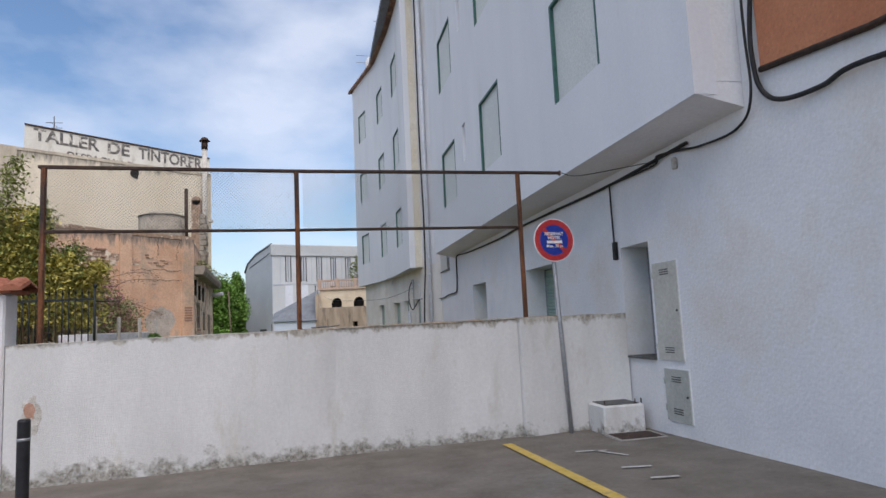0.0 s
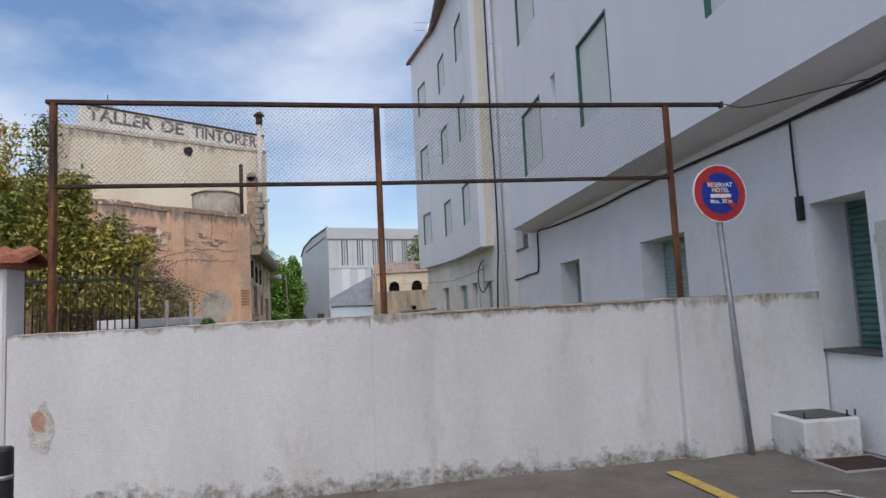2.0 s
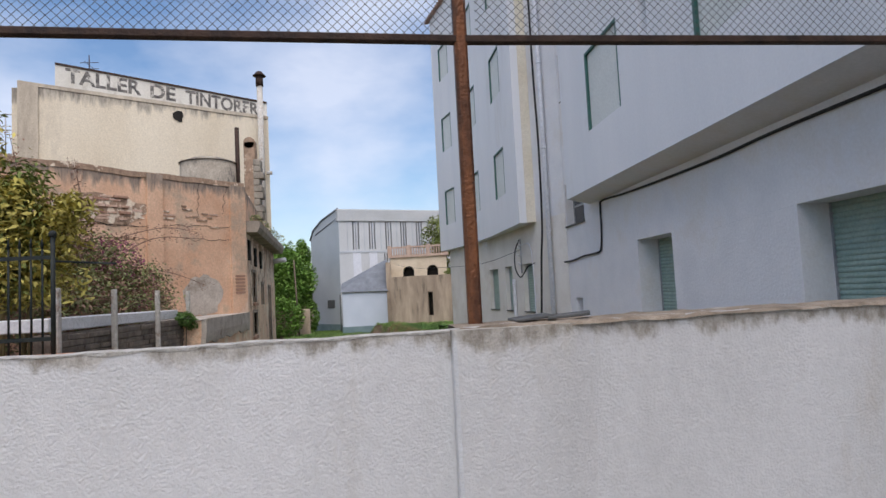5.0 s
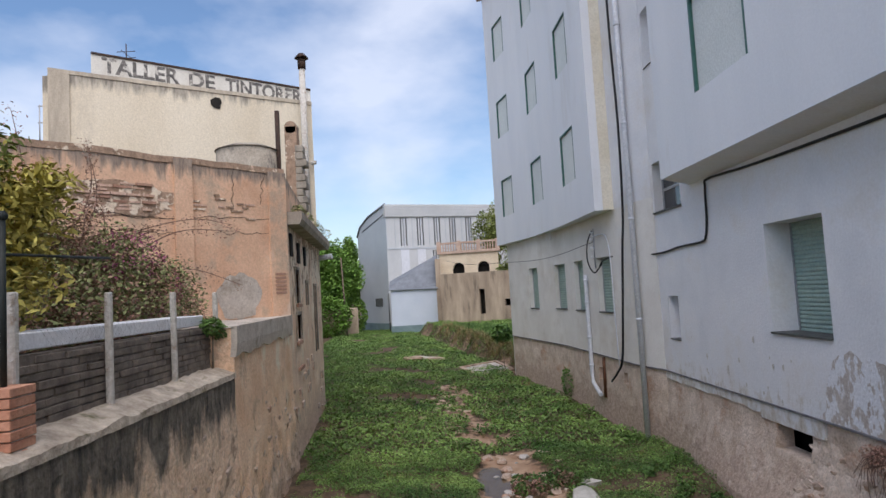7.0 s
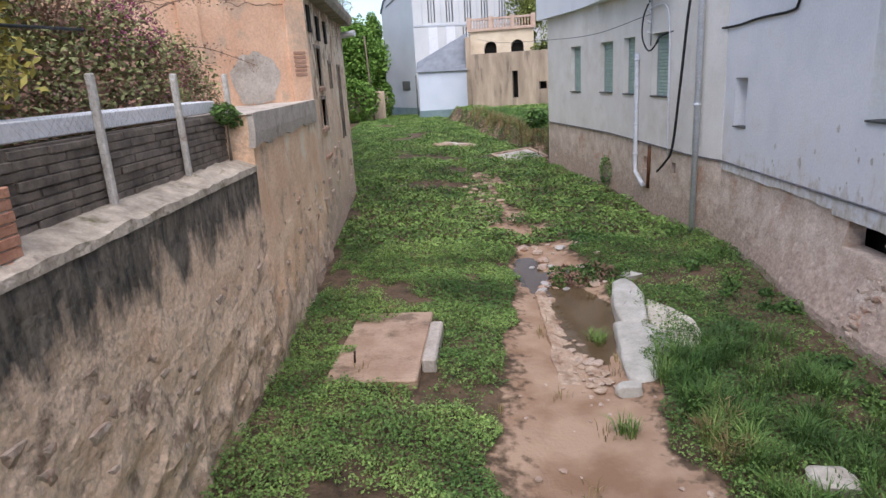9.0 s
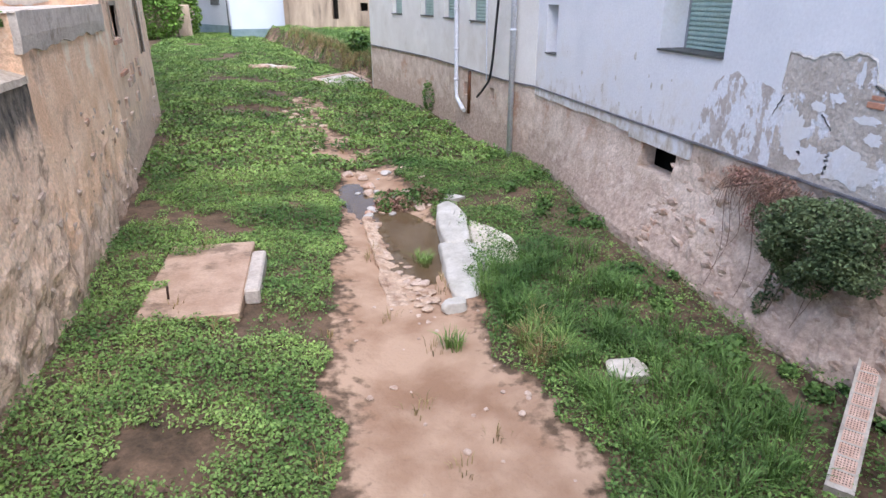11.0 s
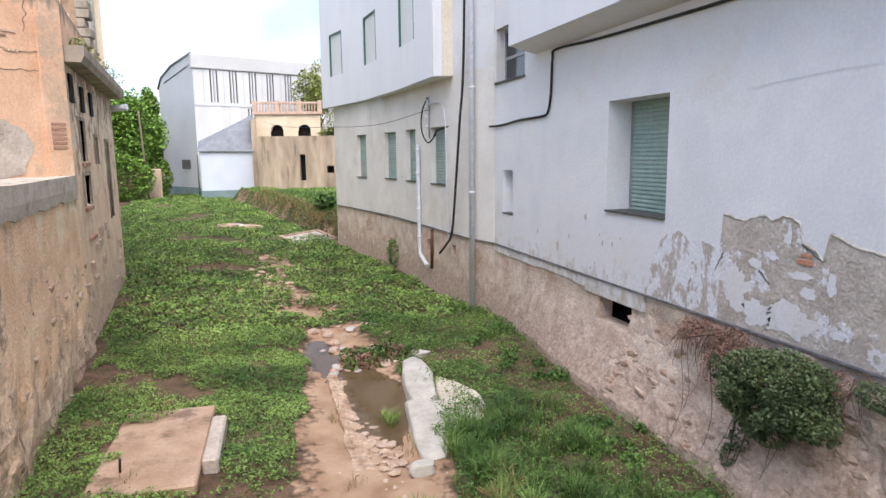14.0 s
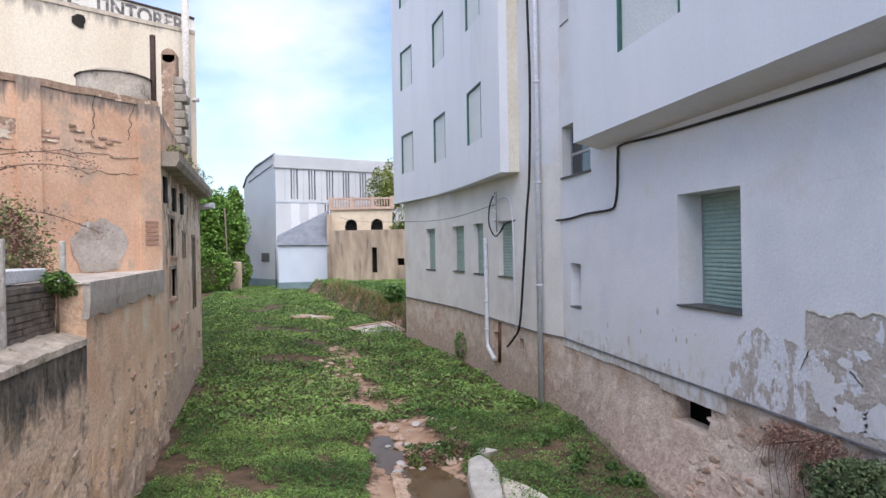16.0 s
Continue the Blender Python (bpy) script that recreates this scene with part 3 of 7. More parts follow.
def yard_wall():
    w = thing("wall_south", "whitewashed rendered yard wall with mouldy foot and worn coping", "wall", kind="structure", at=WM)
    bm = bmesh.new()
    nx, nz = 60, 12
    x0, x1 = -3.28, 4.40

    def front(x, z):
        return 0.010 * noise.noise((x * 1.3, z * 1.3, 1))
    top = lambda x: 1.622 + 0.006 * x + 0.012 * noise.noise((x * 2.5, 0, 7)) + 0.006 * noise.noise((x * 11, 0, 3))
    g = [[bm.verts.new((x, front(x, z), z)) for z in [(-0.12) * (1 - j / nz) + top(x) * j / nz for j in range(nz + 1)]] for x in [x0 + (x1 - x0) * i / nx for i in range(nx + 1)]]
    h = [[bm.verts.new((v.co.x, 0.12, v.co.z if j else -2.6)) for j, v in enumerate(col)] for col in g]
    for i in range(nx):
        for j in range(nz):
            bm.faces.new((g[i][j], g[i + 1][j], g[i + 1][j + 1], g[i][j + 1]))
            bm.faces.new((h[i][j], h[i + 1][j], h[i + 1][j + 1], h[i][j + 1]))
        bm.faces.new((g[i][nz], g[i + 1][nz], h[i + 1][nz], h[i][nz]))
    for i in (0, nx):
        for j in range(nz):
            bm.faces.new((g[i][j], g[i][j + 1], h[i][j + 1], h[i][j]))
    part("wall_body", bm, YARD, w)
    bm = bmesh.new()
    n = 90
    rows = []
    for i in range(n + 1):
        x = x0 + (3.42 - x0) * i / n
        z = top(x) + 0.004
        e = 0.012 * noise.noise((x * 9, 1, 1))
        rows.append([bm.verts.new(p) for p in ((x, front(x, 1.6) - 0.003, z - 0.006 - abs(e) * 2.5), (x, front(x, 1.6) - 0.005, z - 0.002 + 0.3 * e), (x, 0.05, z + 0.003 + 0.4 * e), (x, 0.125, z - 0.002), (x, 0.127, z - 0.05))])
    for a, b in zip(rows, rows[1:]):
        for j in range(4):
            bm.faces.new((a[j], b[j], b[j + 1], a[j + 1]))
    part("coping", bm, COPING, w, "crumbling grey-brown coping")
    for x, wd in ((-0.19, 0.60), (2.80, 0.60)):
        bm = bmesh.new()
        foot, head = 0.02 + 0.012 * x, 1.628 + 0.006 * x
        sec = ((x, 0.02), (x, -0.075), (x + 0.014, -0.09), (x + 0.14, -0.085), (x + wd * 0.6, -0.05), (x + wd, 0.005))
        lo, hi = [bm.verts.new((*p, foot)) for p in sec], [bm.verts.new((*p, head)) for p in sec]
        for k in range(5):
            bm.faces.new((lo[k], lo[k + 1], hi[k + 1], hi[k]))
        bm.faces.new(hi)
        part("pilaster", bm, YARD, w)
    # the wall is thicker east of the first pilaster, with a rough brown top
    part("rear_wall", box(-0.15, 0.118, -2.6, 3.42, 0.36, 1.60), YARD, w)
    bm = bmesh.new()
    rows = []
    for i in range(61):
        x = -0.15 + 3.57 * i / 60
        rows.append([bm.verts.new((x, y, 1.631 + 0.006 * x - (0.035 if j == 7 else 0.012 if j == 0 else 0) + 0.010 * noise.noise((x * 6, y * 14, 3)) + 0.006 * noise.noise((x * 17, y * 25, 8)))) for j, y in enumerate((-0.02, 0.0, 0.05, 0.12, 0.19, 0.27, 0.355, 0.366))])
    for a, b in zip(rows, rows[1:]):
        for j in range(7):
            bm.faces.new((a[j], b[j], b[j + 1], a[j + 1]))
    part("rough_top", bm, CAPB, w, "weathered brown top")
    for k, (x, y, a) in enumerate(((0.20, 0.20, 12), (0.36, 0.16, -20))):
        part("slate", box(-0.09, -0.055, 0, 0.09, 0.055, 0.012, 0.003, pose(x, y, 1.642 + 0.004 * k, 3, -4, a)), SILL, w, "loose dark slate")
    # knocked-out plaster by the bollard
    for k, (px, pz, rx, rz, mat) in enumerate(((HX, HZ, 0.10, 0.20, COPING), (HX - 0.02, HZ + 0.05, 0.06, 0.09, BRICK))):
        bm = bmesh.new()
        ring = []
        for j in range(26):
            a = 2 * math.pi * j / 26
            d = 1 + 0.4 * noise.noise((math.cos(a) * 2, math.sin(a) * 2, 3 + k)) + 0.2 * noise.noise((math.cos(a) * 6, math.sin(a) * 6, k))
            ring.append(bm.verts.new((px + rx * d * math.cos(a), front(px, pz) - 0.004 - 0.002 * k, pz + rz * d * math.sin(a))))
        bm.faces.new(ring)
        part("plaster_damage", bm, mat, w, "knocked-out plaster")
    return w


HX, HZ = -3.0, 0.82
yard_wall()


def bent(bm):
    """West of the middle post the fence stands a little nearer the street."""
    for v in bm.verts:
        v.co.y += 0.045 * min(0.0, v.co.x + 0.05)
    return bm


def mesh_fence():
    f = thing("wire_fence", "rusty steel post fence with diamond wire mesh on the wall", "fence", at=WM)
    for x in (-3.0, -0.075, 2.985):
        b = 1.60 + 0.009 * x
        bm = box(x, 0.205, b, x + 0.06, 0.262, 3.69, 0.012)
        part("post", bent(bm), RUST, f, "rust-brown square steel post")
    part("top_rail", box(-0.05, 0.205, 3.675, 3.64, 0.255, 3.715, 0.005), DARKRUST, f)
    part("top_rail", bent(box(-3.03, 0.205, 3.675, -0.05, 0.255, 3.715, 0.005)), DARKRUST, f)
    part("middle_rail", box(-0.05, 0.208, 2.895, 2.99, 0.252, 2.93, 0.005), DARKRUST, f)
    part("middle_rail", bent(box(-2.95, 0.208, 2.895, -0.05, 0.252, 2.93, 0.005)), DARKRUST, f)
    part("rail_stub", box(3.64, 0.20, 3.66, 3.67, 0.26, 3.725, 0.004), RUST, f)
    for x0, x1 in ((-2.97, -0.03), (0.03, 2.97)):
        bm = bmesh.new()
        step, z0, z1, r = 0.042, 2.93, 3.675, 0.0014
        h = z1 - z0
        for s in (1, -1):
            k = x0 - h
            while k < x1:
                a, b = max(k, x0), min(k + h, x1)
                if b > a:
                    za, zb = z0 + (a - k), z0 + (b - k)
                    if s < 0:
                        za, zb = z1 - (a - k), z1 - (b - k)
                    d = r * 0.7
                    q = [bm.verts.new(p) for p in ((a - d, 0.235, za + s * d), (a + d, 0.235, za - s * d), (b + d, 0.235, zb - s * d), (b - d, 0.235, zb + s * d))]
                    bm.faces.new(q)
                    q2 = [bm.verts.new(p) for p in ((a, 0.235 - r, za), (a, 0.235 + r, za), (b, 0.235 + r, zb), (b, 0.235 - r, zb))]
                    bm.faces.new(q2)
                k += step
        part("wire_mesh", bent(bm), WIRE, f, "fine diamond wire mesh")


mesh_fence()


def side_wall():
    """The higher yard wall with a tiled cap that goes on to the west."""
    w = thing("wall_west", "white rendered wall capped with red clay tiles", "wall", kind="structure", at=WM)
    part("wall_body", box(-14, -0.02, -0.3, -3.29, 0.32, 2.20, 0.02), WHITE, w)
    bm = bmesh.new()
    for i in range(48):
        x = -3.20 - 0.2 * i
        pts = [(x + 0.11 * math.cos(a), 0, 0.075 * math.sin(a)) for a in [math.pi * k / 6 for k in range(7)]]
        a = [bm.verts.new((p[0], -0.14, 2.22 + p[2])) for p in pts]
        b = [bm.verts.new((p[0], 0.15, 2.32 + p[2])) for p in pts]
        c = [bm.verts.new((p[0], 0.44, 2.22 + p[2])) for p in pts]
        for r0, r1 in ((a, b), (b, c)):
            for k in range(6):
                bm.faces.new((r0[k], r0[k + 1], r1[k + 1], r1[k]))
        for r in (a, c):
            bm.faces.new(r)
    part("tile_cap", bm, TILE, w, "red clay barrel tiles")
    part("tile_bed", box(-14, -0.10, 2.195, -3.20, 0.40, 2.24), TILE, w)


side_wall()

# ---- hotel: the long white facade ----
FX = 4.42
hotel = thing("hotel", "white rendered hotel with overhanging upper floors and green shutters", "building")


def on(u, v, w):
    return (FX - w, u, v)


def over(u, v, w):
    return (FX - 0.55 - w, u, v)


LOW = [(7.40, 8.16, 1.03, 2.56), (10.83, 12.37, 1.0, 2.60), (15.60, 17.03, 0.935, 2.59), (20.55, 21.09, 0.56, 1.48), (20.02, 21.46, 3.31, 4.42), (21.0, 21.45, 6.6, 7.9)]
part("wall", sheet((-12, 0, 5, 10, 15, 22.9), (-0.15, 1.6, 3.4, 4.3, 12, 15), LOW, on, 0.46), WHITE, hotel)
part("street_wall", box(FX + 0.01, -12, -0.4, FX + 0.3, 8.3, -0.155), WHITE, hotel)
UP = [(7.25, 8.85), (11.8, 13.35), (16.0, 17.75)]
STOREY = [(4.90, 6.50), (8.35, 9.95), (11.8, 13.4)]
SLIT = [(14.75, 15.1, 5.6, 6.55), (14.75, 15.1, 9.05, 10.0)]
part("overhang", sheet((5.3, 19.55), (3.76, 15), [(a, b, c, d) for a, b in UP for c, d in STOREY] + SLIT, over, 0.25), WHITE_UP, hotel)
bm = bmesh.new()
prof = ((FX - 0.52, 3.763), (FX - 0.004, 3.64), (FX - 0.004, 3.95), (FX - 0.30, 3.95), (FX - 0.52, 3.80))
pa, pb = [bm.verts.new((x, 5.31, z)) for x, z in prof], [bm.verts.new((x, 19.54, z)) for x, z in prof]
bm.faces.new(pa)
bm.faces.new(pb[::-1])
for k in range(5):
    bm.faces.new((pa[k], pa[(k + 1) % 5], pb[(k + 1) % 5], pb[k]))
part("soffit", bm, WHITE, hotel)
part("end_wall", box(FX - 0.30, 19.30, 3.9, FX - 0.004, 19.545, 15), WHITE_UP, hotel)
part("near_end_wall", box(FX - 0.299, 5.303, 3.9, FX - 0.004, 5.55, 15), WHITE, hotel)
# block behind the windows, with the room's darkness painted in
part("interior", box(FX + 0.55, -11.5, -2.5, FX + 5, 23, 15.02), HOLE, hotel)
part("roof", box(FX - 0.6, -12, 15.0, FX + 8, 23, 15.2), SLATE, hotel)


def closed_window(u0, u1, v0, v1, at):
    """A shut upper window: pale panel with green painted reveals."""
    w = part("window", sheet((u0 + 0.05, u1 - 0.05), (v0, v1 - 0.05), [], lambda u, v, q: at(u, v, q - 0.05), 0.05), PANEL, hotel, "pale shut window panel with green reveals")
    for a, b, c, d in ((u0, u0 + 0.05, v0, v1), (u1 - 0.06, u1, v0, v1), (u0 + 0.05, u1 - 0.06, v1 - 0.045, v1)):
        part("frame", sheet((a, b), (c, d), [], lambda u, v, q: at(u, v, q + 0.004), 0.15), GREEN, w, "dark green frame")
    return w


for a, b in UP:
    for c, d in STOREY:
        closed_window(a, b, c, d, over)
for a, b, c, d in SLIT:
    part("slit_back", sheet((a, b), (c, d), [], lambda u, v, q: over(u, v, q - 0.2), 0.04), WHITE_UP, hotel)


def shutter(u0, u1, v0, v1, at, parent, mat, depth=0.42, pitch=0.062):
    """A lowered roller shutter with curved slats, guides and a dark tiled sill."""
    w = part("window", sheet((u0, u1), (v0, v1), [], lambda u, v, q: at(u, v, q - depth - 0.03), 0.02), mat, parent, "lowered roller shutter in a deep reveal")
    n = int((v1 - v0) / pitch)
    for i in range(n):
        z0, z1 = v0 + (v1 - v0) * i / n, v0 + (v1 - v0) * (i + 1) / n
        bm = bmesh.new()
        prof = [(z0, 0.0), (z0 + 0.012, 0.014), ((z0 + z1) / 2, 0.019), (z1 - 0.010, 0.012), (z1, 0.0)]
        l = [bm.verts.new(at(u0 + 0.02, z, -depth + o - 0.012)) for z, o in prof]
        r = [bm.verts.new(at(u1 - 0.02, z, -depth + o - 0.012)) for z, o in prof]
        for k in range(4):
            bm.faces.new((l[k], r[k], r[k + 1], l[k + 1]))
        part("slat", bm, mat, w)
    for a, b in ((u0, u0 + 0.03), (u1 - 0.03, u1)):
        part("guide", sheet((a, b), (v0, v1), [], lambda u, v, q: at(u, v, q - depth + 0.02), 0.05), ZINC, w)
    part("sill", sheet((u0, u1), (v0 - 0.0, v0 + 0.028), [], lambda u, v, q: at(u, v, q + 0.035), depth), SILL, w, "dark glazed tile sill")
    return w


shutter(*LOW[0], on, hotel, SHUTD)
shutter(*LOW[1], on, hotel, SHUT)
shutter(*LOW[2], on, hotel, SHUT)


def inner_slot(u0, u1, v0, v1):
    part("window", sheet((u0, u1), (v0, v1), [], lambda u, v, q: on(u, v, q - 0.22), 0.03), WHITE, hotel, "blind narrow opening")
    part("sill", sheet((u0, u1), (v0, v0 + 0.02), [], lambda u, v, q: on(u, v, q + 0.02), 0.2), SILL, hotel)


inner_slot(*LOW[3])
inner_slot(*LOW[5])
# casement under the overhang's end
u0, u1, v0, v1 = LOW[4]
w = part("window", sheet((u0, u1), (v0, v1), [(u0 + 0.06, u1 - 0.06, v0 + 0.06, v0 + 0.48), (u0 + 0.06, u1 - 0.06, v0 + 0.54, v1 - 0.06)], lambda u, v, q: on(u, v, q - 0.2), 0.05), ZINC, hotel, "grey metal casement window")
part("pane", sheet((u0 + 0.05, u1 - 0.05), (v0 + 0.05, v0 + 0.49), [], lambda u, v, q: on(u, v, q - 0.22), 0.006), GLASS, w)
part("pane", sheet((u0 + 0.05, u1 - 0.05), (v0 + 0.53, v1 - 0.05), [], lambda u, v, q: on(u, v, q - 0.22), 0.006), GLASS, w)
part("sill", sheet((u0 - 0.03, u1 + 0.03), (v0 - 0.02, v0 + 0.02), [], lambda u, v, q: on(u, v, q + 0.04), 0.25), SILL, w)

# plinth below the dark ledge line, rough near the street
VENTS = [(16.32, 17.22, -0.80, -0.43), (22.05, 22.3, -0.72, -0.45)]


def rough(u, v, w):
    near = max(0.0, min(1.0, (17.5 - u) / 4))
    low = max(0.0, min(1.0, (-0.5 - v) / 1.2))
    foot = max(0.0, min(1.0, (20.5 - u) / 3.5)) * (0.8 + 0.35 * noise.noise((u * 0.7, 0, 4)))
    bulge = 0.10 * low + 0.46 * foot * low ** 1.7 + 0.05 * near * noise.noise((u * 2.2, v * 2.2, 1)) + (0.012 + 0.035 * near) * noise.noise((u * 6, v * 6, 3)) + (0.006 + 0.03 * near) * abs(noise.noise((u * 13, v * 15, 6)))
    return (FX + 0.035 - (w + (bulge if w > -0.01 else 0)) * (1 if v < -0.2 else 0.2), u, v)


def dense(a, b, s):
    n = int((b - a) / s)
    return [a + (b - a) * i / n for i in range(n + 1)]


us, vs = dense(8.2, 22.9, 0.06), dense(-2.6, -0.15, 0.06)
part("plinth", sheet(us, vs, VENTS, rough, 0.25), BASE, hotel, "stained sandy render on the rough plinth")
# dark strip: the gap's shade under the overhanging wall is its colour
part("ledge", box(FX - 0.022, 8.3, -0.175, FX + 0.05, 22.6, -0.145, 0.004), LEDGE, hotel, "dark strip painting the shaded gap under the white wall")
part("vent_band", sheet((16.0, 17.6), (-0.42, -0.18), [], lambda u, v, w: (FX + 0.004 - w, u, v), 0.05), WHITE, hotel)
part("paint_band", sheet(dense(17.6, 22.0, 0.15), (-0.33, -0.18), [], lambda u, v, w: (FX + 0.006 - w, u, v - (v < -0.3) * (0.06 * noise.noise((u * 1.6, 0, 5)) + 0.03 * noise.noise((u * 7, 0, 5)))), 0.05), WHITE, hotel, "white paint below the ledge")

# ---- the second white building, curved, with a bay from the first floor ----
flats = thing("apartment_building", "white curved corner building with a bay and tiled eaves", "building")
CY = [21.5, 22.5, 24.0, 25.5, 28.4, 30.5, 34.2]
CX = [4.42, 4.15, 4.05, 3.95, 3.75, 3.40, 2.70]
BY = [23.4, 27.0, 30.6, 34.6]
BX = [3.60, 3.50, 3.20, 2.33]


def curve(us, ys, xs, w, z):
    x = float(np.interp(us, ys, xs))
    d = (float(np.interp(us + 0.05, ys, xs)) - float(np.interp(us - 0.05, ys, xs))) / 0.1
    n = math.hypot(1, d)
    return (x - w / n, us + w * d / n, z)


def wall2(u, v, w):
    return curve(u, CY, CX, w, v)


def bay(u, v, w):
    return curve(u, BY, BX, w, v)


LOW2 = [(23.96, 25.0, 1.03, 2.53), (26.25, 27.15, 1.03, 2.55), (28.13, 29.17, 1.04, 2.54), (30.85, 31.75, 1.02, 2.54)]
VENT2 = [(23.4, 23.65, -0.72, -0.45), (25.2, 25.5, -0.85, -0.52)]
part("wall", sheet(dense(21.55, 34.2, 0.6), (-0.14, 3.7), LOW2, wall2, 0.30), WARMW, flats)
part("plinth", sheet(dense(21.55, 34.2, 0.3), dense(-2.6, -0.15, 0.3), VENT2, lambda u, v, w: wall2(u, v, w - 0.03 + (0.02 * noise.noise((u * 3, v * 3, 8)) if w > -0.01 else 0)), 0.28), BASE, flats, "brown stained plinth")
# the same painted gap shade, following the curved facade
part("ledge", sheet(dense(21.55, 34.2, 0.6), (-0.17, -0.14), [], lambda u, v, w: wall2(u, v, w + 0.022), 0.06), LEDGE, flats)
for h in LOW2:
    shutter(*h, wall2, flats, SHUT, depth=0.16, pitch=0.075)
BW = [(24.97, 26.43), (28.8, 30.22), (32.35, 33.6)]
BS = [(4.80, 6.33), (8.12, 9.65), (11.40, 12.9)]
part("bay_wall", sheet(dense(23.4, 34.6, 0.6), (3.68, 14.7), [(a, b, c, d) for a, b in BW for c, d in BS], bay, 0.25), WHITE_UP, flats)
hotel_keep = hotel
hotel = flats
for a, b in BW:
    for c, d in BS:
        closed_window(a, b, c, d, bay)
hotel = hotel_keep
part("bay_side", box(3.62, 23.403, 3.69, FX + 0.3, 23.65, 14.7), CREAM, flats, "bay side in a cream that holds warm sunlight")
bm = bmesh.new()
o = [bm.verts.new((*bay(u, 0, -0.003)[:2], 3.684)) for u in dense(23.41, 34.6, 0.6)]
i2 = [bm.verts.new((5.2, u, 3.684)) for u in dense(23.41, 34.6, 0.6)]
for k in range(len(o) - 1):
    bm.faces.new((o[k], o[k + 1], i2[k + 1], i2[k]))
part("bay_soffit", bm, WARMW, flats)
part("soffit_beam", sheet(dense(29.2, 33.2, 0.6), (3.44, 3.683), [], lambda u, v, w: bay(u, v, w - 0.25), 0.3), WHITE, flats, "white roller box under the bay")
bm = bmesh.new()
e = dense(23.2, 34.75, 0.25)
for u in e:
    p, q = bay(u, 14.68, 0.22), bay(u, 14.95, -0.8)
    tube([p, q], 0.065, 6, bm=bm)
part("tile_edge", bm, EAVES, flats, "clay tile eaves")
part("roof", box(3.0, 23.5, 14.75, 12, 34.2, 15.0), SLATE, flats)
part("end_wall", box(2.75, 34.25, -2.6, 12, 34.5, 14.7), WHITE, flats)
part("interior", box(4.75, 22.6, -2.6, 11.5, 34.2, 14.7), HOLE, flats)
part("wall_strip", sheet(dense(21.55, 23.6, 0.3), (3.7, 15), [], wall2, 0.2), WHITE, flats)
part("neighbour_face", box(FX + 0.02, 22.85, -2.5, FX + 0.3, 23.5, 15), WHITE, flats)

# orange neighbour on the street
part_n = thing("neighbour_house", "terracotta painted upper wall of the next house", "building")
bm = bmesh.new()
prof = ((-8, 3.2), (3.8, 3.78), (5.0, 3.93), (5.0, 9), (-8, 9))
fr, bk = [bm.verts.new((FX - 0.03, *p)) for p in prof], [bm.verts.new((FX - 0.002, *p)) for p in prof]
bm.faces.new(fr)
bm.faces.new(bk[::-1])
for k in range(5):
    bm.faces.new((fr[k], fr[(k + 1) % 5], bk[(k + 1) % 5], bk[k]))
part("wall", bm, ORANGE, part_n)
part("edge_band", tube([(FX - 0.03, -8, 3.17), (FX - 0.03, 3.8, 3.75), (FX - 0.03, 5.0, 3.90)], 0.03, 6), DARKRUST, part_n)

# ---- west side: retaining wall, parapet, ruin ----
WX = -3.46


def wx(y):
    return WX - 0.06 * max(0, y - 16.4)


west = thing("retaining_wall", "black-stained stone retaining wall with a sloping cement cap", "wall", kind="structure")


def wface(u, v, w):
    low = max(0.0, min(1.0, (0.2 - v) / 1.5))
    b = 0.05 * low + (0.02 + 0.05 * low) * noise.noise((u * 2.4, v * 2.4, 2)) + 0.03 * low * noise.noise((u * 6, v * 6, 6)) + (0.008 + 0.03 * low) * abs(noise.noise((u * 13, v * 15, 4)))
    return (wx(u) + w + (b if w > -0.01 else 0), u, v)


part("face", sheet(dense(8.3, 16.4, 0.08), dense(-2.5, 0.85, 0.08), [], wface, 0.5), STAINED, west)
bm = bmesh.new()
rows = []
for u in dense(8.3, 16.4, 0.12):
    rows.append([bm.verts.new((WX + 0.02 + 0.02 * noise.noise((u * 4, 0, 0)), u, 0.83)), bm.verts.new((WX + 0.01, u, 0.90 + 0.03 * noise.noise((u * 3, 5, 0)) + 0.025 * noise.noise((u * 9, 5, 3)))), bm.verts.new((WX - 0.22, u, 0.985 + 0.03 * noise.noise((u * 3, 1, 0)) + 0.03 * noise.noise((u * 8, 1, 3)))), bm.verts.new((WX - 0.6, u, 1.03))])
for a, b in zip(rows, rows[1:]):
    for j in range(3):
        bm.faces.new((a[j], b[j], b[j + 1], a[j + 1]))
part("cap", bm, CAPM, west, "mossy cement cap")

low_block = thing("plastered_wall", "brown plastered wall with a cracked cement top", "wall", kind="structure")
part("face", sheet(dense(16.4, 21.4, 0.1), dense(-2.5, 1.52, 0.2), [], wface, 1.2), LOWPL, low_block)
bm = bmesh.new()
bmesh.ops.create_grid(bm, x_segments=8, y_segments=20, size=0.5)
for q in bm.verts:
    y = 16.36 + (q.co.y + 0.5) * 5
    q.co = (wx(y) + 0.05 - (q.co.x + 0.5) * 1.6, y, 1.535 + 0.03 * noise.noise((q.co.x * 4, y * 2, 0)) + 0.10 * (q.co.x < -0.45) * 0)
part("cement_top", bm, CEMENT, low_block, "grey cement weathering")
bm = sheet(dense(16.38, 21.3, 0.15), (1.18, 1.30, 1.42, 1.54), [], lambda u, v, w: (wx(u) + 0.06 + w - 0.02 * (v < 1.2), u, v - 0.10 * (v < 1.2) * (0.5 + noise.noise((u * 2, 0, 4)))), 0.08)
part("cement_edge", bm, CEMENT, low_block)

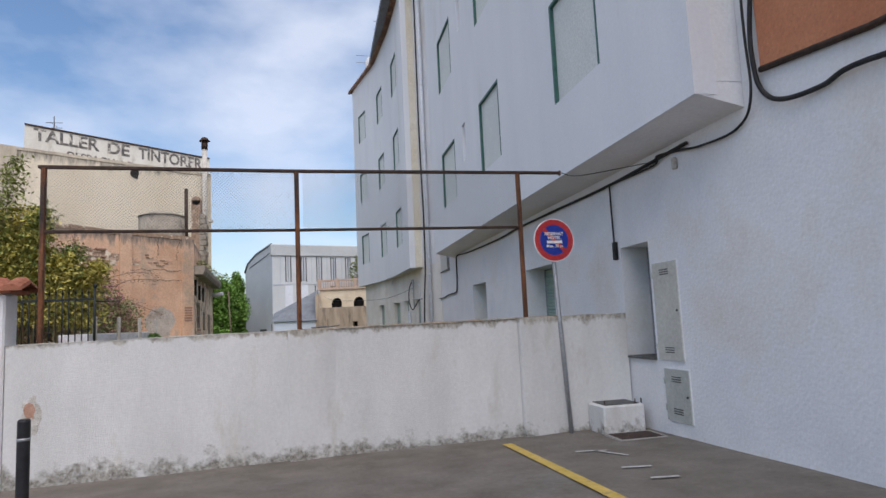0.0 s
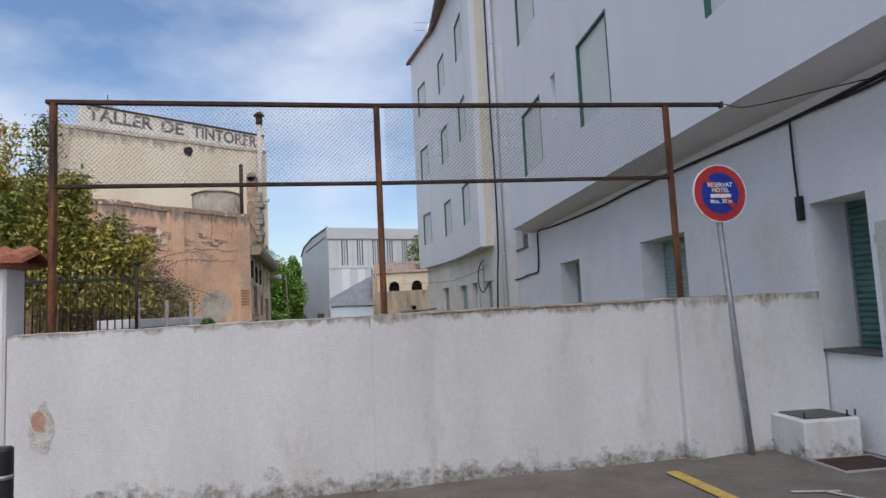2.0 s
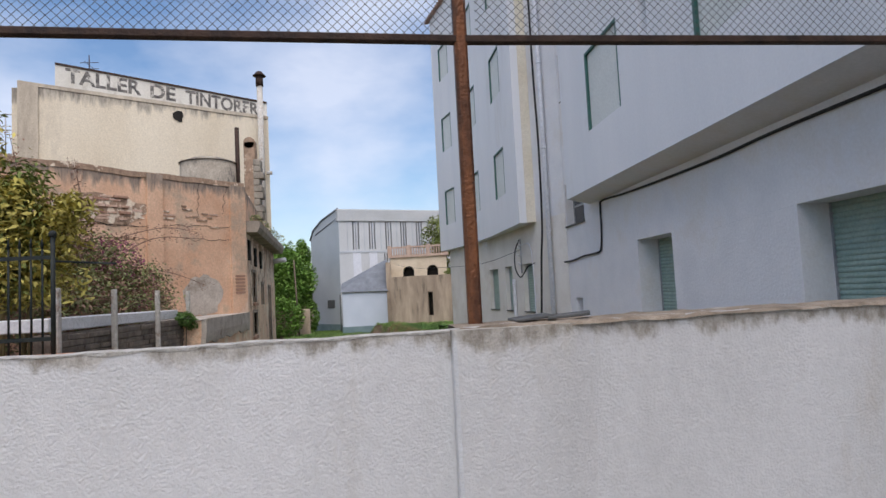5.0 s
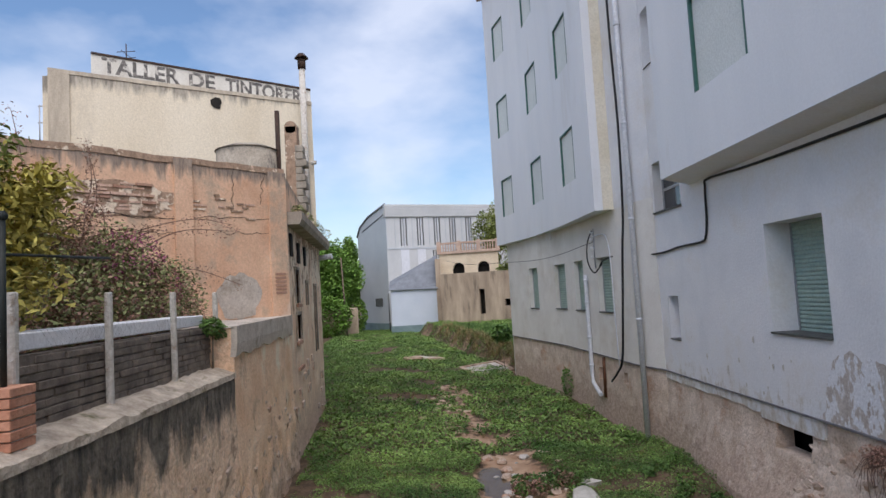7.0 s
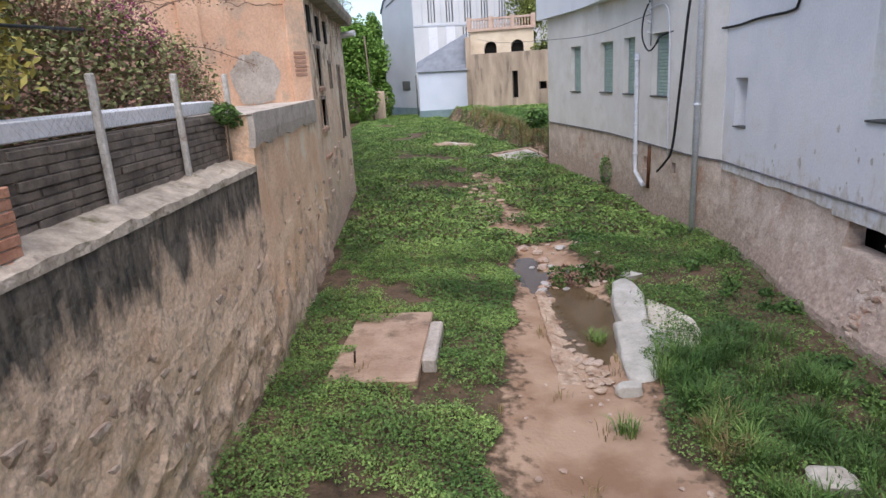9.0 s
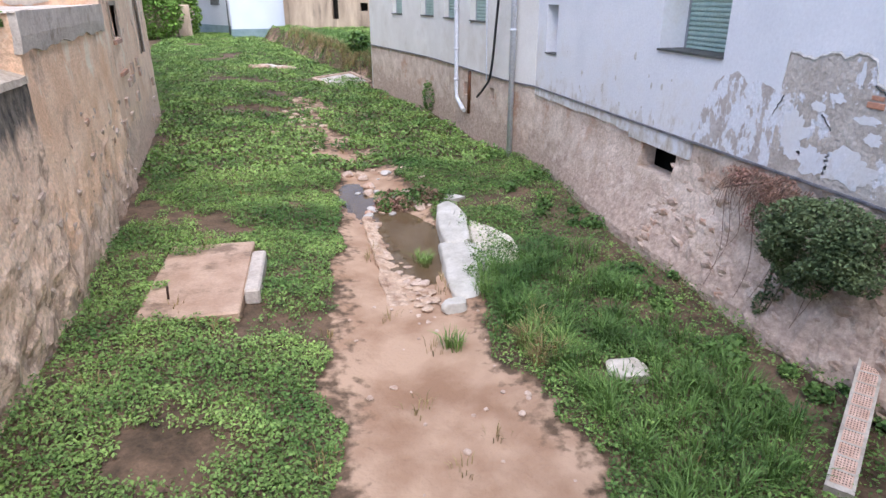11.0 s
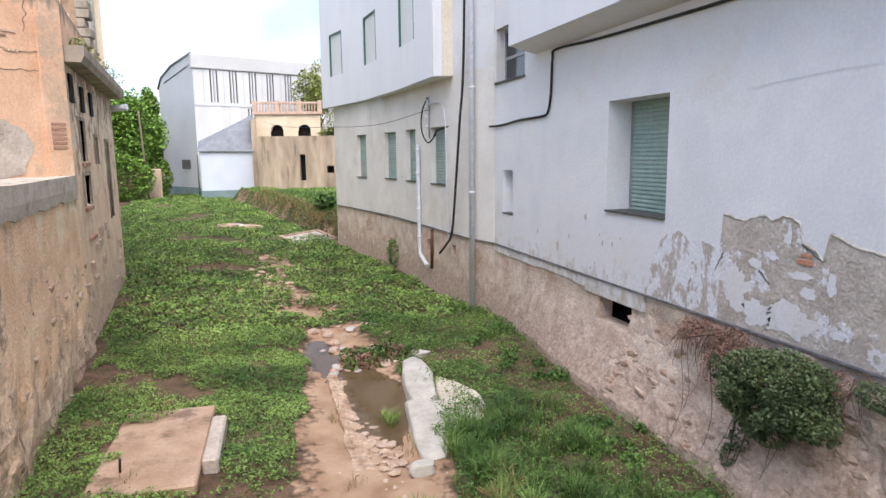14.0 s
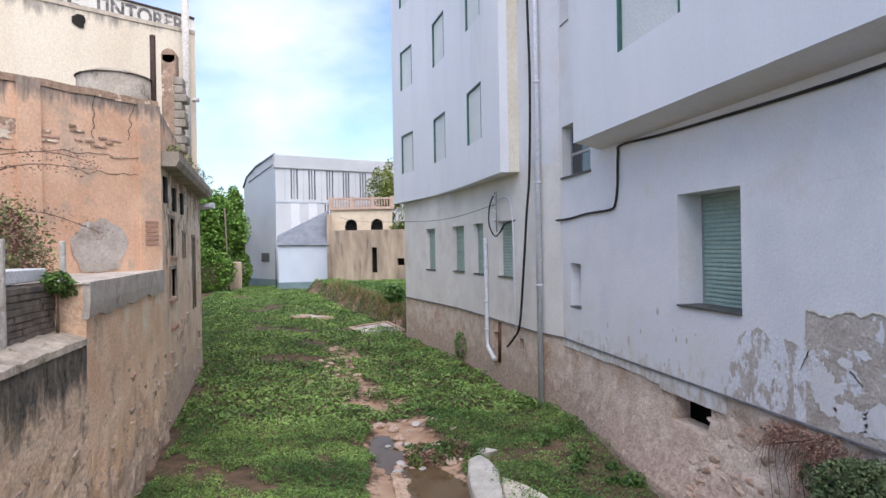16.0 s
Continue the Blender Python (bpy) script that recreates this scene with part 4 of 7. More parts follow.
parapet = thing("block_parapet", "dark block parapet with a white sheet along its top", "wall", kind="structure")
part("core", box(-3.96, 12.2, 0.9, -3.795, 16.42, 1.55), DARKBLOCK, parapet)
rnd = random.Random(4)
for r in range(8):
    y = 12.2 + rnd.uniform(0, 0.4)
    while y < 16.3:
        e = min(y + rnd.uniform(0.35, 0.75), 16.41)
        part("block", box(-3.81, y, 0.985 + r * 0.07, -3.785 + rnd.uniform(0, 0.02), e - rnd.uniform(0.008, 0.03), 0.985 + r * 0.07 + rnd.uniform(0.054, 0.066), 0.005), DARKBLOCK, parapet)
        y = e
part("roof_sheet", box(-4.36, 12.3, 1.575, -3.86, 16.4, 1.715, 0.01), SHEET, parapet, "white roofing sheet")
for y in (12.2, 13.56, 15.05, 16.5):
    bm = box(-3.755, y - 0.03, 0.96, -3.695, y + 0.03, 2.02, 0.01)
    part("post", bm, COPING, parapet, "weathered grey concrete fence post")
bm = bmesh.new()
y, st = 12.3, 0.075
while y < 16.4:
    for s in (1, -1):
        z0, z1 = (1.0, 1.95) if s > 0 else (1.95, 1.0)
        for k in range(1):
            a, b = y, min(y + 0.95, 16.5)
            zb = z0 + (z1 - z0) * (b - a) / 0.95
            q = [bm.verts.new(p) for p in ((-3.72, a - 0.001, z0), (-3.72, a + 0.001, z0), (-3.72, b + 0.001, zb), (-3.72, b - 0.001, zb))]
            bm.faces.new(q)
    y += st
part("wire_mesh", bm, WIRE, parapet)

# the salmon ruin: an angled front and a long side towards the stream
ruin = thing("ruined_house", "salmon plastered derelict house with exposed brick and cornice", "house")
RA, RB = Vector((-3.76, 21.3, 0)), Vector((-9.31, 15.5, 0))
RD = (RB - RA).normalized()
RN = Vector((RD.y, -RD.x, 0))
if RN.y > 0:
    RN = -RN


def rfront(u, v, w):
    p = RA + RD * u + RN * w
    return (p.x, p.y, v)


SX = 0.08


def rside(u, v, w):
    return (-3.76 - SX * (u - 22.2) + w, u - 0.9, v)


part("front_wall", sheet(dense(0, 8, 0.4), (0.8, 1.5, 2.5, 3.5, 4.6), [], lambda u, v, w: rfront(u, v + (0.05 * noise.noise((u * 0.9, 0, 2)) * (v > 4.5)), w + 0.01 * noise.noise((u, v, 0))), 0.4), RUIN, ruin)
part("front_coping", sheet(dense(0, 8, 0.4), (4.6, 4.72), [], lambda u, v, w: rfront(u, v + 0.05 * noise.noise((u * 0.9, 0, 2)) + 0.02 * noise.noise((u * 4, v, 2)), w + 0.02), 0.45), RUIN_SIDE, ruin)
part("pilaster", sheet((0.0, 0.42), (1.5, 4.62), [], lambda u, v, w: rfront(u, v, w + 0.06), 0.1), RUIN, ruin)
part("pilaster", sheet((2.1, 2.45), (1.2, 4.68), [], lambda u, v, w: rfront(u, v, w + 0.06), 0.1), RUIN, ruin)
SIDE_H = [(23.35, 24.0, 1.78, 2.57), (23.3, 24.15, 0.9, 1.5), (27.55, 28.15, 0.3, 2.25), (25.5, 25.9, 1.7, 2.3)]
part("side_wall", sheet(dense(22.2, 30.0, 0.3), dense(-2.5, 3.7, 0.3), SIDE_H, lambda u, v, w: rside(u, v, w + 0.03 * noise.noise((u * 2, v * 2, 0)) * (w > -0.01)), 0.4), RUIN_SIDE, ruin)
for a, b, c, d in SIDE_H:
    for u0, u1, v0, v1 in ((a - 0.06, a, c, d), (b, b + 0.06, c, d), (a - 0.08, b + 0.08, d, d + 0.07)):
        part("frame", sheet((u0, u1), (v0, v1), [], lambda u, v, w: rside(u, v, w + 0.035), 0.1), TALL_DARK, ruin, "rotten timber surround")
for a, z in ((23.3, 0.80), (23.42, 0.2), (23.35, 1.68)):
    for k in range(3):
        part("brick", sheet((a + 0.28 * k, a + 0.26 + 0.28 * k), (z, z + 0.07), [], lambda u, v, w: rside(u, v, w + 0.06), 0.1), BRICK, ruin)
part("cornice", sheet(dense(22.2, 30.1, 0.4), (3.5, 3.62, 3.78), [], lambda u, v, w: rside(u, v, w + 0.30 + 0.06 * (v > 3.6)), 0.7), TALL_DARK, ruin, "projecting dark cornice")
part("upper_side", sheet(dense(22.2, 30.0, 0.4), (3.75, 4.2, 4.7), [], lambda u, v, w: rside(u, v - 0.07 * (u - 22.2) * (v > 4.5), w - 0.05), 0.35), RUIN, ruin)
# near-black core: the dark seen through the openings is its colour
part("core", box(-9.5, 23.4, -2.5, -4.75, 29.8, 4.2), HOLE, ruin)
part("roof", box(-10, 22.6, 4.05, -4.5, 29.8, 4.2), RUIN_SIDE, ruin)

# tall workshop behind, with its painted sign
tall = thing("dye_works", "tall cream rendered workshop wall with rain streaks", "building")
TA, TB = Vector((-4.40, 28.95, 0)), Vector((-11.55, 25.95, 0))
TD = (TB - TA).normalized()
TN = Vector((TD.y, -TD.x, 0))
if TN.y > 0:
    TN = -TN


def tfront(u, v, w):
    p = TA + TD * u + TN * w
    return (p.x, p.y, v)


TL = (TB - TA).length


def ttop(u, v, w):
    """The front with its sloping top."""
    return tfront(u, v - (0.36 - 0.46 * u / TL) * (v > 8), w)


part("front_wall", sheet(dense(0, TL, 0.5), (0, 3, 6, 8.95), [], ttop, 0.4), TALL, tall)
part("end_pilaster", sheet((TL - 0.55, TL), (0, 8.96), [], lambda u, v, w: ttop(u, v, w + 0.05), 0.3), BAND, tall, "grey rendered corner strip")
part("top_moulding", sheet(dense(0, TL, 0.5), (8.86, 8.98), [], lambda u, v, w: ttop(u, v + 0.02 * noise.noise((u * 3, v, 0)), w + 0.03), 0.44), BAND, tall, "weathered top edge")
part("side_wall", sheet(dense(0, 15, 1), (-2.5, 3, 8.6), [], lambda u, v, w: (-4.42 - 0.26 * u + w, 28.97 + u, v), 0.4), TALL, tall)
part("west_wall", box(-11.8, 26.1, 0, -11.33, 40, 8.9), TALL, tall)
part("roof", box(-11.6, 30.0, 8.5, -8.2, 42.5, 8.7), RUIN_SIDE, tall)

# ---- things on the street ----
def lettering(text, size, m, material, parent, name="lettering", extrude=0.002, bold=0.012):
    c = bpy.data.curves.new("text", "FONT")
    c.body, c.size, c.align_x, c.align_y, c.extrude, c.offset = text, size, "CENTER", "CENTER", extrude, bold * size
    tmp = bpy.data.objects.new("text", c)
    me = bpy.data.meshes.new_from_object(tmp)
    bpy.data.objects.remove(tmp)
    me.transform(m)
    me.materials.append(material)
    ob = new(name, me)
    ob.parent = parent
    return ob


def disc(r, y0, y1, n=48):
    bm = bmesh.new()
    a = [bm.verts.new((r * math.cos(2 * math.pi * k / n), y0, r * math.sin(2 * math.pi * k / n))) for k in range(n)]
    b = [bm.verts.new((v.co.x, y1, v.co.z)) for v in a]
    bm.faces.new(a)
    bm.faces.new(b)
    for k in range(n):
        bm.faces.new((a[k], a[(k + 1) % n], b[(k + 1) % n], b[k]))
    return bm


sign = thing("parking_sign", "round red and blue no-parking sign on a galvanised pole", "street sign", at=pose(3.41, 8.10, 2.69, 0, 0, 4))
part("rim", disc(0.30, 0.0, 0.022), SIGNW, sign, "white sign edge")
part("red_ring", disc(0.288, -0.003, 0.0), RED, sign, "red ring")
part("blue_field", disc(0.212, -0.006, -0.003), BLUE, sign, "blue field")
part("slash", box(-0.215, -0.009, -0.028, 0.215, -0.006, 0.028, 0, Matrix.Rotation(radians(45), 4, "Y")), RED, sign, "red diagonal bar")
for txt, z, s in (("RESERVAT", 0.085, 0.062), ("HOTEL", 0.030, 0.062), ("Max. 30 m", -0.085, 0.058)):
    lettering(txt, s, pose(0, -0.0105, z, 90, 0, 0), SIGNW, sign)
part("name_bar", box(-0.115, -0.012, -0.046, 0.115, -0.0095, -0.008), SIGNW, sign, "white bar of small lettering")
part("pole", tube([(0.012, -0.12, -2.62), (0.0, 0.0, -1.0), (0, 0.05, -0.35), (0, 0.05, 0.2)], 0.03, 12), ZINC, sign, "galvanised steel pole")
part("clamp", tube([(0, 0.05, -0.10), (0, 0.05, -0.06)], 0.036, 12), ZINC, sign)
part("clamp", tube([(0, 0.05, 0.06), (0, 0.05, 0.10)], 0.036, 12), ZINC, sign)

planter = thing("masonry_box", "white rendered masonry box with a dark sunken top", "box")
part("body", box(3.73, 7.60, 0.06, 4.30, 8.10, 0.47, 0.02), YARD, planter)
part("top_plate", box(3.78, 7.65, 0.47, 4.25, 8.05, 0.482, 0.004), SILL, planter, "dark slate top plate")
for x, y in ((3.76, 7.63), (4.18, 7.62), (4.27, 7.63)):
    part("peg", tube([(x, y, 0.48), (x, y, 0.54)], 0.008, 6), DARKRUST, planter)


def meter_door(y0, y1, z0, z1, material, label):
    d = thing("meter_cabinet", label, "meter cabinet", "meter cabinets")
    part("surround", sheet((y0 - 0.015, y1 + 0.015), (z0 - 0.015, z1 + 0.015), [], lambda u, v, w: on(u, v, w + 0.008), 0.02), WHITE, d)
    part("door", sheet((y0, y1), (z0, z1), [], lambda u, v, w: on(u, v, w + 0.022), 0.014), material, d)
    for zc in (z1 - 0.12, z0 + 0.12):
        for k in range(3):
            z = zc + 0.028 * (k - 1)
            part("vent_slot", box(FX - 0.026, (y0 + y1) / 2 - 0.10, z - 0.006, FX - 0.0225, (y0 + y1) / 2 + 0.10, z + 0.006), SILL, d)
    part("lock", tube([(FX - 0.022, y0 + 0.04, (z0 + z1) / 2), (FX - 0.034, y0 + 0.04, (z0 + z1) / 2)], 0.014, 10), BLACK, d)
    for z in (z0 + 0.15, z1 - 0.15):
        part("hinge", box(FX - 0.03, y1 - 0.01, z - 0.04, FX - 0.02, y1 + 0.012, z + 0.04), material, d)


meter_door(6.77, 7.31, 1.05, 2.25, BOXM, "tall beige meter cabinet door set in the white wall")
meter_door(6.70, 7.22, 0.32, 0.94, BOXG, "low grey-green meter cabinet door set in the white wall")

bollard = thing("bollard", "black cylindrical street bollard with a grey band", "bollard", at=pose(-2.37, 6.2, street_z(-2.37, 6.2)))
part("post", tube([(0, 0, -0.05), (0, 0, 0.02), (0, 0, 0.86), (0, 0, 0.875)], 0.052, 20), BLACKP, bollard)
part("band", tube([(0, 0, 0.70), (0, 0, 0.725)], 0.0545, 20), ZINC, bollard, "grey reflective band")
part("cap", tube([(0, 0, 0.872), (0, 0, 0.885)], 0.048, 20, 0.04), BLACKP, bollard)


def marking(name, pts, width, material, label):
    bm = bmesh.new()
    rows = []
    n = 40
    for i in range(n + 1):
        a, b = Vector(pts[0]), Vector(pts[1])
        c = a.lerp(b, i / n)
        d = (b - a).normalized()
        p = Vector((-d.y, d.x))
        w = width * (0.5 + 0.06 * noise.noise((i * 0.6, 0, 3)))
        rows.append([bm.verts.new((q.x, q.y, street_z(q.x, q.y) + 0.013)) for q in (c + p * w, c - p * w)])
    for r0, r1 in zip(rows, rows[1:]):
        bm.faces.new((r0[0], r0[1], r1[1], r1[0]))
    return single(name, bm, material, label, "road marking", kind="structure")


marking("trim_yellow_line", ((2.43, 7.62), (2.52, 3.6)), 0.12, YELLOW, "worn yellow parking line on the street")
marking("trim_white_mark", ((2.95, 6.72), (3.28, 6.62)), 0.05, ROADWHITE, "worn white paint mark on the street")
marking("trim_white_stroke", ((3.16, 6.68), (3.35, 6.25)), 0.04, ROADWHITE, "worn white paint stroke on the street")
marking("trim_white_end", ((3.02, 5.75), (3.3, 5.68)), 0.05, ROADWHITE, "worn white paint dash on the street")
marking("trim_white_lower", ((3.05, 5.25), (3.3, 5.2)), 0.05, ROADWHITE, "worn short white dash on the street")
drain = thing("manhole_cover", "dark square drain cover in the street by the hotel", "drain cover")
zc = street_z(4.0, 7.35) + 0.012
part("plate", box(3.72, 7.12, zc - 0.02, 4.28, 7.52, zc + 0.004, 0.004), DARKRUST, drain)
part("frame", sheet((3.69, 4.31), (7.09, 7.55), [(3.72, 4.28, 7.12, 7.52)], lambda u, v, w: (u, v, zc + 0.003 + w), 0.03), GREYSTONE, drain)


# ---- cables and pipes on the facades ----
def cable(name, pts, r, label, material=None, cat="cable", n=6):
    return single(name, tube(smooth_path(pts, n), r, 7), material or BLACK, label, cat)


o1 = FX - 0.03
cable("thick_cable", [(o1, 4.6, 6.5), (o1 - 0.02, 5.02, 4.6), (o1 - 0.03, 5.05, 3.95), (o1, 4.98, 3.66), (o1 - 0.03, 4.7, 3.5), (o1, 4.3, 3.47), (o1 - 0.02, 3.8, 3.49), (o1, 2, 3.2), (o1, -4, 2.4)], 0.024, "thick black twisted cable clipped to the white wall")
cable("thin_cable", [(o1, 5.1, 6.5), (o1 - 0.04, 5.12, 4.5), (o1 - 0.05, 5.1, 3.7), (o1, 5.4, 3.45), (o1 - 0.02, 6.0, 3.44), (o1, 6.5, 3.52), (o1 - 0.03, 6.9, 3.56), (o1, 7.05, 3.48), (o1, 8.2, 3.5)], 0.014, "black cable sagging under the overhang")
cable("soffit_cable", [(o1, 6.3, 3.56), (o1, 8.3, 3.50), (o1, 10.5, 3.52), (o1, 12.6, 3.53), (o1, 14, 3.50), (o1, 16, 3.52), (o1, 17.4, 3.55), (o1, 18.68, 3.60), (o1 - 0.01, 18.8, 3.45), (o1, 18.86, 2.9), (o1, 18.95, 2.60), (o1, 19.15, 2.50), (o1, 20.2, 2.48), (o1, 21.2, 2.42), (o1 - 0.06, 22.4, 2.44), (o1 - 0.25, 23.4, 2.52), (4.0, 24.3, 2.45), (3.98, 24.7, 2.3)], 0.022, "black cable run under the overhang and along the facade", n=8)
cable("wall_cable", [(o1, 8.29, 3.50), (o1, 8.29, 3.1), (o1, 8.28, 2.75), (o1 - 0.01, 8.26, 2.5)], 0.013, "short cable dropping to a wall clamp")
single("cable_clamp", box(o1 - 0.03, 8.22, 2.40, o1 + 0.028, 8.30, 2.66, 0.01), BLACK, "black clamp holding a wall cable", "clamp")
cable("fence_wire", [(3.66, 8.3, 3.69), (3.85, 8.1, 3.60), (o1, 7.2, 3.55)], 0.006, "thin wire from the fence to the facade")
cable("hose", [(4.02, 22.42, 14.5), (4.0, 22.40, 8.4), (4.02, 22.34, 5.7), (4.03, 22.5, 3.6), (3.98, 22.6, 2.6), (3.96, 22.85, 1.2), (3.95, 23.16, -0.05), (3.93, 23.6, -0.45), (3.90, 24.05, -0.72)], 0.030, "thick black hose hanging down the facade", cat="hose")
cable("service_cable", [(3.88, 25.2, 3.1), (3.96, 24.6, 3.15), (4.0, 24.0, 3.05), (4.02, 23.8, 2.4), (4.02, 23.75, 1.0), (4.03, 23.72, -0.3)], 0.016, "grey service conduit on the facade", PVC, "conduit")
cable("overhead_wire", [(3.95, 25.1, 3.0), (3.2, 27.8, 2.75), (2.4, 31, 2.8), (1.2, 40, 3.2), (0.6, 50, 3.9)], 0.008, "thin overhead wire crossing to the garden wall")
br = thing("insulator_bracket", "wall bracket with white insulators and looped cable", "bracket", at=pose(3.93, 24.95, 2.35))
part("bar", tube([(0, 0, -0.1), (0, 0, 1.0)], 0.018, 8), ZINC, br)
for z in (0.2, 0.45, 0.7, 0.9):
    part("insulator", tube([(-0.02, 0, z), (-0.09, 0, z), (-0.09, 0, z + 0.06)], 0.026, 8), SIGNW, br, "white insulator")
part("loop", tube(smooth_path([(-0.05, -0.02, 0.95), (-0.16, 0.1, 0.6), (-0.18, 0.1, 0.1), (-0.1, -0.2, -0.22), (0, -0.6, -0.02)]), 0.02, 7), BLACK, br)


def pipe(name, pts, r, label, clips):
    p = thing(name, label, "pipe")
    part("tube", tube(pts, r, 14), PVC, p)
    for c in clips:
        part("collar", tube([(c[0], c[1], c[2] - 0.03), (c[0], c[1], c[2] + 0.03)], r + 0.012, 14), PVC, p)


px, py = 4.12, 22.2
pipe("downpipe", [(px, py, -1.95), (px, py, 14.5)], 0.062, "grey full-height downpipe fixed at the joint of two facades", [(px, py, z) for z in (0.95, 3.3, 5.6, 8.0, 10.4)])
qx, qy = 3.85, 25.85
pipe("waste_pipe", [(qx, qy, 2.1), (qx, qy, 2.0), (qx, qy, -0.75), (qx + 0.0, qy - 0.08, -0.98), (qx + 0.02, qy - 0.55, -1.18), (qx + 0.03, qy - 0.7, -1.24)], 0.058, "short grey waste pipe with an angled outlet", [(qx, qy, z) for z in (1.95, 1.3, 0.3, -0.5)])
single("stain_pipe", tube([(3.99, 25.0, -0.2), (3.98, 25.05, -1.3)], 0.05, 8), RUST, "rusty broken pipe stub on the plinth", "pipe")
single("wall_vent", box(FX - 0.05, 6.55, 3.32, FX - 0.002, 6.63, 3.46, 0.015), COPING, "old drain spout below the overhang", "spout")

# ---- peeled plaster and climbing shrub on the hotel's foot ----
PEAKS = [(16.0, -0.1), (15.9, 0.0), (15.86, 0.31), (15.65, 0.69), (15.28, 0.83), (15.1, 0.72), (14.9, 0.76), (14.66, 0.70), (14.56, 0.62), (14.52, 1.11), (14.22, 1.05), (14.02, 1.13), (13.78, 1.10), (13.57, 1.16), (13.45, 1.10), (13.42, 0.92), (13.28, 0.85), (13.16, 0.76), (13.12, 1.01), (12.96, 1.0), (12.76, 0.92), (12.41, 0.89), (12.23, 0.76), (11.98, 0.69), (11.4, 0.60), (9.6, 0.35), (8.4, 0.1)]


def peel_height(y):
    ys, zs = [p[0] for p in PEAKS][::-1], [p[1] for p in PEAKS][::-1]
    return float(np.interp(y, ys, zs)) + 0.05 * noise.noise((y * 5, 0, 1)) + 0.025 * noise.noise((y * 14, 0, 8))


peel = thing("peeled_plaster", "patch of bare grey mortar where white plaster fell off", "wall damage", kind="structure")
bm, rim, swirl = bmesh.new(), bmesh.new(), bmesh.new()
s = 0.03
cols = int((16.0 - 8.4) / s)
for i in range(cols):
    y0, y1 = 8.4 + i * s, 8.4 + (i + 1) * s
    h0, h1 = peel_height(y0), peel_height(y1)
    a, b = max(h0, -0.13), max(h1, -0.13)
    tgt = bm if y0 < 14.55 else swirl
    q = [tgt.verts.new((FX - 0.004, y, z)) for y, z in ((y0, -0.14), (y1, -0.14), (y1, b), (y0, a))]
    tgt.faces.new(q)
    if y0 < 14.55:
        q = [rim.verts.new(p) for p in ((FX - 0.005, y0, a - 0.012), (FX - 0.005, y1, b - 0.012), (FX - 0.016, y1, b + 0.012), (FX - 0.016, y0, a + 0.012))]
        rim.faces.new(q)
        q = [rim.verts.new(p) for p in ((FX - 0.016, y0, a + 0.012), (FX - 0.016, y1, b + 0.012), (FX - 0.002, y1, b + 0.03), (FX - 0.002, y0, a + 0.03))]
        rim.faces.new(q)
part("mortar", bm, PEEL, peel)
for k, (iy, iz, ry, rz) in enumerate(((13.55, 0.10, 0.34, 0.15), (13.95, 0.08, 0.22, 0.13), (14.28, 0.30, 0.20, 0.22), (12.34, 0.22, 0.10, 0.18), (12.52, -0.02, 0.13, 0.10), (13.80, 0.74, 0.09, 0.05), (13.58, 0.97, 0.035, 0.09), (13.30, 0.42, 0.10, 0.05), (13.42, 0.58, 0.13, 0.04), (14.02, 0.62, 0.10, 0.05), (13.05, 0.55, 0.05, 0.12), (12.95, 0.08, 0.07, 0.04), (11.3, 0.15, 0.16, 0.09), (10.6, 0.28, 0.12, 0.06))):
    isle = bmesh.new()
    ring = []
    for q in range(44):
        a = 2 * math.pi * q / 44
        d = 1 + 0.55 * noise.noise((math.cos(a) * 1.6, math.sin(a) * 1.6, k * 3.1)) + 0.35 * noise.noise((math.cos(a) * 5, math.sin(a) * 5, k))
        ring.append(isle.verts.new((FX - 0.009, iy + ry * d * math.cos(a), max(-0.135, iz + rz * d * math.sin(a)))))
    isle.faces.new(ring)
    part("paint_island", isle, WHITE, peel, "white paint left on the mortar")
part("brick", box(FX - 0.02, 13.28, 0.70, FX - 0.002, 13.46, 0.755, 0.004), REDBRICK, peel, "bare red brick")
part("brick", box(FX - 0.016, 13.30, 0.775, FX - 0.002, 13.43, 0.815, 0.004), REDBRICK, peel, "bare red brick")
for k, (a, b) in enumerate((((14.50, 0.66), (14.62, 0.44)), ((12.20, 0.10), (11.75, 0.12)), ((12.05, 0.28), (12.0, 0.34)), ((13.42, 0.90), (13.16, 0.76)), ((13.95, 0.55), (13.80, 0.42)))):
    pts = [(FX - 0.010, a[0] + (b[0] - a[0]) * t / 8 + 0.03 * noise.noise((t * 0.9, k, 0)), a[1] + (b[1] - a[1]) * t / 8 + 0.03 * noise.noise((0, k, t * 0.9))) for t in range(9)]
    part("crack", tube(pts, 0.009, 4, 0.004), SILL, peel, "dark crack")
part("flaking_paint", swirl, SWIRL, peel, "half peeled white limewash")
part("broken_edge", rim, COPING, peel, "ragged plaster edge")
bm = bmesh.new()
rr = random.Random(3)
for k in range(26):
    y, z = rr.uniform(11, 21.5), rr.uniform(-0.05, 0.7)
    r = rr.choice((0.015, 0.02, 0.03, 0.05))
    v = [bm.verts.new((FX - 0.003, y + r * rr.uniform(0.6, 1.2) * math.cos(a), z + 1.3 * r * rr.uniform(0.6, 1.2) * math.sin(a))) for a in [2 * math.pi * j / 8 for j in range(8)]]
    bm.faces.new(v)
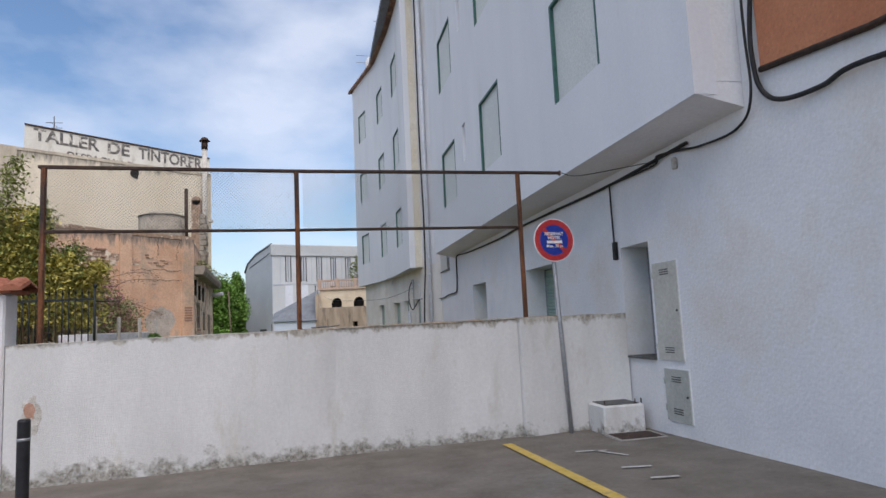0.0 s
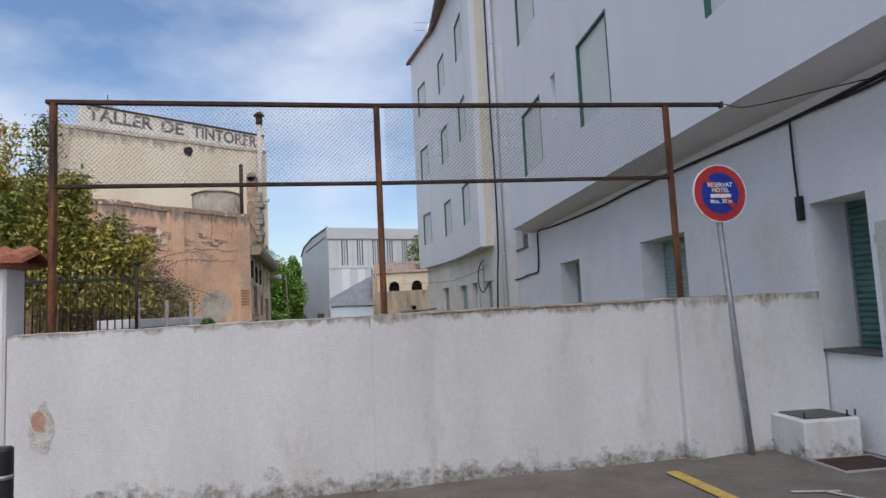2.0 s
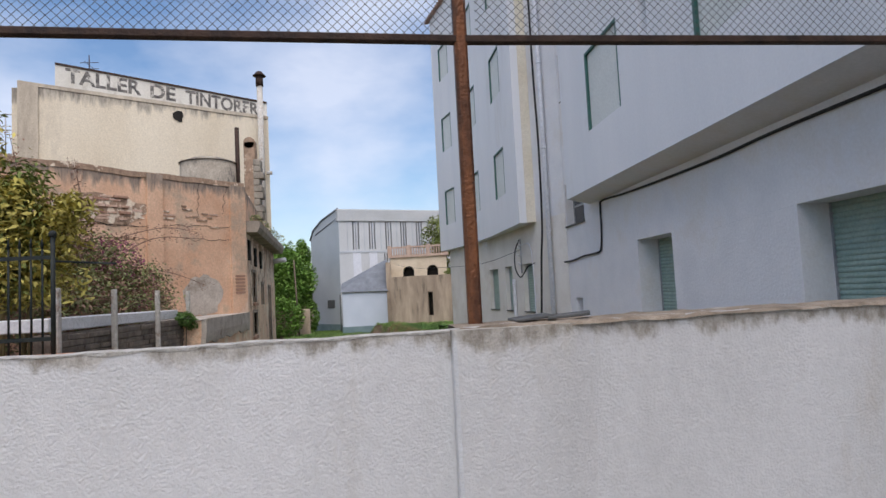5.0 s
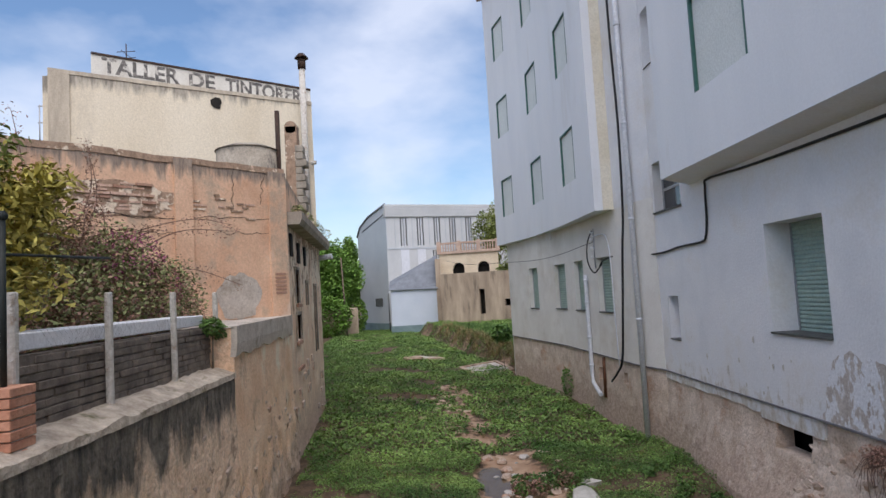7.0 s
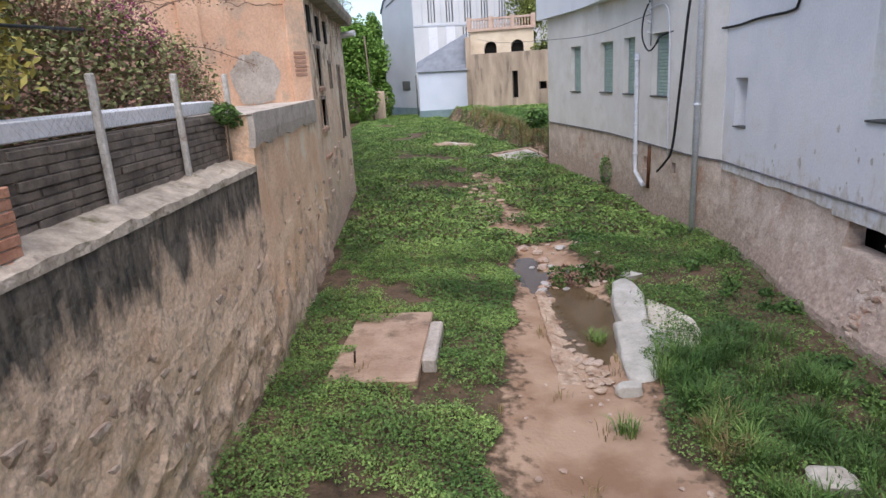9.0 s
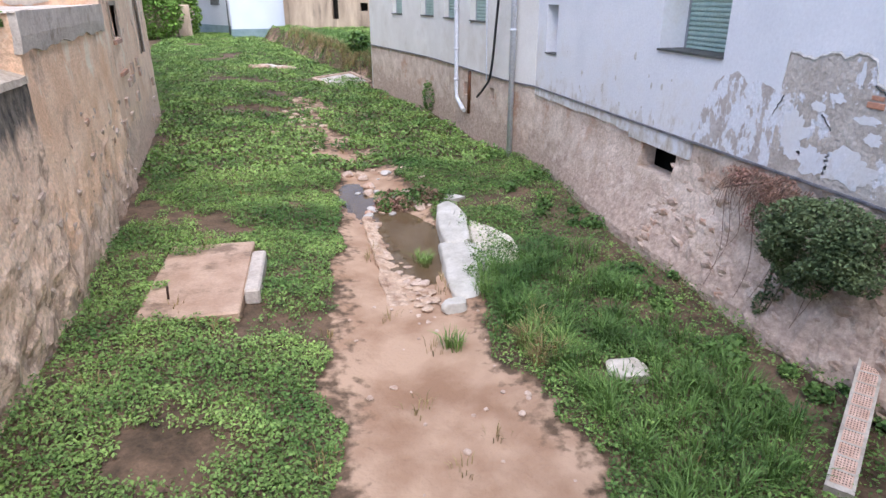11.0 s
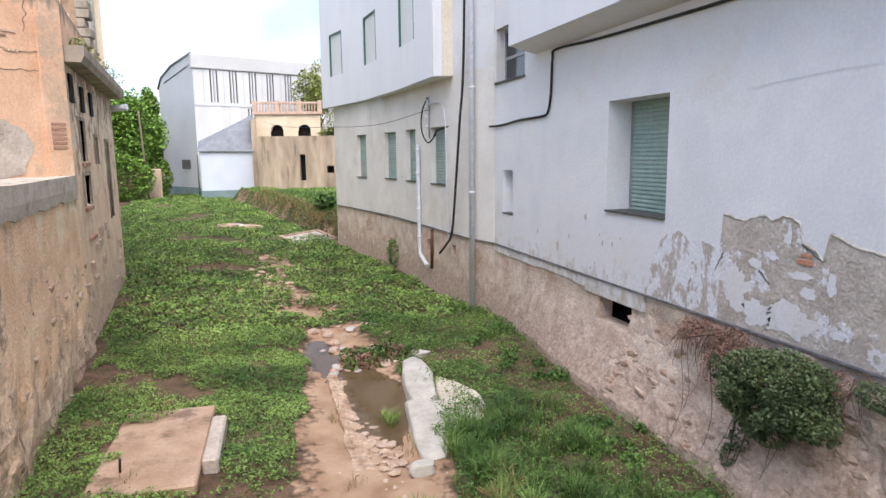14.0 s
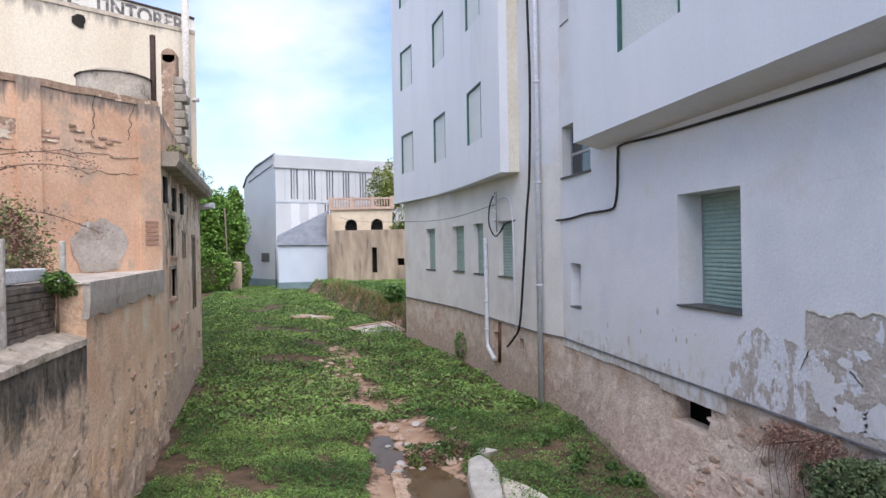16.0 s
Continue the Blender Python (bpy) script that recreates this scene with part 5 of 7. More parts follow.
for y, z, r in ((18.57, 0.20, 0.075), (17.62, 0.80, 0.05), (17.09, 0.43, 0.04), (16.82, 0.45, 0.04), (16.92, -0.07, 0.035), (18.15, 0.41, 0.04), (19.37, 0.37, 0.05), (12.55, -0.02, 0.05), (12.44, -0.10, 0.045), (11.93, 0.30, 0.03)):
    v = [bm.verts.new((FX - 0.012, y + r * rr.uniform(0.5, 0.9) * math.cos(a), z + 1.4 * r * rr.uniform(0.6, 1.1) * math.sin(a))) for a in [2 * math.pi * j / 9 for j in range(9)]]
    bm.faces.new(v)
part("chip", bm, COPING, peel, "small chips in the plaster")
cable("thin_wire", [(FX - 0.012, 14.3, 2.50), (FX - 0.012, 13.4, 2.56), (FX - 0.012, 12.38, 2.59)], 0.0022, "thin grey wire along the white facade", PVC, "wire")

rng = np.random.default_rng(5)


def blob_points(n, c, r, squash=1.0):
    d = rng.normal(size=(n, 3))
    d /= np.linalg.norm(d, axis=1)[:, None]
    p = d * (rng.uniform(0.45, 1, n) ** 0.5)[:, None] * np.array(r)
    return p + np.array(c)


def shrub(name, blobs, size, mat, label, stems, twig=BARK, per=900):
    s = thing(name, label, "shrub")
    pts = np.concatenate([blob_points(int(per * f), c, r) for c, r, f in blobs])
    leaves("foliage", pts, rng.uniform(0.6, 1.3, len(pts)) * size, mat, "", "", parent=s)
    for st in stems:
        part("stem", tube(smooth_path(st, 4), 0.018, 6, 0.005), twig, s)
    return s


lobes = random.Random(17)
blobs = [((4.12, 13.20, -0.52), (0.30, 0.56, 0.42), 5.0)]
for k in range(30):
    a, e = lobes.uniform(0, 2 * math.pi), lobes.uniform(0.45, 1.0)
    r = lobes.uniform(0.11, 0.20)
    blobs.append(((4.10 - 0.27 * math.sqrt(1.02 - e * e) - 0.04, 13.20 + 0.60 * e * math.cos(a) - 0.10 * e * math.sin(a), -0.55 + 0.43 * e * math.sin(a)), (r, r * 1.15, r * 0.9), 0.42))
blobs += [((4.22, 12.36, -0.28), (0.12, 0.22, 0.13), 0.5), ((4.2, 12.2, -0.32), (0.10, 0.10, 0.10), 0.2), ((4.1, 13.75, -1.2), (0.10, 0.12, 0.22), 0.3), ((4.22, 14.25, -0.62), (0.10, 0.16, 0.16), 0.45), ((4.05, 13.85, -1.5), (0.09, 0.10, 0.18), 0.25)]
shrub("wall_shrub", blobs, 0.043, SHRUB, "dense dusty green shrub growing out of the plinth", [((4.42, 13.3, -0.3), (4.2, 13.2, -0.6), (4.1, 13.0, -0.7)), ((4.42, 13.5, -0.4), (4.15, 13.6, -0.9), (4.0, 13.7, -1.5)), ((4.40, 12.6, -0.2), (4.25, 12.4, -0.3), (4.2, 12.2, -0.3))])
climber = shrub("dry_climber", [((4.28, 14.55, -0.36), (0.14, 0.42, 0.20), 1.2), ((4.24, 14.1, -0.32), (0.18, 0.28, 0.2), 0.9), ((4.28, 14.85, -0.30), (0.1, 0.22, 0.10), 0.4), ((4.22, 14.4, -0.7), (0.10, 0.16, 0.2), 0.4), ((4.2, 12.75, -0.30), (0.14, 0.14, 0.16), 0.25)], 0.030, BOUG, "withered brown climber hanging on the plinth", [((4.38, 14.2, -0.2), (4.25, 14.6, -0.35), (4.25, 15.0, -0.5)), ((4.38, 13.9, -0.5), (4.15, 13.9, -1.2), (4.0, 13.8, -1.8))], TWIG)
for k in range(70):
    y0 = lobes.uniform(13.75, 14.95) if k < 56 else lobes.uniform(12.5, 12.95)
    d, l = lobes.uniform(-0.25, 0.25), lobes.uniform(0.2, 0.55)
    part("dry_twig", tube([(4.36, y0, -0.2 - lobes.uniform(0, 0.1)), (4.22 - lobes.uniform(0, 0.1), y0 + 0.5 * d, -0.25 - 0.35 * l), (4.20 - lobes.uniform(0, 0.14), y0 + d, -0.25 - l)], 0.006, 4, 0.002), TWIG, climber)
for k in range(8):
    y = 13.3 + 0.22 * k + 0.12 * math.sin(k * 5.3)
    b = 0.5 + 0.4 * math.sin(k * 2.1)
    part("hanging_stem", tube(smooth_path([(4.34, y, -0.22), (4.16, y + 0.06, -0.5), (4.12, y - 0.05, -0.8 - b * 0.5), (3.98, y + 0.04, -1.0 - b)], 4), 0.006, 5, 0.002), TWIG, climber, "thin dry hanging stem")
shrub("plinth_weed", [((3.72, 28.6, -1.35), (0.22, 0.45, 0.5), 0.6)], 0.09, GRASS2, "weeds growing at the foot of the plinth", [((3.9, 28.5, -1.9), (3.8, 28.5, -1.3))])


# ---- stream bed things ----
def rock(name, c, r, label, mat, seed, group="stones in the stream", aim=None):
    """A broken stone: a lump cut flat on several sides."""
    bm = bmesh.new()
    bmesh.ops.create_icosphere(bm, subdivisions=5 if max(r) > 0.3 else 3 if max(r) > 0.13 else 2, radius=1)
    k = random.Random(int(seed * 1000))
    cuts = []
    for i in range(11):
        d = Vector((k.gauss(0, 1), k.gauss(0, 1), k.gauss(0, 1))).normalized()
        cuts.append((d, k.uniform(0.52, 0.86) if max(r) < 0.3 else k.uniform(0.66, 0.9)))
    cuts.append((Vector((k.uniform(-0.15, 0.15), k.uniform(-0.15, 0.15), 1)).normalized(), 0.55))
    turn = Matrix.Rotation(k.uniform(-0.5, 0.5) if aim is None else aim, 3, "Z")
    for v in bm.verts:
        q = v.co.copy()
        for d, o in cuts:
            e = q.dot(d) - o
            if e > 0:
                q -= d * e
        q *= 1 + 0.05 * noise.noise(q * 3 + Vector((seed, 0, 0))) + 0.025 * noise.noise(q * 8) + 0.012 * noise.noise(q * 20)
        v.co = turn @ Vector((q.x * r[0] * 1.2, q.y * r[1] * 1.2, q.z * r[2] * 1.2)) + Vector(c)
    return single(name, bm, mat, label, "stone", group)


def ground(x, y):
    return bed_z(x, y)


def worn_block(outline, top, label, mat, seed):
    """A water-worn block of masonry: a soft-edged outline with a domed, tilted, pitted top."""
    c = Vector((sum(p[0] for p in outline) / len(outline), sum(p[1] for p in outline) / len(outline)))
    rim = smooth_path([(p[0], p[1], 0) for p in outline + outline[:1]], 8)[:-1]
    bm = bmesh.new()
    rows = []
    for k, (r, h) in enumerate(((1.06, -0.3), (1.05, 0.2), (1.03, 0.62), (0.99, 0.86), (0.93, 0.96), (0.78, 1.0), (0.58, 1.0), (0.38, 1.0), (0.2, 1.0))):
        row = []
        for q in rim:
            x, y = c.x + (q.x - c.x) * r, c.y + (q.y - c.y) * r
            g = bed_z(c.x, c.y) - 0.04
            n = 0.035 * noise.noise((x * 1.7, y * 1.7, seed)) + 0.012 * noise.noise((x * 8, y * 8, seed)) + 0.006 * noise.noise((x * 22, y * 22, seed))
            row.append(bm.verts.new((x + 0.03 * noise.noise((q.y * 5, h * 3, seed)), y, g + top * h + n * min(1, h + 0.3) + 0.05 * (x - c.x))))
        rows.append(row)
    n = len(rim)
    for a, b in zip(rows, rows[1:]):
        for k in range(n):
            bm.faces.new((a[k], a[(k + 1) % n], b[(k + 1) % n], b[k])).smooth = True
    bm.faces.new(rows[-1])
    return single("boulder", bm, mat, label, "stone", "boulders beside the pool")


worn_block([(1.72, 19.35), (1.98, 19.5), (2.06, 18.75), (1.90, 17.95), (1.78, 17.56), (1.44, 17.60), (1.52, 18.5)], 0.17, "long pale worn boulder beside the pool", POOLSTONE, 3.1)
worn_block([(1.34, 17.62), (1.70, 17.62), (1.92, 17.1), (1.84, 16.5), (1.44, 15.86), (1.12, 15.92), (1.20, 16.8)], 0.13, "large pale worn boulder beside the pool", POOLSTONE, 7.7)
worn_block([(2.04, 18.35), (2.38, 17.6), (2.36, 16.80), (2.0, 16.50), (1.84, 17.2), (1.90, 17.85)], 0.12, "mottled grey worn boulder beside the grass", STONE, 1.2)
rock("boulder", (2.14, 19.65, ground(2.14, 19.65) + 0.05), (0.18, 0.15, 0.10), "rounded pale stone at the bank", POOLSTONE, 1.5, "boulders beside the pool")
rock("boulder", (1.04, 15.55, ground(1.04, 15.55) + 0.05), (0.17, 0.13, 0.11), "small pale stone on the sand", POOLSTONE, 1.8, "boulders beside the pool", 0.2)
rock("stone", (2.25, 13.5, ground(2.25, 13.5) + 0.05), (0.17, 0.24, 0.13), "pale broken stone in the grass", STONE, 4.0)
SILLM = surface("mud_covered_rubble", (0.36, 0.24, 0.16), (0.60, 0.47, 0.36), 5, 0.8, 1.2, 16, (0.24, 0.15, 0.10), 2.4, (0.52, 0.64), speck=0.35)
bm = bmesh.new()
rows = []
for i in range(81):
    t = i / 80
    left, right, cy = 0.34 - 0.12 * t, 0.60 + 0.34 * t, 19.4 - 3.75 * t
    row = []
    for j in range(15):
        o = max(0.0, (j - 1) / 13)
        x = left + (right - left) * o + (0.05 * noise.noise((t * 14, o * 2, 1)) if j > 1 else 0.05 * noise.noise((t * 9, 0, 1)))
        h = 0.05 - 0.05 * o * o + (0.05 * noise.noise((x * 4, cy * 3, 2)) + 0.045 * abs(noise.noise((x * 9, cy * 8, 9))) + 0.02 * noise.noise((x * 20, cy * 18, 4))) * (j > 0)
        h = h * (1 - t ** 5) - 0.03 * t ** 5
        row.append(bm.verts.new((x - 0.02 * (j == 0), cy, ground(x, cy) + (h if j else -0.12))))
    rows.append(row)
for r0, r1 in zip(rows, rows[1:]):
    for j in range(14):
        bm.faces.new((r0[j], r0[j + 1], r1[j + 1], r1[j]))
single("stone_sill", bm, SILLM, "broken muddy masonry sill crossing the stream", "masonry", kind="structure")
rr = random.Random(8)
for k in range(90):
    t = rr.random()
    x, y = 0.47 + 0.11 * t + rr.uniform(-0.10, 0.13 + 0.22 * t), 19.4 - 3.75 * t + rr.uniform(-0.1, 0.1)
    r = rr.uniform(0.03, 0.085)
    rock("pebble", (x, y, ground(x, y) + 0.03 + r * 0.05), (r, r * rr.uniform(0.7, 1.4), r * 0.35), "flat brown stone bedded in the sill", rr.choice((SILLM, SILLM, RUBBLE)), rr.random() * 9, "stones bedded in the sill")
for k in range(40):
    x, y = rr.uniform(-0.4, 1.3), rr.uniform(12.0, 16.0)
    r = rr.uniform(0.012, 0.035)
    rock("pebble", (x, y, ground(x, y) + r * 0.2), (r, r * 1.2, r * 0.6), "small dark pebble on the sand", RUBBLE, rr.random() * 9, "pebbles on the sand")
for k in range(46):
    x, y = rr.uniform(0.2, 2.0), rr.uniform(19.6, 22.6)
    r = rr.uniform(0.03, 0.13)
    rock("stone", (x, y, ground(x, y) + r * 0.25), (r, r, r * 0.7), "grey-brown stone at the head of the pool", rr.choice((GREYSTONE, RUBBLE, SILLM, RUBBLE)), rr.random() * 9, "stones at the pool's head")


for k in range(60):
    t = rr.random()
    x, y = -0.2 + rr.gauss(0, 0.28), 23.5 + 9.5 * t
    r = rr.uniform(0.04, 0.15)
    rock("stone", (x, y, ground(x, y) + r * 0.12), (r, r * 1.2, r * 0.4), "pale sandy stone in the grassy channel", SILLM, rr.random() * 9, "stones in the grassy channel")
for k in range(9):
    x, y = -1.9 + 0.16 * k + rr.uniform(-0.1, 0.1), 40.6 + rr.uniform(-0.4, 0.4)
    r = rr.uniform(0.2, 0.4)
    rock("stone", (x, y, ground(x, y) + 0.08), (r * 1.3, r, 0.14), "flat pale stone by the culvert", rr.choice((STONE, SILLM)), rr.random() * 9, "stones by the culvert")


def puddle(name, c, rx, ry, dz, label):
    """A level water sheet; the bed that rises through it gives the shore."""
    bm = bmesh.new()
    st = 0.05
    pts = {}

    def corner(a, b):
        if (a, b) not in pts:
            pts[a, b] = bm.verts.new((c[0] + a * st, c[1] + b * st, dz))
        return pts[a, b]
    for a in range(int(-rx / st), int(rx / st)):
        for b in range(int(-ry / st), int(ry / st)):
            x, y = c[0] + (a + 0.5) * st, c[1] + (b + 0.5) * st
            if ((x - c[0]) / rx) ** 2 + ((y - c[1]) / ry) ** 2 < 1 and bed_z(x, y) < dz + 0.02:
                bm.faces.new((corner(a, b), corner(a + 1, b), corner(a + 1, b + 1), corner(a, b + 1)))
    return single(name, bm, WATER, label, "water", kind="structure")


puddle("water", (1.12, 18.3), 0.95, 1.9, -2.075, "shallow brown pool between boulders")
puddle("water_upper", (0.25, 21.2), 0.7, 1.75, -2.085, "shallow water reflecting the sky")

for k in range(14):
    x, y = 0.75 + 0.085 * k + rr.uniform(-0.1, 0.1), 20.0 + rr.uniform(-0.35, 0.5)
    r = rr.uniform(0.14, 0.26)
    z = ground(x, y)
    shrub("weed", [((x, y, z + 0.10), (r, r, 0.16), 0.32)], 0.06, GRASS2 if k % 3 else BOUG, "dark tangled weed hanging over the pool's head", [((x, y, z - 0.02), (x, y, z + 0.15))])["group"] = "weeds at the pool's head"

slab = thing("concrete_slab", "flat cement inspection slab sunk in the grass", "slab")
zz = ground(-1.95, 16.55) + 0.04
bm = bmesh.new()
bm_box(bm, -0.75, -1.0, -0.12, 0.42, 1.3, 0.03)
part("plate", bevelled(bm, 0.02), MUDSLAB, slab, "wet muddy cement plate")
bm = bmesh.new()
bm_box(bm, 0.43, -0.55, -0.12, 0.62, 0.75, 0.09)
part("kerb", bevelled(bm, 0.025), CEMENT, slab, "grey kerb along one edge")
part("spike", tube([(-0.45, -0.5, 0.04), (-0.44, -0.5, 0.20)], 0.015, 6), DARKRUST, slab)
slab.matrix_basis = pose(-1.93, 16.55, zz, 0, 0, -3)
slab2 = thing("broken_slab", "broken concrete inspection box lying in the grass", "slab", at=pose(1.7, 36.2, ground(1.7, 36.2) + 0.1, 6, -4, 20))
part("plate", box(-0.85, -0.9, -0.2, 0.85, 0.9, -0.01, 0.03), CEMENT, slab2)
part("rim", sheet((-0.95, 0.95), (-1.0, 1.0), [(-0.8, 0.8, -0.85, 0.85)], lambda u, v, w: (u, v, 0.03 + w + 0.03 * noise.noise((u * 2, v * 2, 1))), 0.22), SILLM, slab2)


# row of perforated bricks leaning against the plinth
rowb = thing("brick_row", "row of orange perforated bricks bedded in white mortar", "brickwork", at=look((3.02, 11.62, -1.84), (4.50, 12.80, -1.42)) @ Matrix.Rotation(radians(-90), 4, "X"))
for i in range(12):
    bm = bmesh.new()
    y = i * 0.155
    bm_box(bm, -0.075, y, -0.07, 0.075, y + 0.135, 0.04)
    b = part("brick", bevelled(bm, 0.006), PALEBRICK, rowb)
    bm = bmesh.new()
    for a in range(6):
        for c in range(5):
            bm_box(bm, -0.062 + a * 0.0225, y + 0.014 + c * 0.026, 0.0395, -0.052 + a * 0.0225, y + 0.023 + c * 0.026, 0.0412)
    part("hole", bm, HOLE, b)
part("mortar", box(-0.10, -0.05, -0.075, 0.10, 1.86, 0.034), STONE, rowb)

# ---- west side details ----
pier = thing("brick_pier", "low orange brick wall carrying the iron fence", "wall", kind="structure")
part("core", box(-8.0, 11.92, 0.6, -3.56, 12.14, 1.34), CEMENT, pier)
rnd = random.Random(11)
for r in range(8):
    x = -3.55 - (0.12 if r % 2 else 0.0)
    if r % 2:
        part("brick", box(-3.66, 11.885, 0.80 + 0.072 * r, -3.545, 12.17, 0.862 + 0.072 * r, 0.005), REDBRICK, pier)
    while x > -5.2:
        part("brick", box(x - 0.235, 11.885 + rnd.uniform(0, 0.012), 0.80 + 0.072 * r, x, 12.17, 0.862 + 0.072 * r, 0.005), REDBRICK, pier)
        x -= 0.247
fence = thing("iron_fence", "dark painted iron railing with pointed bars and ball finial", "fence")
FZ0, FZ1 = 1.40, 2.42
for z in (1.50, 2.30):
    part("rail", box(-8.2, 12.015, z, -3.68, 12.04, z + 0.04), IRON, fence)
x = -3.78
while x > -8.1:
    bm = tube([(x, 12.03, FZ0 - 0.04), (x, 12.03, FZ1)], 0.0105, 6)
    tube([(x, 12.03, FZ1), (x, 12.03, FZ1 + 0.10)], 0.018, 6, 0.002, bm)
    part("bar", bm, IRON, fence)
    x -= 0.105
part("end_post", tube([(-3.68, 12.03, 1.3), (-3.68, 12.03, 2.52)], 0.022, 10), IRON, fence)
bm = bmesh.new()
bmesh.ops.create_uvsphere(bm, u_segments=12, v_segments=8, radius=0.038, matrix=Matrix.Translation((-3.68, 12.03, 2.55)))
part("ball", bm, IRON, fence)
part("brace", tube([(-3.68, 12.03, 2.28), (-3.72, 13.6, 2.34)], 0.012, 6), IRON, fence)

# garden earth behind the parapet
bm = bmesh.new()
bmesh.ops.create_grid(bm, x_segments=30, y_segments=30, size=0.5)
for v in bm.verts:
    v.co = (-11 + (v.co.x + 0.5) * 6.95, 8.5 + (v.co.y + 0.5) * 13.5, 1.0 + 0.08 * noise.noise((v.co.x * 9, v.co.y * 9, 0)))
single("ground_garden", bm, SOIL, "raised garden earth behind the parapet", "ground", kind="structure")


def bamboo():
    b = thing("bamboo", "tall yellowing bamboo clump behind the iron fence", "bamboo")
    pts, green = [], []
    for k in range(34):
        x, y = rng.uniform(-7.2, -4.35), rng.uniform(12.5, 13.2)
        h = rng.uniform(1.8, 2.5) if x > -5.0 else rng.uniform(2.3, 3.4)
        if k < 3:
            x, h = -5.6 - 0.5 * k, 4.0
        lean = rng.uniform(-0.1, 0.42)
        path = [(x, y, 0.95), (x + lean * 0.3, y, 1 + h * 0.5), (x + lean, y + 0.1, 1 + h * 0.85), (x + lean * 1.7, y + 0.15, 1 + h)]
        part("culm", tube(smooth_path(path, 3), 0.018, 6, 0.004), DRY, b)
        n = 1400
        t = rng.uniform(0.36, 1.0, n) ** 0.85
        c = np.stack([x + lean * t * t * 1.5 + rng.normal(0, 0.26, n) * (1.15 - t * 0.75), y + rng.normal(0, 0.13, n), 1 + h * t + rng.normal(0, 0.05, n)], 1)
        (pts if k % 5 else green).append(c)
    p = np.concatenate(pts)
    leaves("foliage", p, rng.uniform(0.038, 0.085, len(p)), BAMBOO, "yellow-green narrow leaves", "", parent=b, long=1.5, droop=0.4)
    p = np.concatenate(green)
    leaves("foliage", p, rng.uniform(0.038, 0.085, len(p)), BAMBOOG, "green narrow leaves", "", parent=b, long=1.5, droop=0.4)


bamboo()


def bougainvillea():
    b = thing("bougainvillea", "overgrown bougainvillea with bare shoots and a few magenta bracts", "shrub")
    cs = [((-5.75, 15.4, 2.55), (0.75, 0.8, 0.8), 3.0), ((-5.2, 16.0, 2.1), (0.6, 1.0, 0.7), 2.4), ((-4.85, 17.4, 2.0), (0.42, 0.9, 0.6), 1.6), ((-5.3, 16.6, 2.35), (0.7, 1.0, 0.7), 1.8), ((-4.9, 15.2, 1.85), (0.5, 1.2, 0.5), 1.4), ((-6.3, 15.2, 2.6), (1.2, 1.0, 1.0), 2.0), ((-5.6, 15.5, 1.75), (1.0, 1.2, 0.75), 2.2), ((-6.4, 16.2, 2.3), (1.2, 1.2, 0.9), 2.6), ((-5.7, 17.3, 1.9), (0.8, 1.2, 0.8), 2.0), ((-5.15, 18.4, 1.7), (0.55, 0.8, 0.55), 1.1), ((-7.2, 16.0, 2.9), (0.9, 0.9, 0.8), 1.6), ((-5.2, 14.2, 1.55), (0.9, 0.8, 0.6), 1.4), ((-4.75, 16.3, 1.6), (0.5, 1.2, 0.35), 1.0)]
    p = np.concatenate([blob_points(int(2600 * f), c, r) for c, r, f in cs])
    p = p[np.array([noise.noise((q[0] * 2.2, q[1] * 2.2, q[2] * 2.2)) > -0.10 for q in p])]
    p = p + rng.normal(0, 0.11, p.shape)
    k = rng.random(len(p))
    green = ((p[:, 2] > 2.3) & (k < 0.8)) | (k < 0.5)
    leaves("foliage", p[green], rng.uniform(0.045, 0.09, green.sum()), OLIVE, "dull green leaves", "", parent=b)
    leaves("foliage", p[~green], rng.uniform(0.04, 0.08, (~green).sum()), BOUG, "brownish leaves", "", parent=b)
    q = np.concatenate([blob_points(1100, (-5.1, 17.3, 2.15), (0.55, 0.9, 0.55)), blob_points(300, (-5.2, 18.2, 1.9), (0.4, 0.5, 0.3)), blob_points(700, (-5.0, 16.6, 2.6), (0.5, 0.8, 0.4))])
    leaves("bract", q, rng.uniform(0.035, 0.06, len(q)), BRACT, "magenta bracts", "", parent=b)
    shoots = [((-5.8, 16.5, 2.3), (-5.5, 17.6, 3.0), (-4.9, 18.9, 3.4), (-4.4, 19.6, 3.35)), ((-5.9, 16.8, 2.5), (-5.9, 17.6, 3.6), (-6.2, 17.9, 4.6)), ((-5.4, 17.5, 2.2), (-4.9, 18.6, 2.5), (-4.3, 19.8, 2.2)), ((-6.3, 16.4, 2.8), (-6.6, 16.9, 4.0), (-6.9, 17.1, 5.0)), ((-6.0, 16.6, 2.6), (-5.8, 17.2, 3.6), (-5.95, 17.5, 4.4)), ((-5.4, 16.8, 2.4), (-4.9, 18.2, 3.1), (-4.3, 19.4, 3.2)), ((-7.5, 15.5, 3.0), (-7.2, 15.6, 4.2), (-6.4, 15.7, 5.3))]
    wild = random.Random(9)
    for k in range(26):
        x, y, z = wild.uniform(-6.4, -4.9), wild.uniform(15.2, 18.0), wild.uniform(2.0, 2.9)
        dx, dy, up = wild.uniform(-0.3, 0.7), wild.uniform(-0.2, 1.2), wild.uniform(0.1, 0.9)
        shoots.append(((x, y, z), (x + 0.45 * dx, y + 0.5 * dy, z + 0.7 * up), (x + dx, y + dy, z + up - 0.1)))
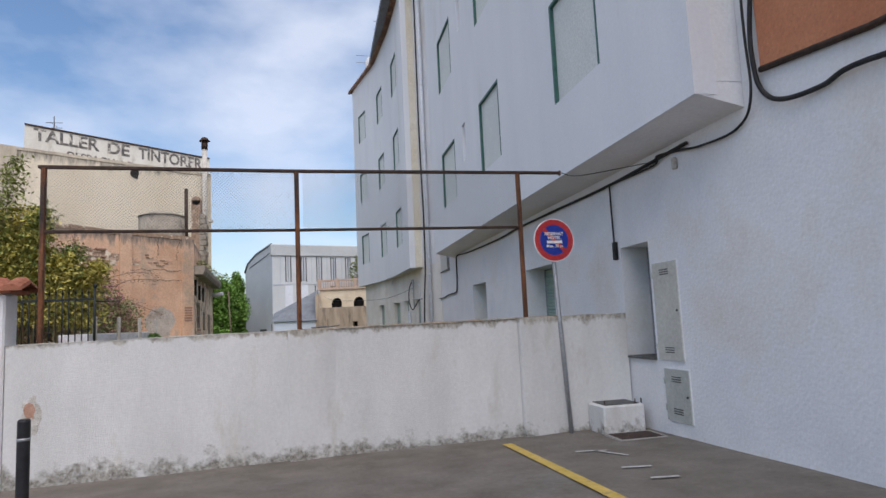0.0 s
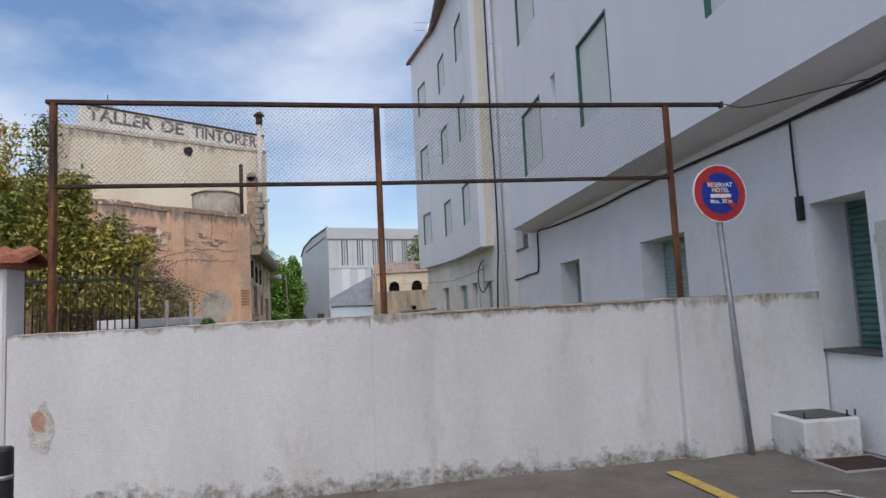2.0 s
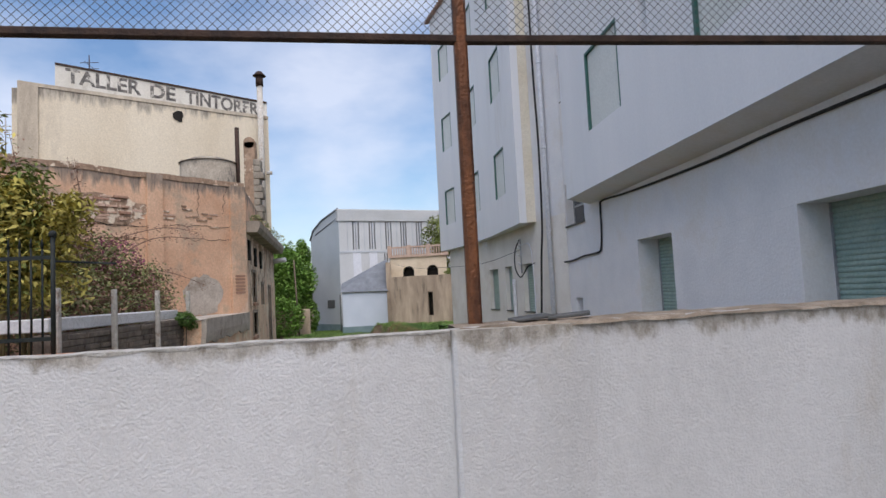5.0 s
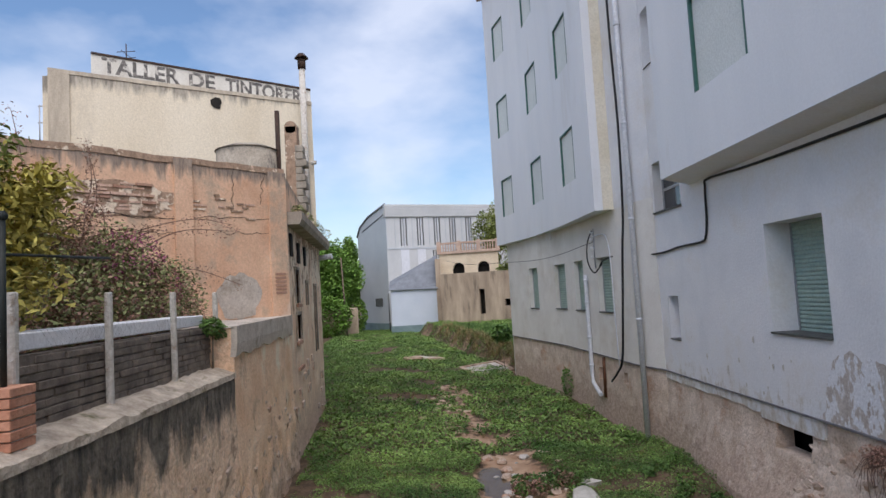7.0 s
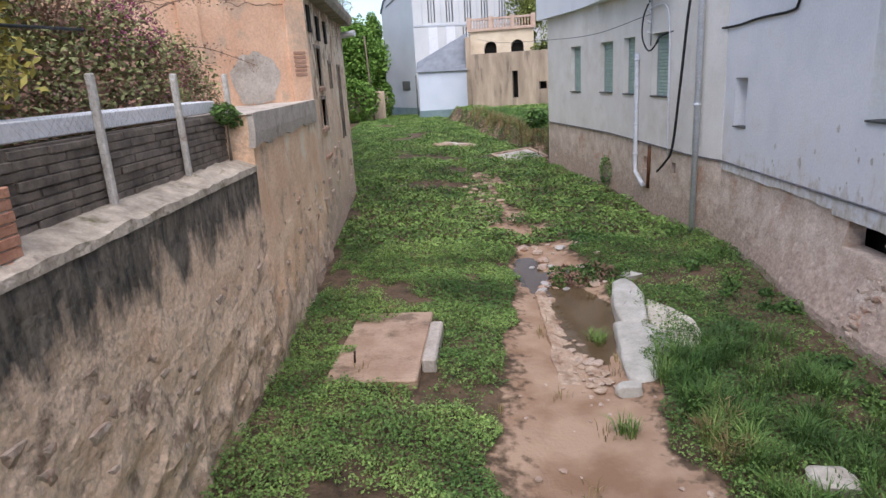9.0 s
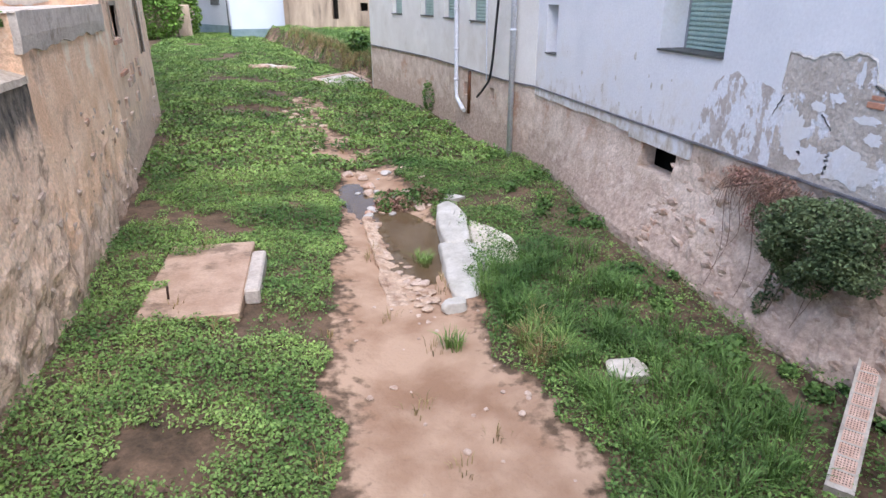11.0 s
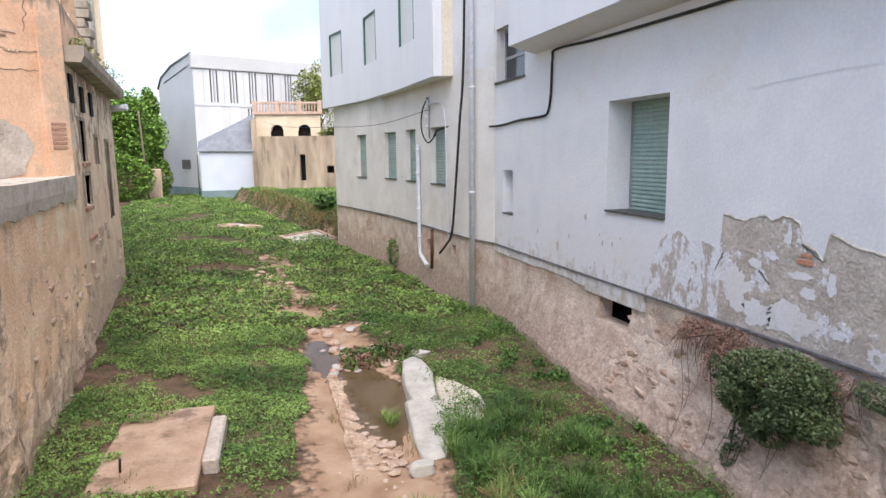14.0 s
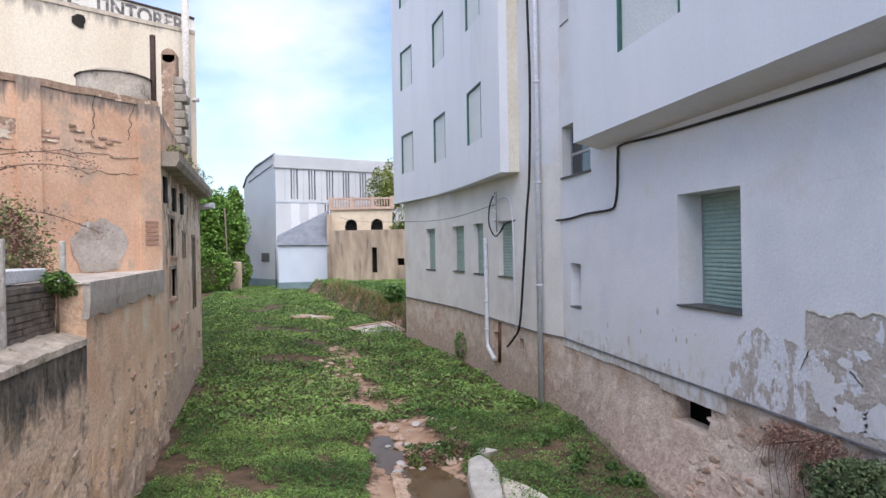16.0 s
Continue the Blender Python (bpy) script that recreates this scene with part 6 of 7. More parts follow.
    for s in shoots:
        path = smooth_path(s, 6)
        part("shoot", tube(path, 0.014, 5, 0.004), TWIG, b, "bare brown shoot")
        q = np.array([list(v) for v in path])
        q = np.repeat(q, 14, 0) + rng.normal(0, 0.07, (14 * len(path), 3))
        leaves("foliage", q, rng.uniform(0.03, 0.06, len(q)), BOUG, "", "", parent=b)


bougainvillea()
for k, (u, r) in enumerate(((22.9, 0.16), (24.3, 0.2), (26.0, 0.22), (27.6, 0.26), (29.2, 0.3))):
    c = rside(u, 3.86, 0.2)
    shrub("roof_weed", [((c[0], c[1], c[2] + 0.3 * r), (r, r * 1.3, r * 0.7), 0.18)], 0.06, OLIVE, "dry green weed growing on the old cornice", [((c[0], c[1], c[2] - 0.12), (c[0], c[1], c[2] + r))])["group"] = "weeds on the cornice"
shrub("creeper", [((-3.72, 16.3, 1.55), (0.15, 0.26, 0.13), 0.7), ((-3.64, 16.45, 1.46), (0.12, 0.18, 0.1), 0.3)], 0.06, GRASS2, "dark green creeper on the end of the parapet", [((-3.68, 16.2, 1.0), (-3.70, 16.3, 1.5))])

# exposed brick and cracks on the ruin
rnd = random.Random(6)
bm = bmesh.new()
ring = []
for k in range(40):
    a = 2 * math.pi * k / 40
    d = 1 + 0.35 * noise.noise((math.cos(a) * 2, math.sin(a) * 2, 6)) + 0.2 * noise.noise((math.cos(a) * 6, math.sin(a) * 6, 2))
    ring.append(bm.verts.new(rfront(3.35 + 1.05 * d * math.cos(a), 3.86 + 0.30 * d * math.sin(a), 0.014)))
bm.faces.new(ring)
part("eroded_patch", bm, RUIN_SIDE, ruin, "patch of fallen plaster")
for r in range(9):
    z = 3.56 + 0.066 * r
    a, b = 2.45 + abs(4 - r) * 0.10 + rnd.uniform(0, 0.3), 4.35 - abs(5 - r) * 0.20 + (0.7 if r == 5 else 0) - rnd.uniform(0, 0.4)
    u = a
    while u < b:
        e = u + rnd.uniform(0.14, 0.32)
        d = rnd.uniform(0.016, 0.06)
        h = rnd.uniform(0.032, 0.05)
        if rnd.random() < 0.78:
            part("brick", sheet((u, min(e, b + 0.1)), (z, z + h), [], lambda p, q, w: rfront(p, q + 0.012 * noise.noise((p * 5, q, 1)), w + d), 0.06), rnd.choice((BRICK, PALEBRICK, PALEBRICK)), ruin)
        u = e + rnd.uniform(0.01, 0.05)
for r in range(7):
    u = 0.7 + rnd.uniform(0, 0.5)
    while u < 1.95:
        e = u + rnd.uniform(0.12, 0.3)
        if rnd.random() < 0.5:
            part("brick", sheet((u, e), (3.56 + 0.075 * r, 3.595 + 0.075 * r), [], lambda p, q, w: rfront(p, q, w + 0.024), 0.04), rnd.choice((RUIN_SIDE, PALEBRICK)), ruin)
        u = e + 0.04
for r in range(6):
    part("brick", sheet((0.08, 0.34), (2.0 + 0.08 * r, 2.05 + 0.08 * r), [], lambda p, q, w: rfront(p, q, w + 0.072), 0.05), BRICK, ruin)


def crack(u0, v0, u1, v1, seed, wid=0.006):
    bm = bmesh.new()
    rows = []
    n = 26
    for i in range(n + 1):
        t = i / n
        u, v = u0 + (u1 - u0) * t, v0 + (v1 - v0) * t
        du, dv = 0.07 * noise.noise((t * 6, seed, 0)), 0.06 * noise.noise((t * 7, 0, seed))
        if abs(u1 - u0) > abs(v1 - v0):
            rows.append([bm.verts.new(rfront(u, v + dv + s, 0.02)) for s in (-wid * (0.3 + t * (1 - t) * 3), wid)])
        else:
            rows.append([bm.verts.new(rfront(u + du + s, v, 0.02)) for s in (-wid * (0.3 + t * (1 - t) * 3), wid)])
    for a, b in zip(rows, rows[1:]):
        bm.faces.new((a[0], a[1], b[1], b[0]))
    part("crack", bm, HOLE, ruin)


for k, c in enumerate([(0.0, 3.62, 2.2, 3.56), (1.2, 4.65, 1.25, 3.75), (2.3, 3.5, 4.6, 3.62), (2.2, 3.2, 3.8, 3.3), (0.4, 3.30, 1.6, 3.26), (0.1, 3.58, 0.45, 3.55), (2.5, 3.52, 4.9, 3.50), (0.5, 4.6, 0.62, 3.9), (4.4, 3.95, 5.6, 3.85)]):
    crack(*c, k + 1.3)
# grey cement patch, ledge bits
bm = bmesh.new()
v = []
for k in range(28):
    a = 2 * math.pi * k / 28
    d = 1 + 0.35 * noise.noise((math.cos(a) * 2, math.sin(a) * 2, 4))
    v.append(bm.verts.new(rfront(1.15 + 0.5 * d * math.cos(a), 2.0 + 0.48 * d * math.sin(a), 0.016)))
bm.faces.new(v)
part("cement_patch", bm, CEMENT, ruin, "grey cement repair")
# sockets are near-black sheets on the wall, recess shade in their colour
for k, (y, z) in enumerate([(22.6, 3.2), (23.9, 3.1), (25.2, 3.1)]):
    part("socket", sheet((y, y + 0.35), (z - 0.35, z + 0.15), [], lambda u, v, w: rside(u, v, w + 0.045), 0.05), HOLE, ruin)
part("gutter_pipe", tube([(-3.9, 28.7, 3.25), (-4.5, 28.85, 3.2)], 0.09, 10), PVC, ruin, "white drain spout")
for r in range(14):
    y, z = rnd.uniform(22.5, 29), rnd.uniform(-1.6, 0.6)
    part("stone", sheet((y, y + rnd.uniform(0.2, 0.45)), (z, z + rnd.uniform(0.12, 0.22)), [], lambda u, v, w: rside(u, v, w + 0.05), 0.08), RUBBLE, ruin)

# rubble stones showing on the retaining walls and the hotel's plinth
def lump(w, h, d, seed):
    bm = bmesh.new()
    bmesh.ops.create_icosphere(bm, subdivisions=2, radius=0.5)
    for v in bm.verts:
        k = 1 + 0.7 * noise.noise(v.co * 2.4 + Vector((seed, seed, 0))) + 0.3 * noise.noise(v.co * 6 + Vector((seed, 0, 3)))
        v.co = Vector((v.co.x * d, v.co.y * w, v.co.z * h)) * k
    return finish(bm)


lumps = [lump(0.30, 0.18, 0.12, k * 2.3) for k in range(6)]
for me in lumps:
    me.materials.append(RUBBLE)
rnd = random.Random(21)
for k in range(280):
    y, z = rnd.uniform(8.6, 16.6), rnd.uniform(-2.0, -0.4) if rnd.random() < 0.4 else rnd.uniform(-2.0, -1.0)
    ob = new("stone", rnd.choice(lumps))
    ob.parent = hotel
    sc = rnd.uniform(0.22, 0.85)
    x = rough(y, z, 0)[0]
    ob.matrix_basis = pose(x + 0.02, y, z, rnd.uniform(-15, 15), 0, 0) @ Matrix.Diagonal((sc, sc, sc, 1))
for k in range(150):
    y, z = rnd.uniform(11.5, 21.5), rnd.uniform(-1.9, -0.2) if rnd.random() < 0.8 else rnd.uniform(-0.4, 0.3)
    ob = new("stone", rnd.choice(lumps))
    ob.parent = west
    sc = rnd.uniform(0.35, 0.95)
    ob.matrix_basis = pose(wface(y, z, 0)[0] - 0.035, y, z, rnd.uniform(-15, 15), 0, 180) @ Matrix.Diagonal((sc, sc, sc, 1))

# roof things of the ruin and the dye works
TANKM = surface("blackened_cement", (0.25, 0.22, 0.18), (0.43, 0.385, 0.32), 3, 0.95, 0.8, 20, (0.12, 0.11, 0.10), 2.6, (0.54, 0.66), stretch=(1, 1, 0.6), speck=0.35)
tank = thing("water_tank", "round grey cement water tank on the ruin's roof", "tank", at=pose(-5.42, 24.5, 4.2))
bm = tube([(0, 0, 0), (0, 0, 1.72)], 0.80, 28)
for v in bm.verts:
    v.co.z += 0.06 * noise.noise((v.co.x * 3, v.co.y * 3, 2)) * (v.co.z > 1)
part("drum", bm, TANKM, tank)
part("lid", tube([(0, 0, 1.72), (0, 0, 1.84)], 0.84, 28, 0.55), TANKM, tank, "flaking domed top")
flue = thing("roof_flue", "dark rusted iron flue pipe standing on the roof", "flue", at=pose(-4.58, 24.5, 4.2))
part("pipe", tube([(0, 0, 0), (0.0, 0, 2.8)], 0.065, 10), DARKRUST, flue)
stack = thing("chimney", "broken plastered brick chimney with an arched head", "chimney", at=pose(-4.24, 24.7, 4.15))
part("shaft", box(-0.17, -0.17, 0, 0.17, 0.17, 2.45, 0.03), RUIN_SIDE, stack)
part("head", tube([(0, -0.17, 2.4), (0, 0.17, 2.4)], 0.17, 16), RUIN_SIDE, stack)
for r in range(9):
    part("brick", box(0.10, -0.2, 0.1 + 0.2 * r, 0.34 + 0.06 * math.sin(r * 2.3), 0.2, 0.29 + 0.2 * r, 0.02), TANKM, stack)
duct = thing("metal_chimney", "tall grey metal chimney pipe with a dark cowl", "chimney", at=pose(-4.62, 28.97, -0.45))
part("pipe", tube([(0, -0.32, 4), (0, -0.32, 10.15)], 0.105, 14), COPING, duct)
part("cowl", tube([(0, -0.32, 10.12), (0, -0.32, 10.5)], 0.135, 14), DARKRUST, duct)
part("cowl_cap", tube([(0, -0.32, 10.5), (0, -0.32, 10.58), (0, -0.32, 10.66)], 0.24, 14, 0.10), DARKRUST, duct)
part("elbow", tube([(0.15, -0.25, 6.9), (0.34, -0.25, 6.9)], 0.07, 8), COPING, duct)

board = thing("painted_sign_wall", "white parapet with a faded painted dye-works sign", "sign wall")
SZ = -0.15
SA, SB = Vector((-5.12, 33.0, 0)), Vector((-12.45, 30.1, 0))
SD = (SB - SA).normalized()
SN = Vector((SD.y, -SD.x, 0))
if SN.y > 0:
    SN = -SN


def sfront(u, v, w):
    p = SA + SD * u + SN * w
    return (p.x, p.y, v + SZ)


SL = (SB - SA).length
part("panel", sheet(dense(0, SL, 0.5), (8.2, 10.52), [], lambda u, v, w: sfront(u, v + (0.10 * u) * (v > 9), w), 0.3), BOARD, board)
part("top_edge", sheet(dense(0, SL, 0.5), (10.52, 10.59), [], lambda u, v, w: sfront(u, v + 0.10 * u, w + 0.05), 0.4), DARKRUST, board)
ang = math.degrees(math.atan2(-SD.y, -SD.x))
shear = Matrix(((1, 0, 0, 0), (-0.10, 1, 0, 0), (0, 0, 1, 0), (0, 0, 0, 1)))


def painted(txt, u, z, size, sx):
    p = sfront(u, z, 0.006)
    lettering(txt, size, pose(*p, 90, 0, ang) @ shear @ Matrix.Diagonal((sx, 1, 1, 1)), FADED, board, "painted_letters", bold=0.03)


painted("TALLER", 6.25, 10.15 + 0.10 * 6.25, 0.78, 0.98)
painted("DE", 4.15, 10.15 + 0.10 * 4.15, 0.78, 1.0)
painted("TINTORERI", 1.75, 10.15 + 0.10 * 1.75, 0.76, 0.80)
painted("DESPACHO E", 4.9, 9.48 + 0.10 * 4.9, 0.44, 1.05)
for u in (2.9, 2.5, 2.1, 1.6, 1.2, 0.8):
    part("worn_letters", sheet((u - 0.16, u + 0.14), (9.32, 9.58), [], lambda a, b, w: sfront(a, b + 0.10 * a, w + 0.005), 0.004), FADED, board)
ant = thing("roof_antenna", "thin television antenna on the roof edge", "antenna", at=pose(-11.6, 31.0, 10.55))
part("mast", tube([(0, 0, -0.6), (0, 0, 1.3)], 0.02, 6), DARKRUST, ant)
for z in (0.75, 1.0):
    part("element", tube([(-0.35, 0, z), (0.35, 0, z)], 0.012, 6), DARKRUST, ant)
part("element", tube([(0, -0.4, 0.9), (0, 0.4, 0.9)], 0.012, 6), DARKRUST, ant)
# hole drawn as a flat patch, its inner dark painted near-black
hole = thing("wall_hole", "ragged hole broken in the cream wall", "wall damage", kind="structure")
bm = bmesh.new()
v = []
for k in range(14):
    a = 2 * math.pi * k / 14
    d = 1 + 0.5 * noise.noise((math.cos(a) * 2, math.sin(a) * 2, 9))
    v.append(bm.verts.new(tfront(3.1 + 0.17 * d * math.cos(a), 8.35 + 0.2 * d * math.sin(a), 0.03)))
bm.faces.new(v)
part("gap", bm, HOLE, hole)
rail = thing("roof_terrace", "small concrete terrace with a thin steel rail", "terrace")
part("floor", box(-13.2, 28.0, 7.0, -12.2, 31, 7.25), GREYSTONE, rail)
part("wall", box(-13.1, 28.6, -3.1, -12.2, 31, 7.0), BRICK, rail)
for x in (-13.1, -12.6):
    part("post", tube([(x, 28.1, 7.2), (x, 28.1, 8.7)], 0.02, 6), ZINC, rail)
for z in (8.1, 8.65):
    part("bar", tube([(-13.15, 28.1, z), (-12.3, 28.1, z)], 0.018, 6), ZINC, rail)

# roof aerials of the curved building
for x, y in ((2.9, 33.0), (3.5, 29.0)):
    a = thing("roof_aerial", "thin aerial above the tiled eaves", "antenna", "roof aerials", at=pose(x + 0.5, y, 14.9))
    part("mast", tube([(0, 0, 0), (0, 0, 1.6)], 0.025, 6), ZINC, a)
    for z in (0.9, 1.3):
        part("element", tube([(-0.9, 0, z), (0.2, 0, z)], 0.014, 5), ZINC, a)

dish = thing("satellite_dish", "pale satellite dish above the tiled eaves", "satellite dish", at=pose(3.25, 32.2, 15.35, 20, 0, 40))
bm = bmesh.new()
rings = [[bm.verts.new((r * math.cos(2 * math.pi * k / 24), 0.5 * r * r - 0.1, r * math.sin(2 * math.pi * k / 24))) for k in range(24)] for r in (0.05, 0.2, 0.33, 0.45)]
bm.faces.new(rings[0])
for r0, r1 in zip(rings, rings[1:]):
    for k in range(24):
        bm.faces.new((r0[k], r0[(k + 1) % 24], r1[(k + 1) % 24], r1[k]))
part("bowl", bm, SIGNW, dish)
part("arm", tube([(0, -0.05, -0.4), (0, -0.5, -0.1)], 0.015, 6), ZINC, dish)
part("mast", tube([(0, 0.05, 0), (0, 0.05, -0.9)], 0.025, 6), ZINC, dish)

# ---- far buildings ----
school = thing("clad_building", "modern pale metal-clad building with slit windows", "building")
C0, CR, CLF = Vector((-4.0, 60.0, 0)), Vector((9.0, 65.0, 0)), Vector((-6.9, 64.8, 0))


def plane(a, b):
    d = (b - a).normalized()
    n = Vector((d.y, -d.x, 0))
    if n.y > 0:
        n = -n
    return lambda u, v, w: tuple(a + d * u + n * w + Vector((0, 0, v)))


sf, sl = plane(C0, CR), plane(C0, CLF)
slits = []
for g in (1.25, 2.75, 4.3, 5.75, 7.3, 8.9):
    for k in range(3):
        slits.append((g + 0.24 * k, g + 0.24 * k + 0.12, 5.9, 8.3))
lows = [(g, g + 0.5, 3.4, 5.5) for g in (1.3, 2.9)] + [(g + 0.24 * k, g + 0.24 * k + 0.12, 3.8, 5.5) for g in (4.1, 5.75) for k in range(3)]
lows = lows[2:]
for g in (1.2, 2.7):
    part("panel", sheet((g, g + 0.75), (2.6, 5.6), [], lambda u, v, w: sf(u, v, w + 0.02), 0.02), PVC, school, "grey panel")
part("front_wall", sheet((0, 13.9), (-1.8, 8.35), slits + lows, sf, 0.3), METALR, school)
part("roof_band", sheet((-0.1, 13.9), (8.36, 9.4), [], lambda u, v, w: sf(u, v, w + 0.15), 0.5), METALR, school)
for k in range(7):
    part("rib", sheet((-0.1, 13.9), (8.42 + 0.14 * k, 8.46 + 0.14 * k), [], lambda u, v, w: sf(u, v, w + 0.175), 0.03), METALR, school)
part("backing", sheet((0.2, 13.5), (-1, 8.3), [], lambda u, v, w: sf(u, v, w - 0.45), 0.1), GLASS, school)
for g in dense(0.0, 13.8, 0.75):
    part("seam", sheet((g, g + 0.05), (5.8, 8.34), [], lambda u, v, w: sf(u, v, w + 0.03), 0.03), METALW, school)
part("mid_band", sheet((0, 13.9), (5.62, 5.74), [], lambda u, v, w: sf(u, v, w + 0.05), 0.05), METALW, school)
bm = bmesh.new()
prof = [(0, -1.8), (5.6, -1.8), (5.6, 7.2), (5.0, 8.0), (3.2, 8.75), (0, 9.4)]
a, b = [bm.verts.new(sl(u, v, 0)) for u, v in prof], [bm.verts.new(sl(u, v, -0.4)) for u, v in prof]
bm.faces.new(a)
bm.faces.new(b[::-1])
for k in range(6):
    bm.faces.new((a[k], a[(k + 1) % 6], b[(k + 1) % 6], b[k]))
part("side_wall", bm, METALW, school)
part("roof_edge", tube([sl(5.65, 7.2, 0.03), sl(5.0, 8.05, 0.03), sl(3.2, 8.8, 0.03), sl(0, 9.44, 0.03)], 0.09, 6), SLATE, school)
part("side_line", tube([sl(4.6, 7.6, 0.02), sl(0, 8.7, 0.02)], 0.05, 6), SLATE, school)
part("plinth", sheet((-0.05, 5.6), (-1.9, -0.5), [], lambda u, v, w: sl(u, v, w + 0.06), 0.1), TEAL, school)
part("vent", sheet((1.2, 2.5), (0.9, 1.6), [], lambda u, v, w: sl(u, v, w + 0.05), 0.05), SILL, school, "dark wall vent")

shed = thing("blue_shed", "pale blue rendered outbuilding with a grey pitched roof", "outbuilding")
part("wall", box(-3.65, 56.0, -0.55, -0.1, 59.8, 2.2), BLUEW, shed)
part("plinth", box(-3.7, 55.94, -1.9, -0.05, 59.8, -0.55), TEAL, shed)
bm = bmesh.new()
p = [(-3.75, 55.85, 2.2), (0.0, 55.85, 2.15), (0.0, 57.6, 4.65), (-3.75, 57.2, 2.75)]
q = [(x, y + 0.1, z + 0.15) for x, y, z in p]
a, b = [bm.verts.new(k) for k in p], [bm.verts.new(k) for k in q]
bm.faces.new(a)
bm.faces.new(b)
for k in range(4):
    bm.faces.new((a[k], a[(k + 1) % 4], b[(k + 1) % 4], b[k]))
part("roof", bm, SLATE, shed)
for k in range(10):
    t = k / 10
    part("roof_rib", tube([(-3.75, 55.83 + 1.35 * t, 2.2 + 0.55 * t), (0.0, 55.83 + 1.75 * t, 2.15 + 2.5 * t)], 0.025, 5), SLATE, shed)
part("gable", box(-0.12, 55.9, -0.8, 0.25, 57.6, 4.4), GARDENW, shed)
part("downpipe", tube([(-3.8, 55.8, -0.9), (-3.8, 55.8, 2.0)], 0.05, 6), SILL, shed)

gwall = thing("garden_wall", "tall rain-streaked brown garden wall", "wall", kind="structure")
gp = plane(Vector((0.2, 54.2, 0)), Vector((7.2, 52.2, 0)))
part("wall_body", sheet(dense(0, 7.2, 0.6), (-1.9, 1, 3.15), [(2.85, 3.25, 0.1, 1.9), (4.7, 5.2, 0.6, 1.1)], gp, 0.5), GARDENW, gwall)
part("backing", sheet((2, 6), (-0.5, 2.5), [], lambda u, v, w: gp(u, v, w - 0.6), 0.05), HOLE, gwall)
villa = thing("villa_terrace", "ochre villa pavilion with arches and a balustraded terrace", "building")
vp = plane(Vector((0.3, 58.0, 0)), Vector((4.9, 57.0, 0)))


def arches():
    bm = bmesh.new()
    W, z0, z1 = 4.7, 0.0, 4.9
    holes = [(1.5, 0.46), (3.5, 0.46)]
    n = 10
    edges = [0] + [e for c, r in holes for e in (c - r, c + r)] + [W]
    for a, b in ((0, edges[1]), (edges[2], edges[3]), (edges[4], W)):
        v = [bm.verts.new(vp(*p, 0)) for p in ((a, z0), (b, z0), (b, z1), (a, z1))]
        bm.faces.new(v)
    for c, r in holes:
        v = [bm.verts.new(vp(c - r, z0, 0)), bm.verts.new(vp(c + r, z0, 0)), bm.verts.new(vp(c + r, 2.9, 0)), bm.verts.new(vp(c - r, 2.9, 0))]
        bm.faces.new(v)
        arc = [(c + r * math.cos(math.pi * k / n), 3.65 + r * math.sin(math.pi * k / n)) for k in range(n + 1)]
        for k in range(n):
            v = [bm.verts.new(vp(*p, 0)) for p in (arc[k], (arc[k][0], z1), (arc[k + 1][0], z1), arc[k + 1])]
            bm.faces.new(v)
            v = [bm.verts.new(vp(*p)) for p in ((*arc[k], 0), (*arc[k + 1], 0), (*arc[k + 1], -0.5), (*arc[k], -0.5))]
            bm.faces.new(v)
    return bm


part("arcade", arches(), PALACE, villa)
# room behind the arches: shade painted as one near-black sheet
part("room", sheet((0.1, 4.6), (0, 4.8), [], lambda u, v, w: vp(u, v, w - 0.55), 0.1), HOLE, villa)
part("cornice", sheet((-0.15, 4.85), (4.85, 5.05), [], lambda u, v, w: vp(u, v, w + 0.18), 0.5), BALUS, villa)
part("handrail", sheet((-0.1, 4.8), (5.62, 5.76), [], lambda u, v, w: vp(u, v, w + 0.1), 0.25), BALUS, villa)
for k in range(22):
    c = vp(0.12 + 0.21 * k, 0, 0)
    part("baluster", tube([(c[0], c[1], 5.04), (c[0], c[1], 5.2), (c[0], c[1], 5.45), (c[0], c[1], 5.63)], 0.055, 6), BALUS, villa)
for u in (-0.05, 1.6, 3.2, 4.7):
    part("pier", sheet((u - 0.14, u + 0.14), (5.04, 5.85), [], lambda a, b, w: vp(a, b, w + 0.12), 0.28), BALUS, villa)
part("side", box(0.3, 58.1, -1, 0.6, 61, 4.9), PALACE, villa)


# ---- trees ----
def tree(name, base, height, crown, label, mat=TREE, n=5200, size=0.28, seed=1):
    t = thing(name, label, "tree", "trees beyond the stream")
    r = np.random.default_rng(seed)
    b = Vector(base)
    part("trunk", tube(smooth_path([b, b + Vector((0.15, 0.1, height * 0.35)), b + Vector((-0.1, 0, height * 0.7))], 4), 0.20, 8, 0.08), BARK, t)
    pts = []
    for k in range(16):
        d = r.normal(size=3)
        d /= np.linalg.norm(d)
        c = np.array([b.x, b.y, b.z + height * 0.66]) + d * np.array(crown) * r.uniform(0.35, 0.9)
        part("limb", tube([b + Vector((0.05, 0, height * 0.4)), Vector(c)], 0.06, 5, 0.015), BARK, t)
        e = r.normal(size=(n // 16, 3))
        e /= np.linalg.norm(e, axis=1)[:, None]
        pts.append(c + e * (r.uniform(0.2, 1, n // 16) ** 0.5)[:, None] * np.array(crown) * r.uniform(0.28, 0.5))
    p = np.concatenate(pts)
    leaves("crown", p, r.uniform(0.6, 1.3, len(p)) * size, mat, "", "", parent=t)
    return t


